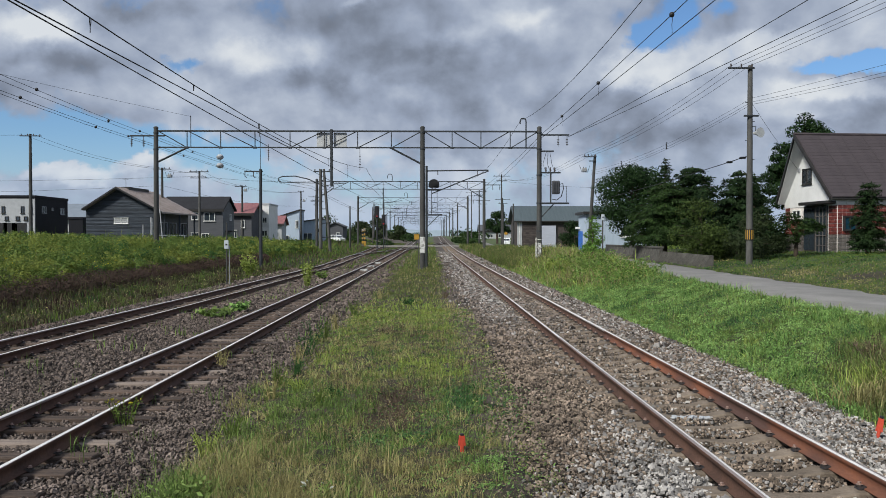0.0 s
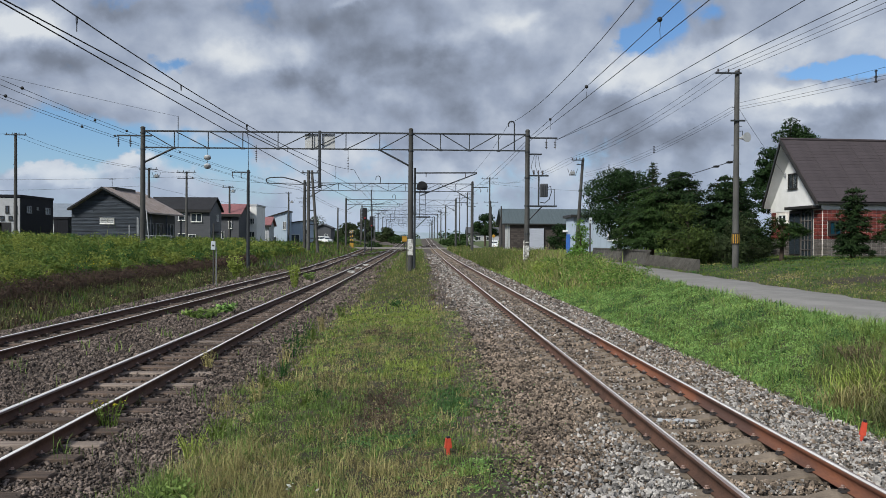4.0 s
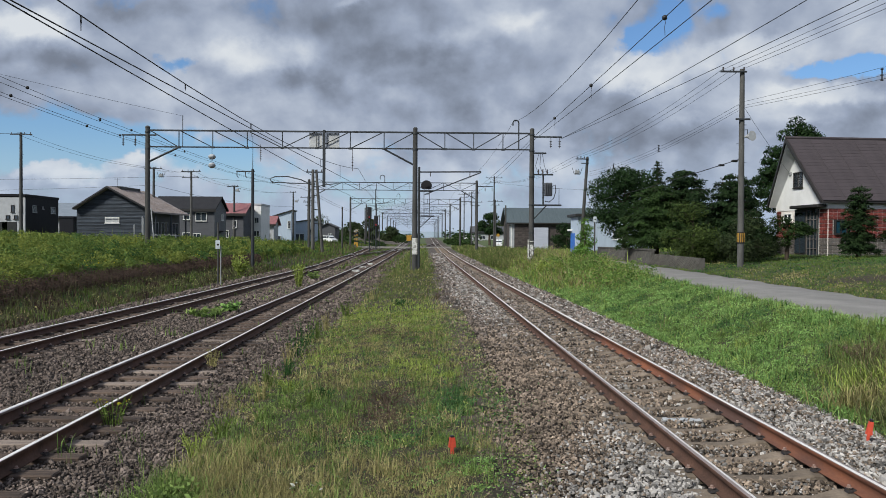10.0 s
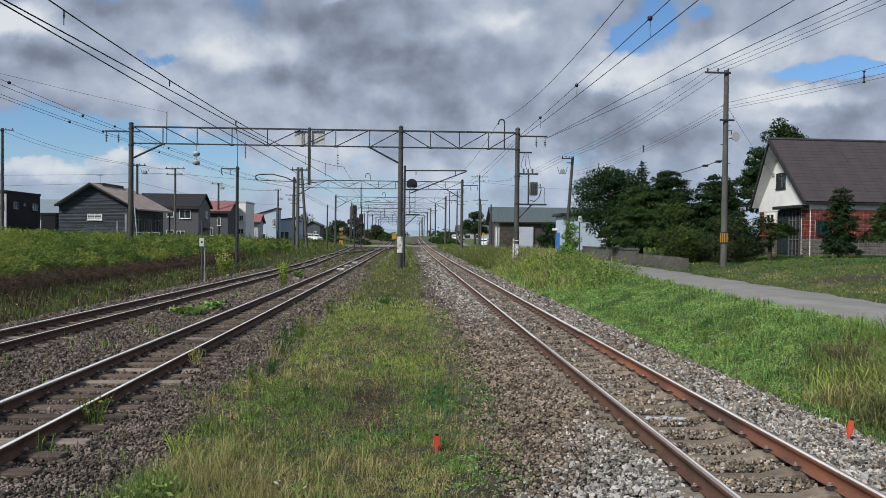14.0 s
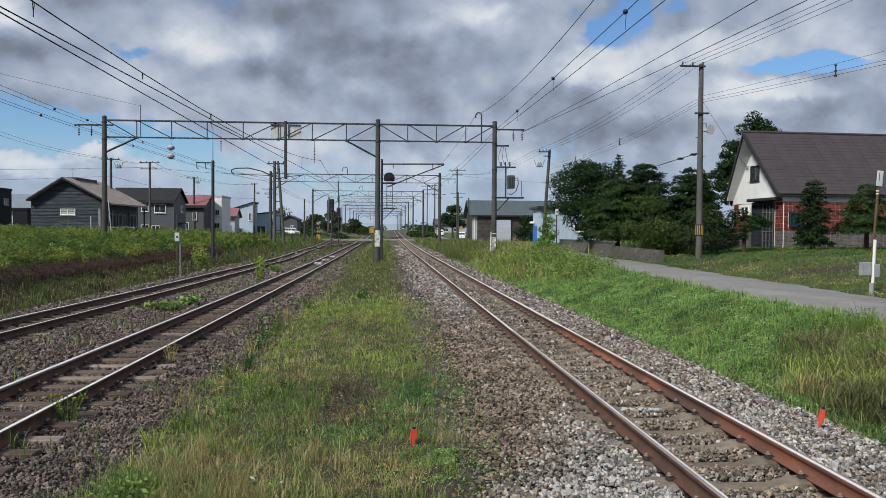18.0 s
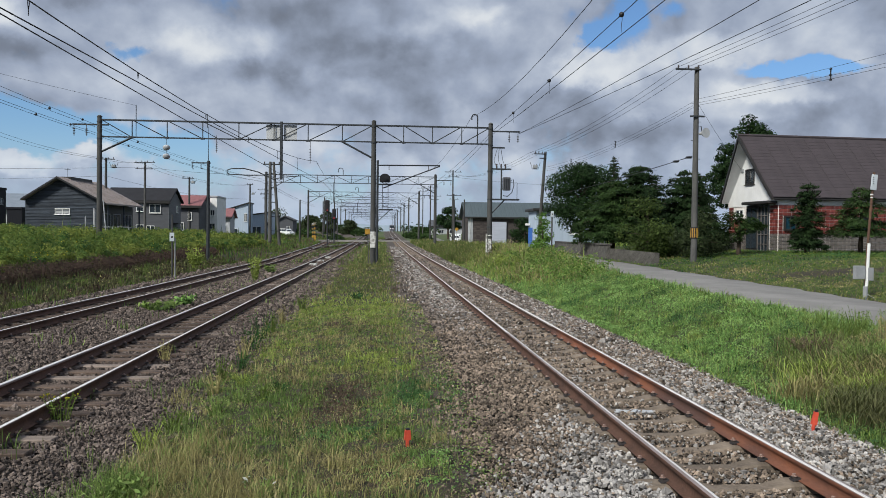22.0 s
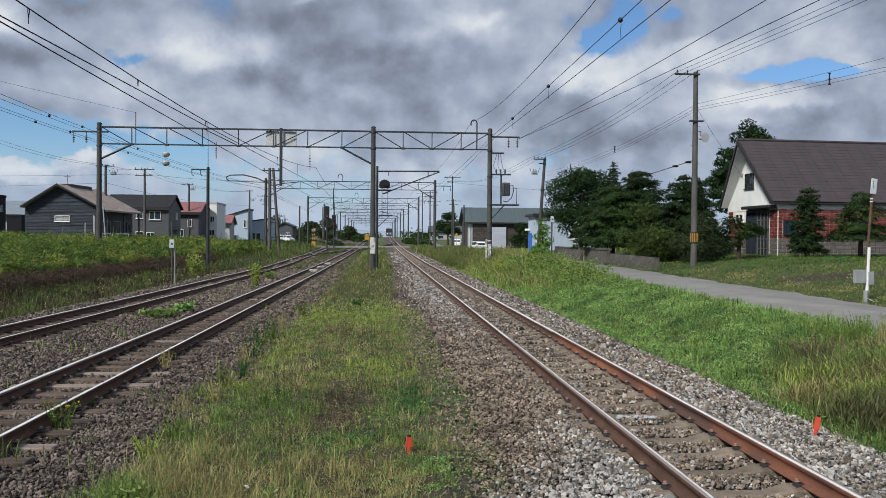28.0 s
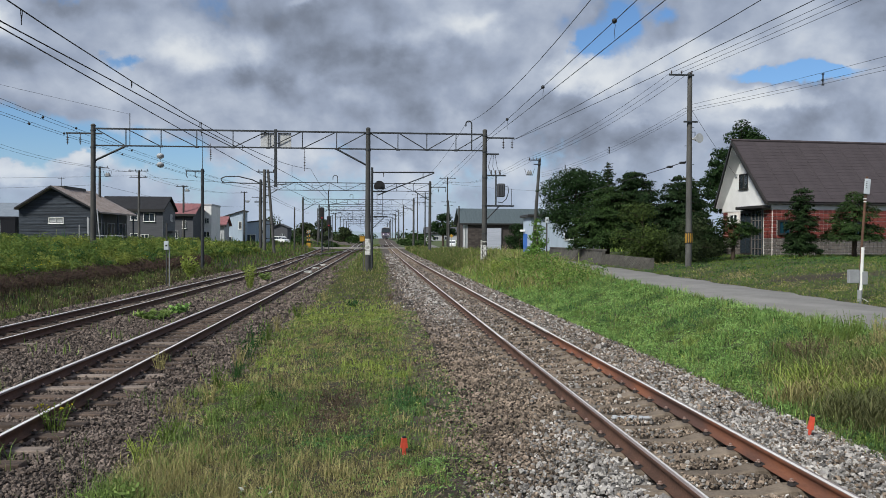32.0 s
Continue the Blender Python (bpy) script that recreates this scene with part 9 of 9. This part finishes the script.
def far_woods():
    """Low belt of woods and shrubs towards the horizon."""
    rng = np.random.RandomState(5)
    C = []
    for k in range(150):
        y = rng.uniform(420, 900)
        x = rng.uniform(-0.75, 0.75) * y
        if abs(x - 0.0) < 14:
            continue
        r = rng.uniform(2.5, 5)
        m = 90
        d = rng.normal(0, 1, (m, 3))
        d /= np.linalg.norm(d, axis=1, keepdims=True)
        C.append(np.array((x, y, 2.4 + r * 0.6)) + d * r * (1.6, 1.0, 0.7))
    P, F = leaves(rng, np.concatenate(C), 1.1)
    leafy("far_woods", P, F, M["leaf_dark"], "distant belt of woods on the horizon", "woods")
    # shrubs along the line
    C = []
    for k in range(110):
        y = rng.uniform(200, 430)
        x = rng.choice((-1, 1)) * (8 + 45 * rng.uniform() ** 1.6) + (3 if y < 300 else 6)
        r = rng.uniform(0.7, 1.7)
        m = 160
        d = rng.normal(0, 1, (m, 3))
        d /= np.linalg.norm(d, axis=1, keepdims=True)
        C.append(np.array((x, y, float(land_z(x, y)) + r * 0.5)) + d * r * (1.4, 1.0, 0.8))
    for k in range(46):
        y, r = rng.uniform(158, 205), rng.uniform(0.4, 0.95)
        x = rng.uniform(-24, -8.5) if k % 3 else rng.uniform(7.5, 12)
        d = rng.normal(0, 1, (120, 3))
        d /= np.linalg.norm(d, axis=1, keepdims=True)
        C.append(np.array((x - 0.05 * (y - 158), y, float(land_z(x, y)) + r * 0.5)) + d * r * (1.5, 1.0, 0.8))
    P, F = leaves(rng, np.concatenate(C), 0.4)
    leafy("far_shrubs", P, F, M["leaf_olive"], "shrubs beside the distant line", "shrubs")


far_woods()


def hills():
    """Low hills on the horizon, with the distance haze painted in as their pale blue."""
    V, F = [], []
    rng = random.Random(4)
    n = 80
    for i in range(n + 1):
        x = -2400 + 4800 * i / n
        z = 26 + 12 * math.sin(i * 0.21) + 7 * math.sin(i * 0.57 + 1) + rng.uniform(-2, 2)
        V += [(x, 3000, -5), (x, 3060, max(z, 8)), (x, 3400, -5)]
    for i in range(n):
        for k in range(2):
            F.append((i * 3 + k, i * 3 + 3 + k, i * 3 + 4 + k, i * 3 + 1 + k))
    me = big_mesh("hills", V, F, mat("hazy_blue_hill", (0.27, 0.33, 0.38), (0.23, 0.29, 0.34), 0.01, 1.0, bump=0, fine=0.1))
    tagged(new("backdrop_hills", me), "low hazy blue hills on the horizon", "hills", kind="structure")


hills()


# ---------------------------------------------------------------- what moves
def motions():
    """The railcar comes up the right-hand track; the small car comes along the road and turns off before the barn."""
    rows = [(0, 2600), (10, 1400), (16, 860), (20, 590), (22, 500), (24, 445), (26, 397), (28, 350), (30, 308), (32, 272)]
    walk(TRAIN, [(t, pose(right_x(min(y, 600)) + (max(y, 600) - 600) * 0.045, y, float(climb(y)), 0, 0, -math.degrees(math.atan(1.5e-4 * max(0, min(y, 600) - 300))))) for t, y in rows])
    drive = [(0, 12.6, 250, -90), (20, 12.6, 165, -90), (22.5, 12.6, 134, -90), (24, 13.1, 128.0, -84), (25, 13.8, 126.6, -80), (28, 15.25, 124.4, -76), (28.5, 15.6, 124.0, -60), (29, 16.4, 123.6, -58), (29.5, 17.2, 123.3, -50), (30, 18.2, 123.2, -36), (30.5, 20.0, 123.1, -10),
             (31, 23.0, 123.1, 0), (32, 29.0, 123.1, 0)]
    walk(CAR, [(t, pose(x, y, float(land_z(x, y)) + 0.03, 0, 0, a)) for t, x, y, a in drive])


motions()
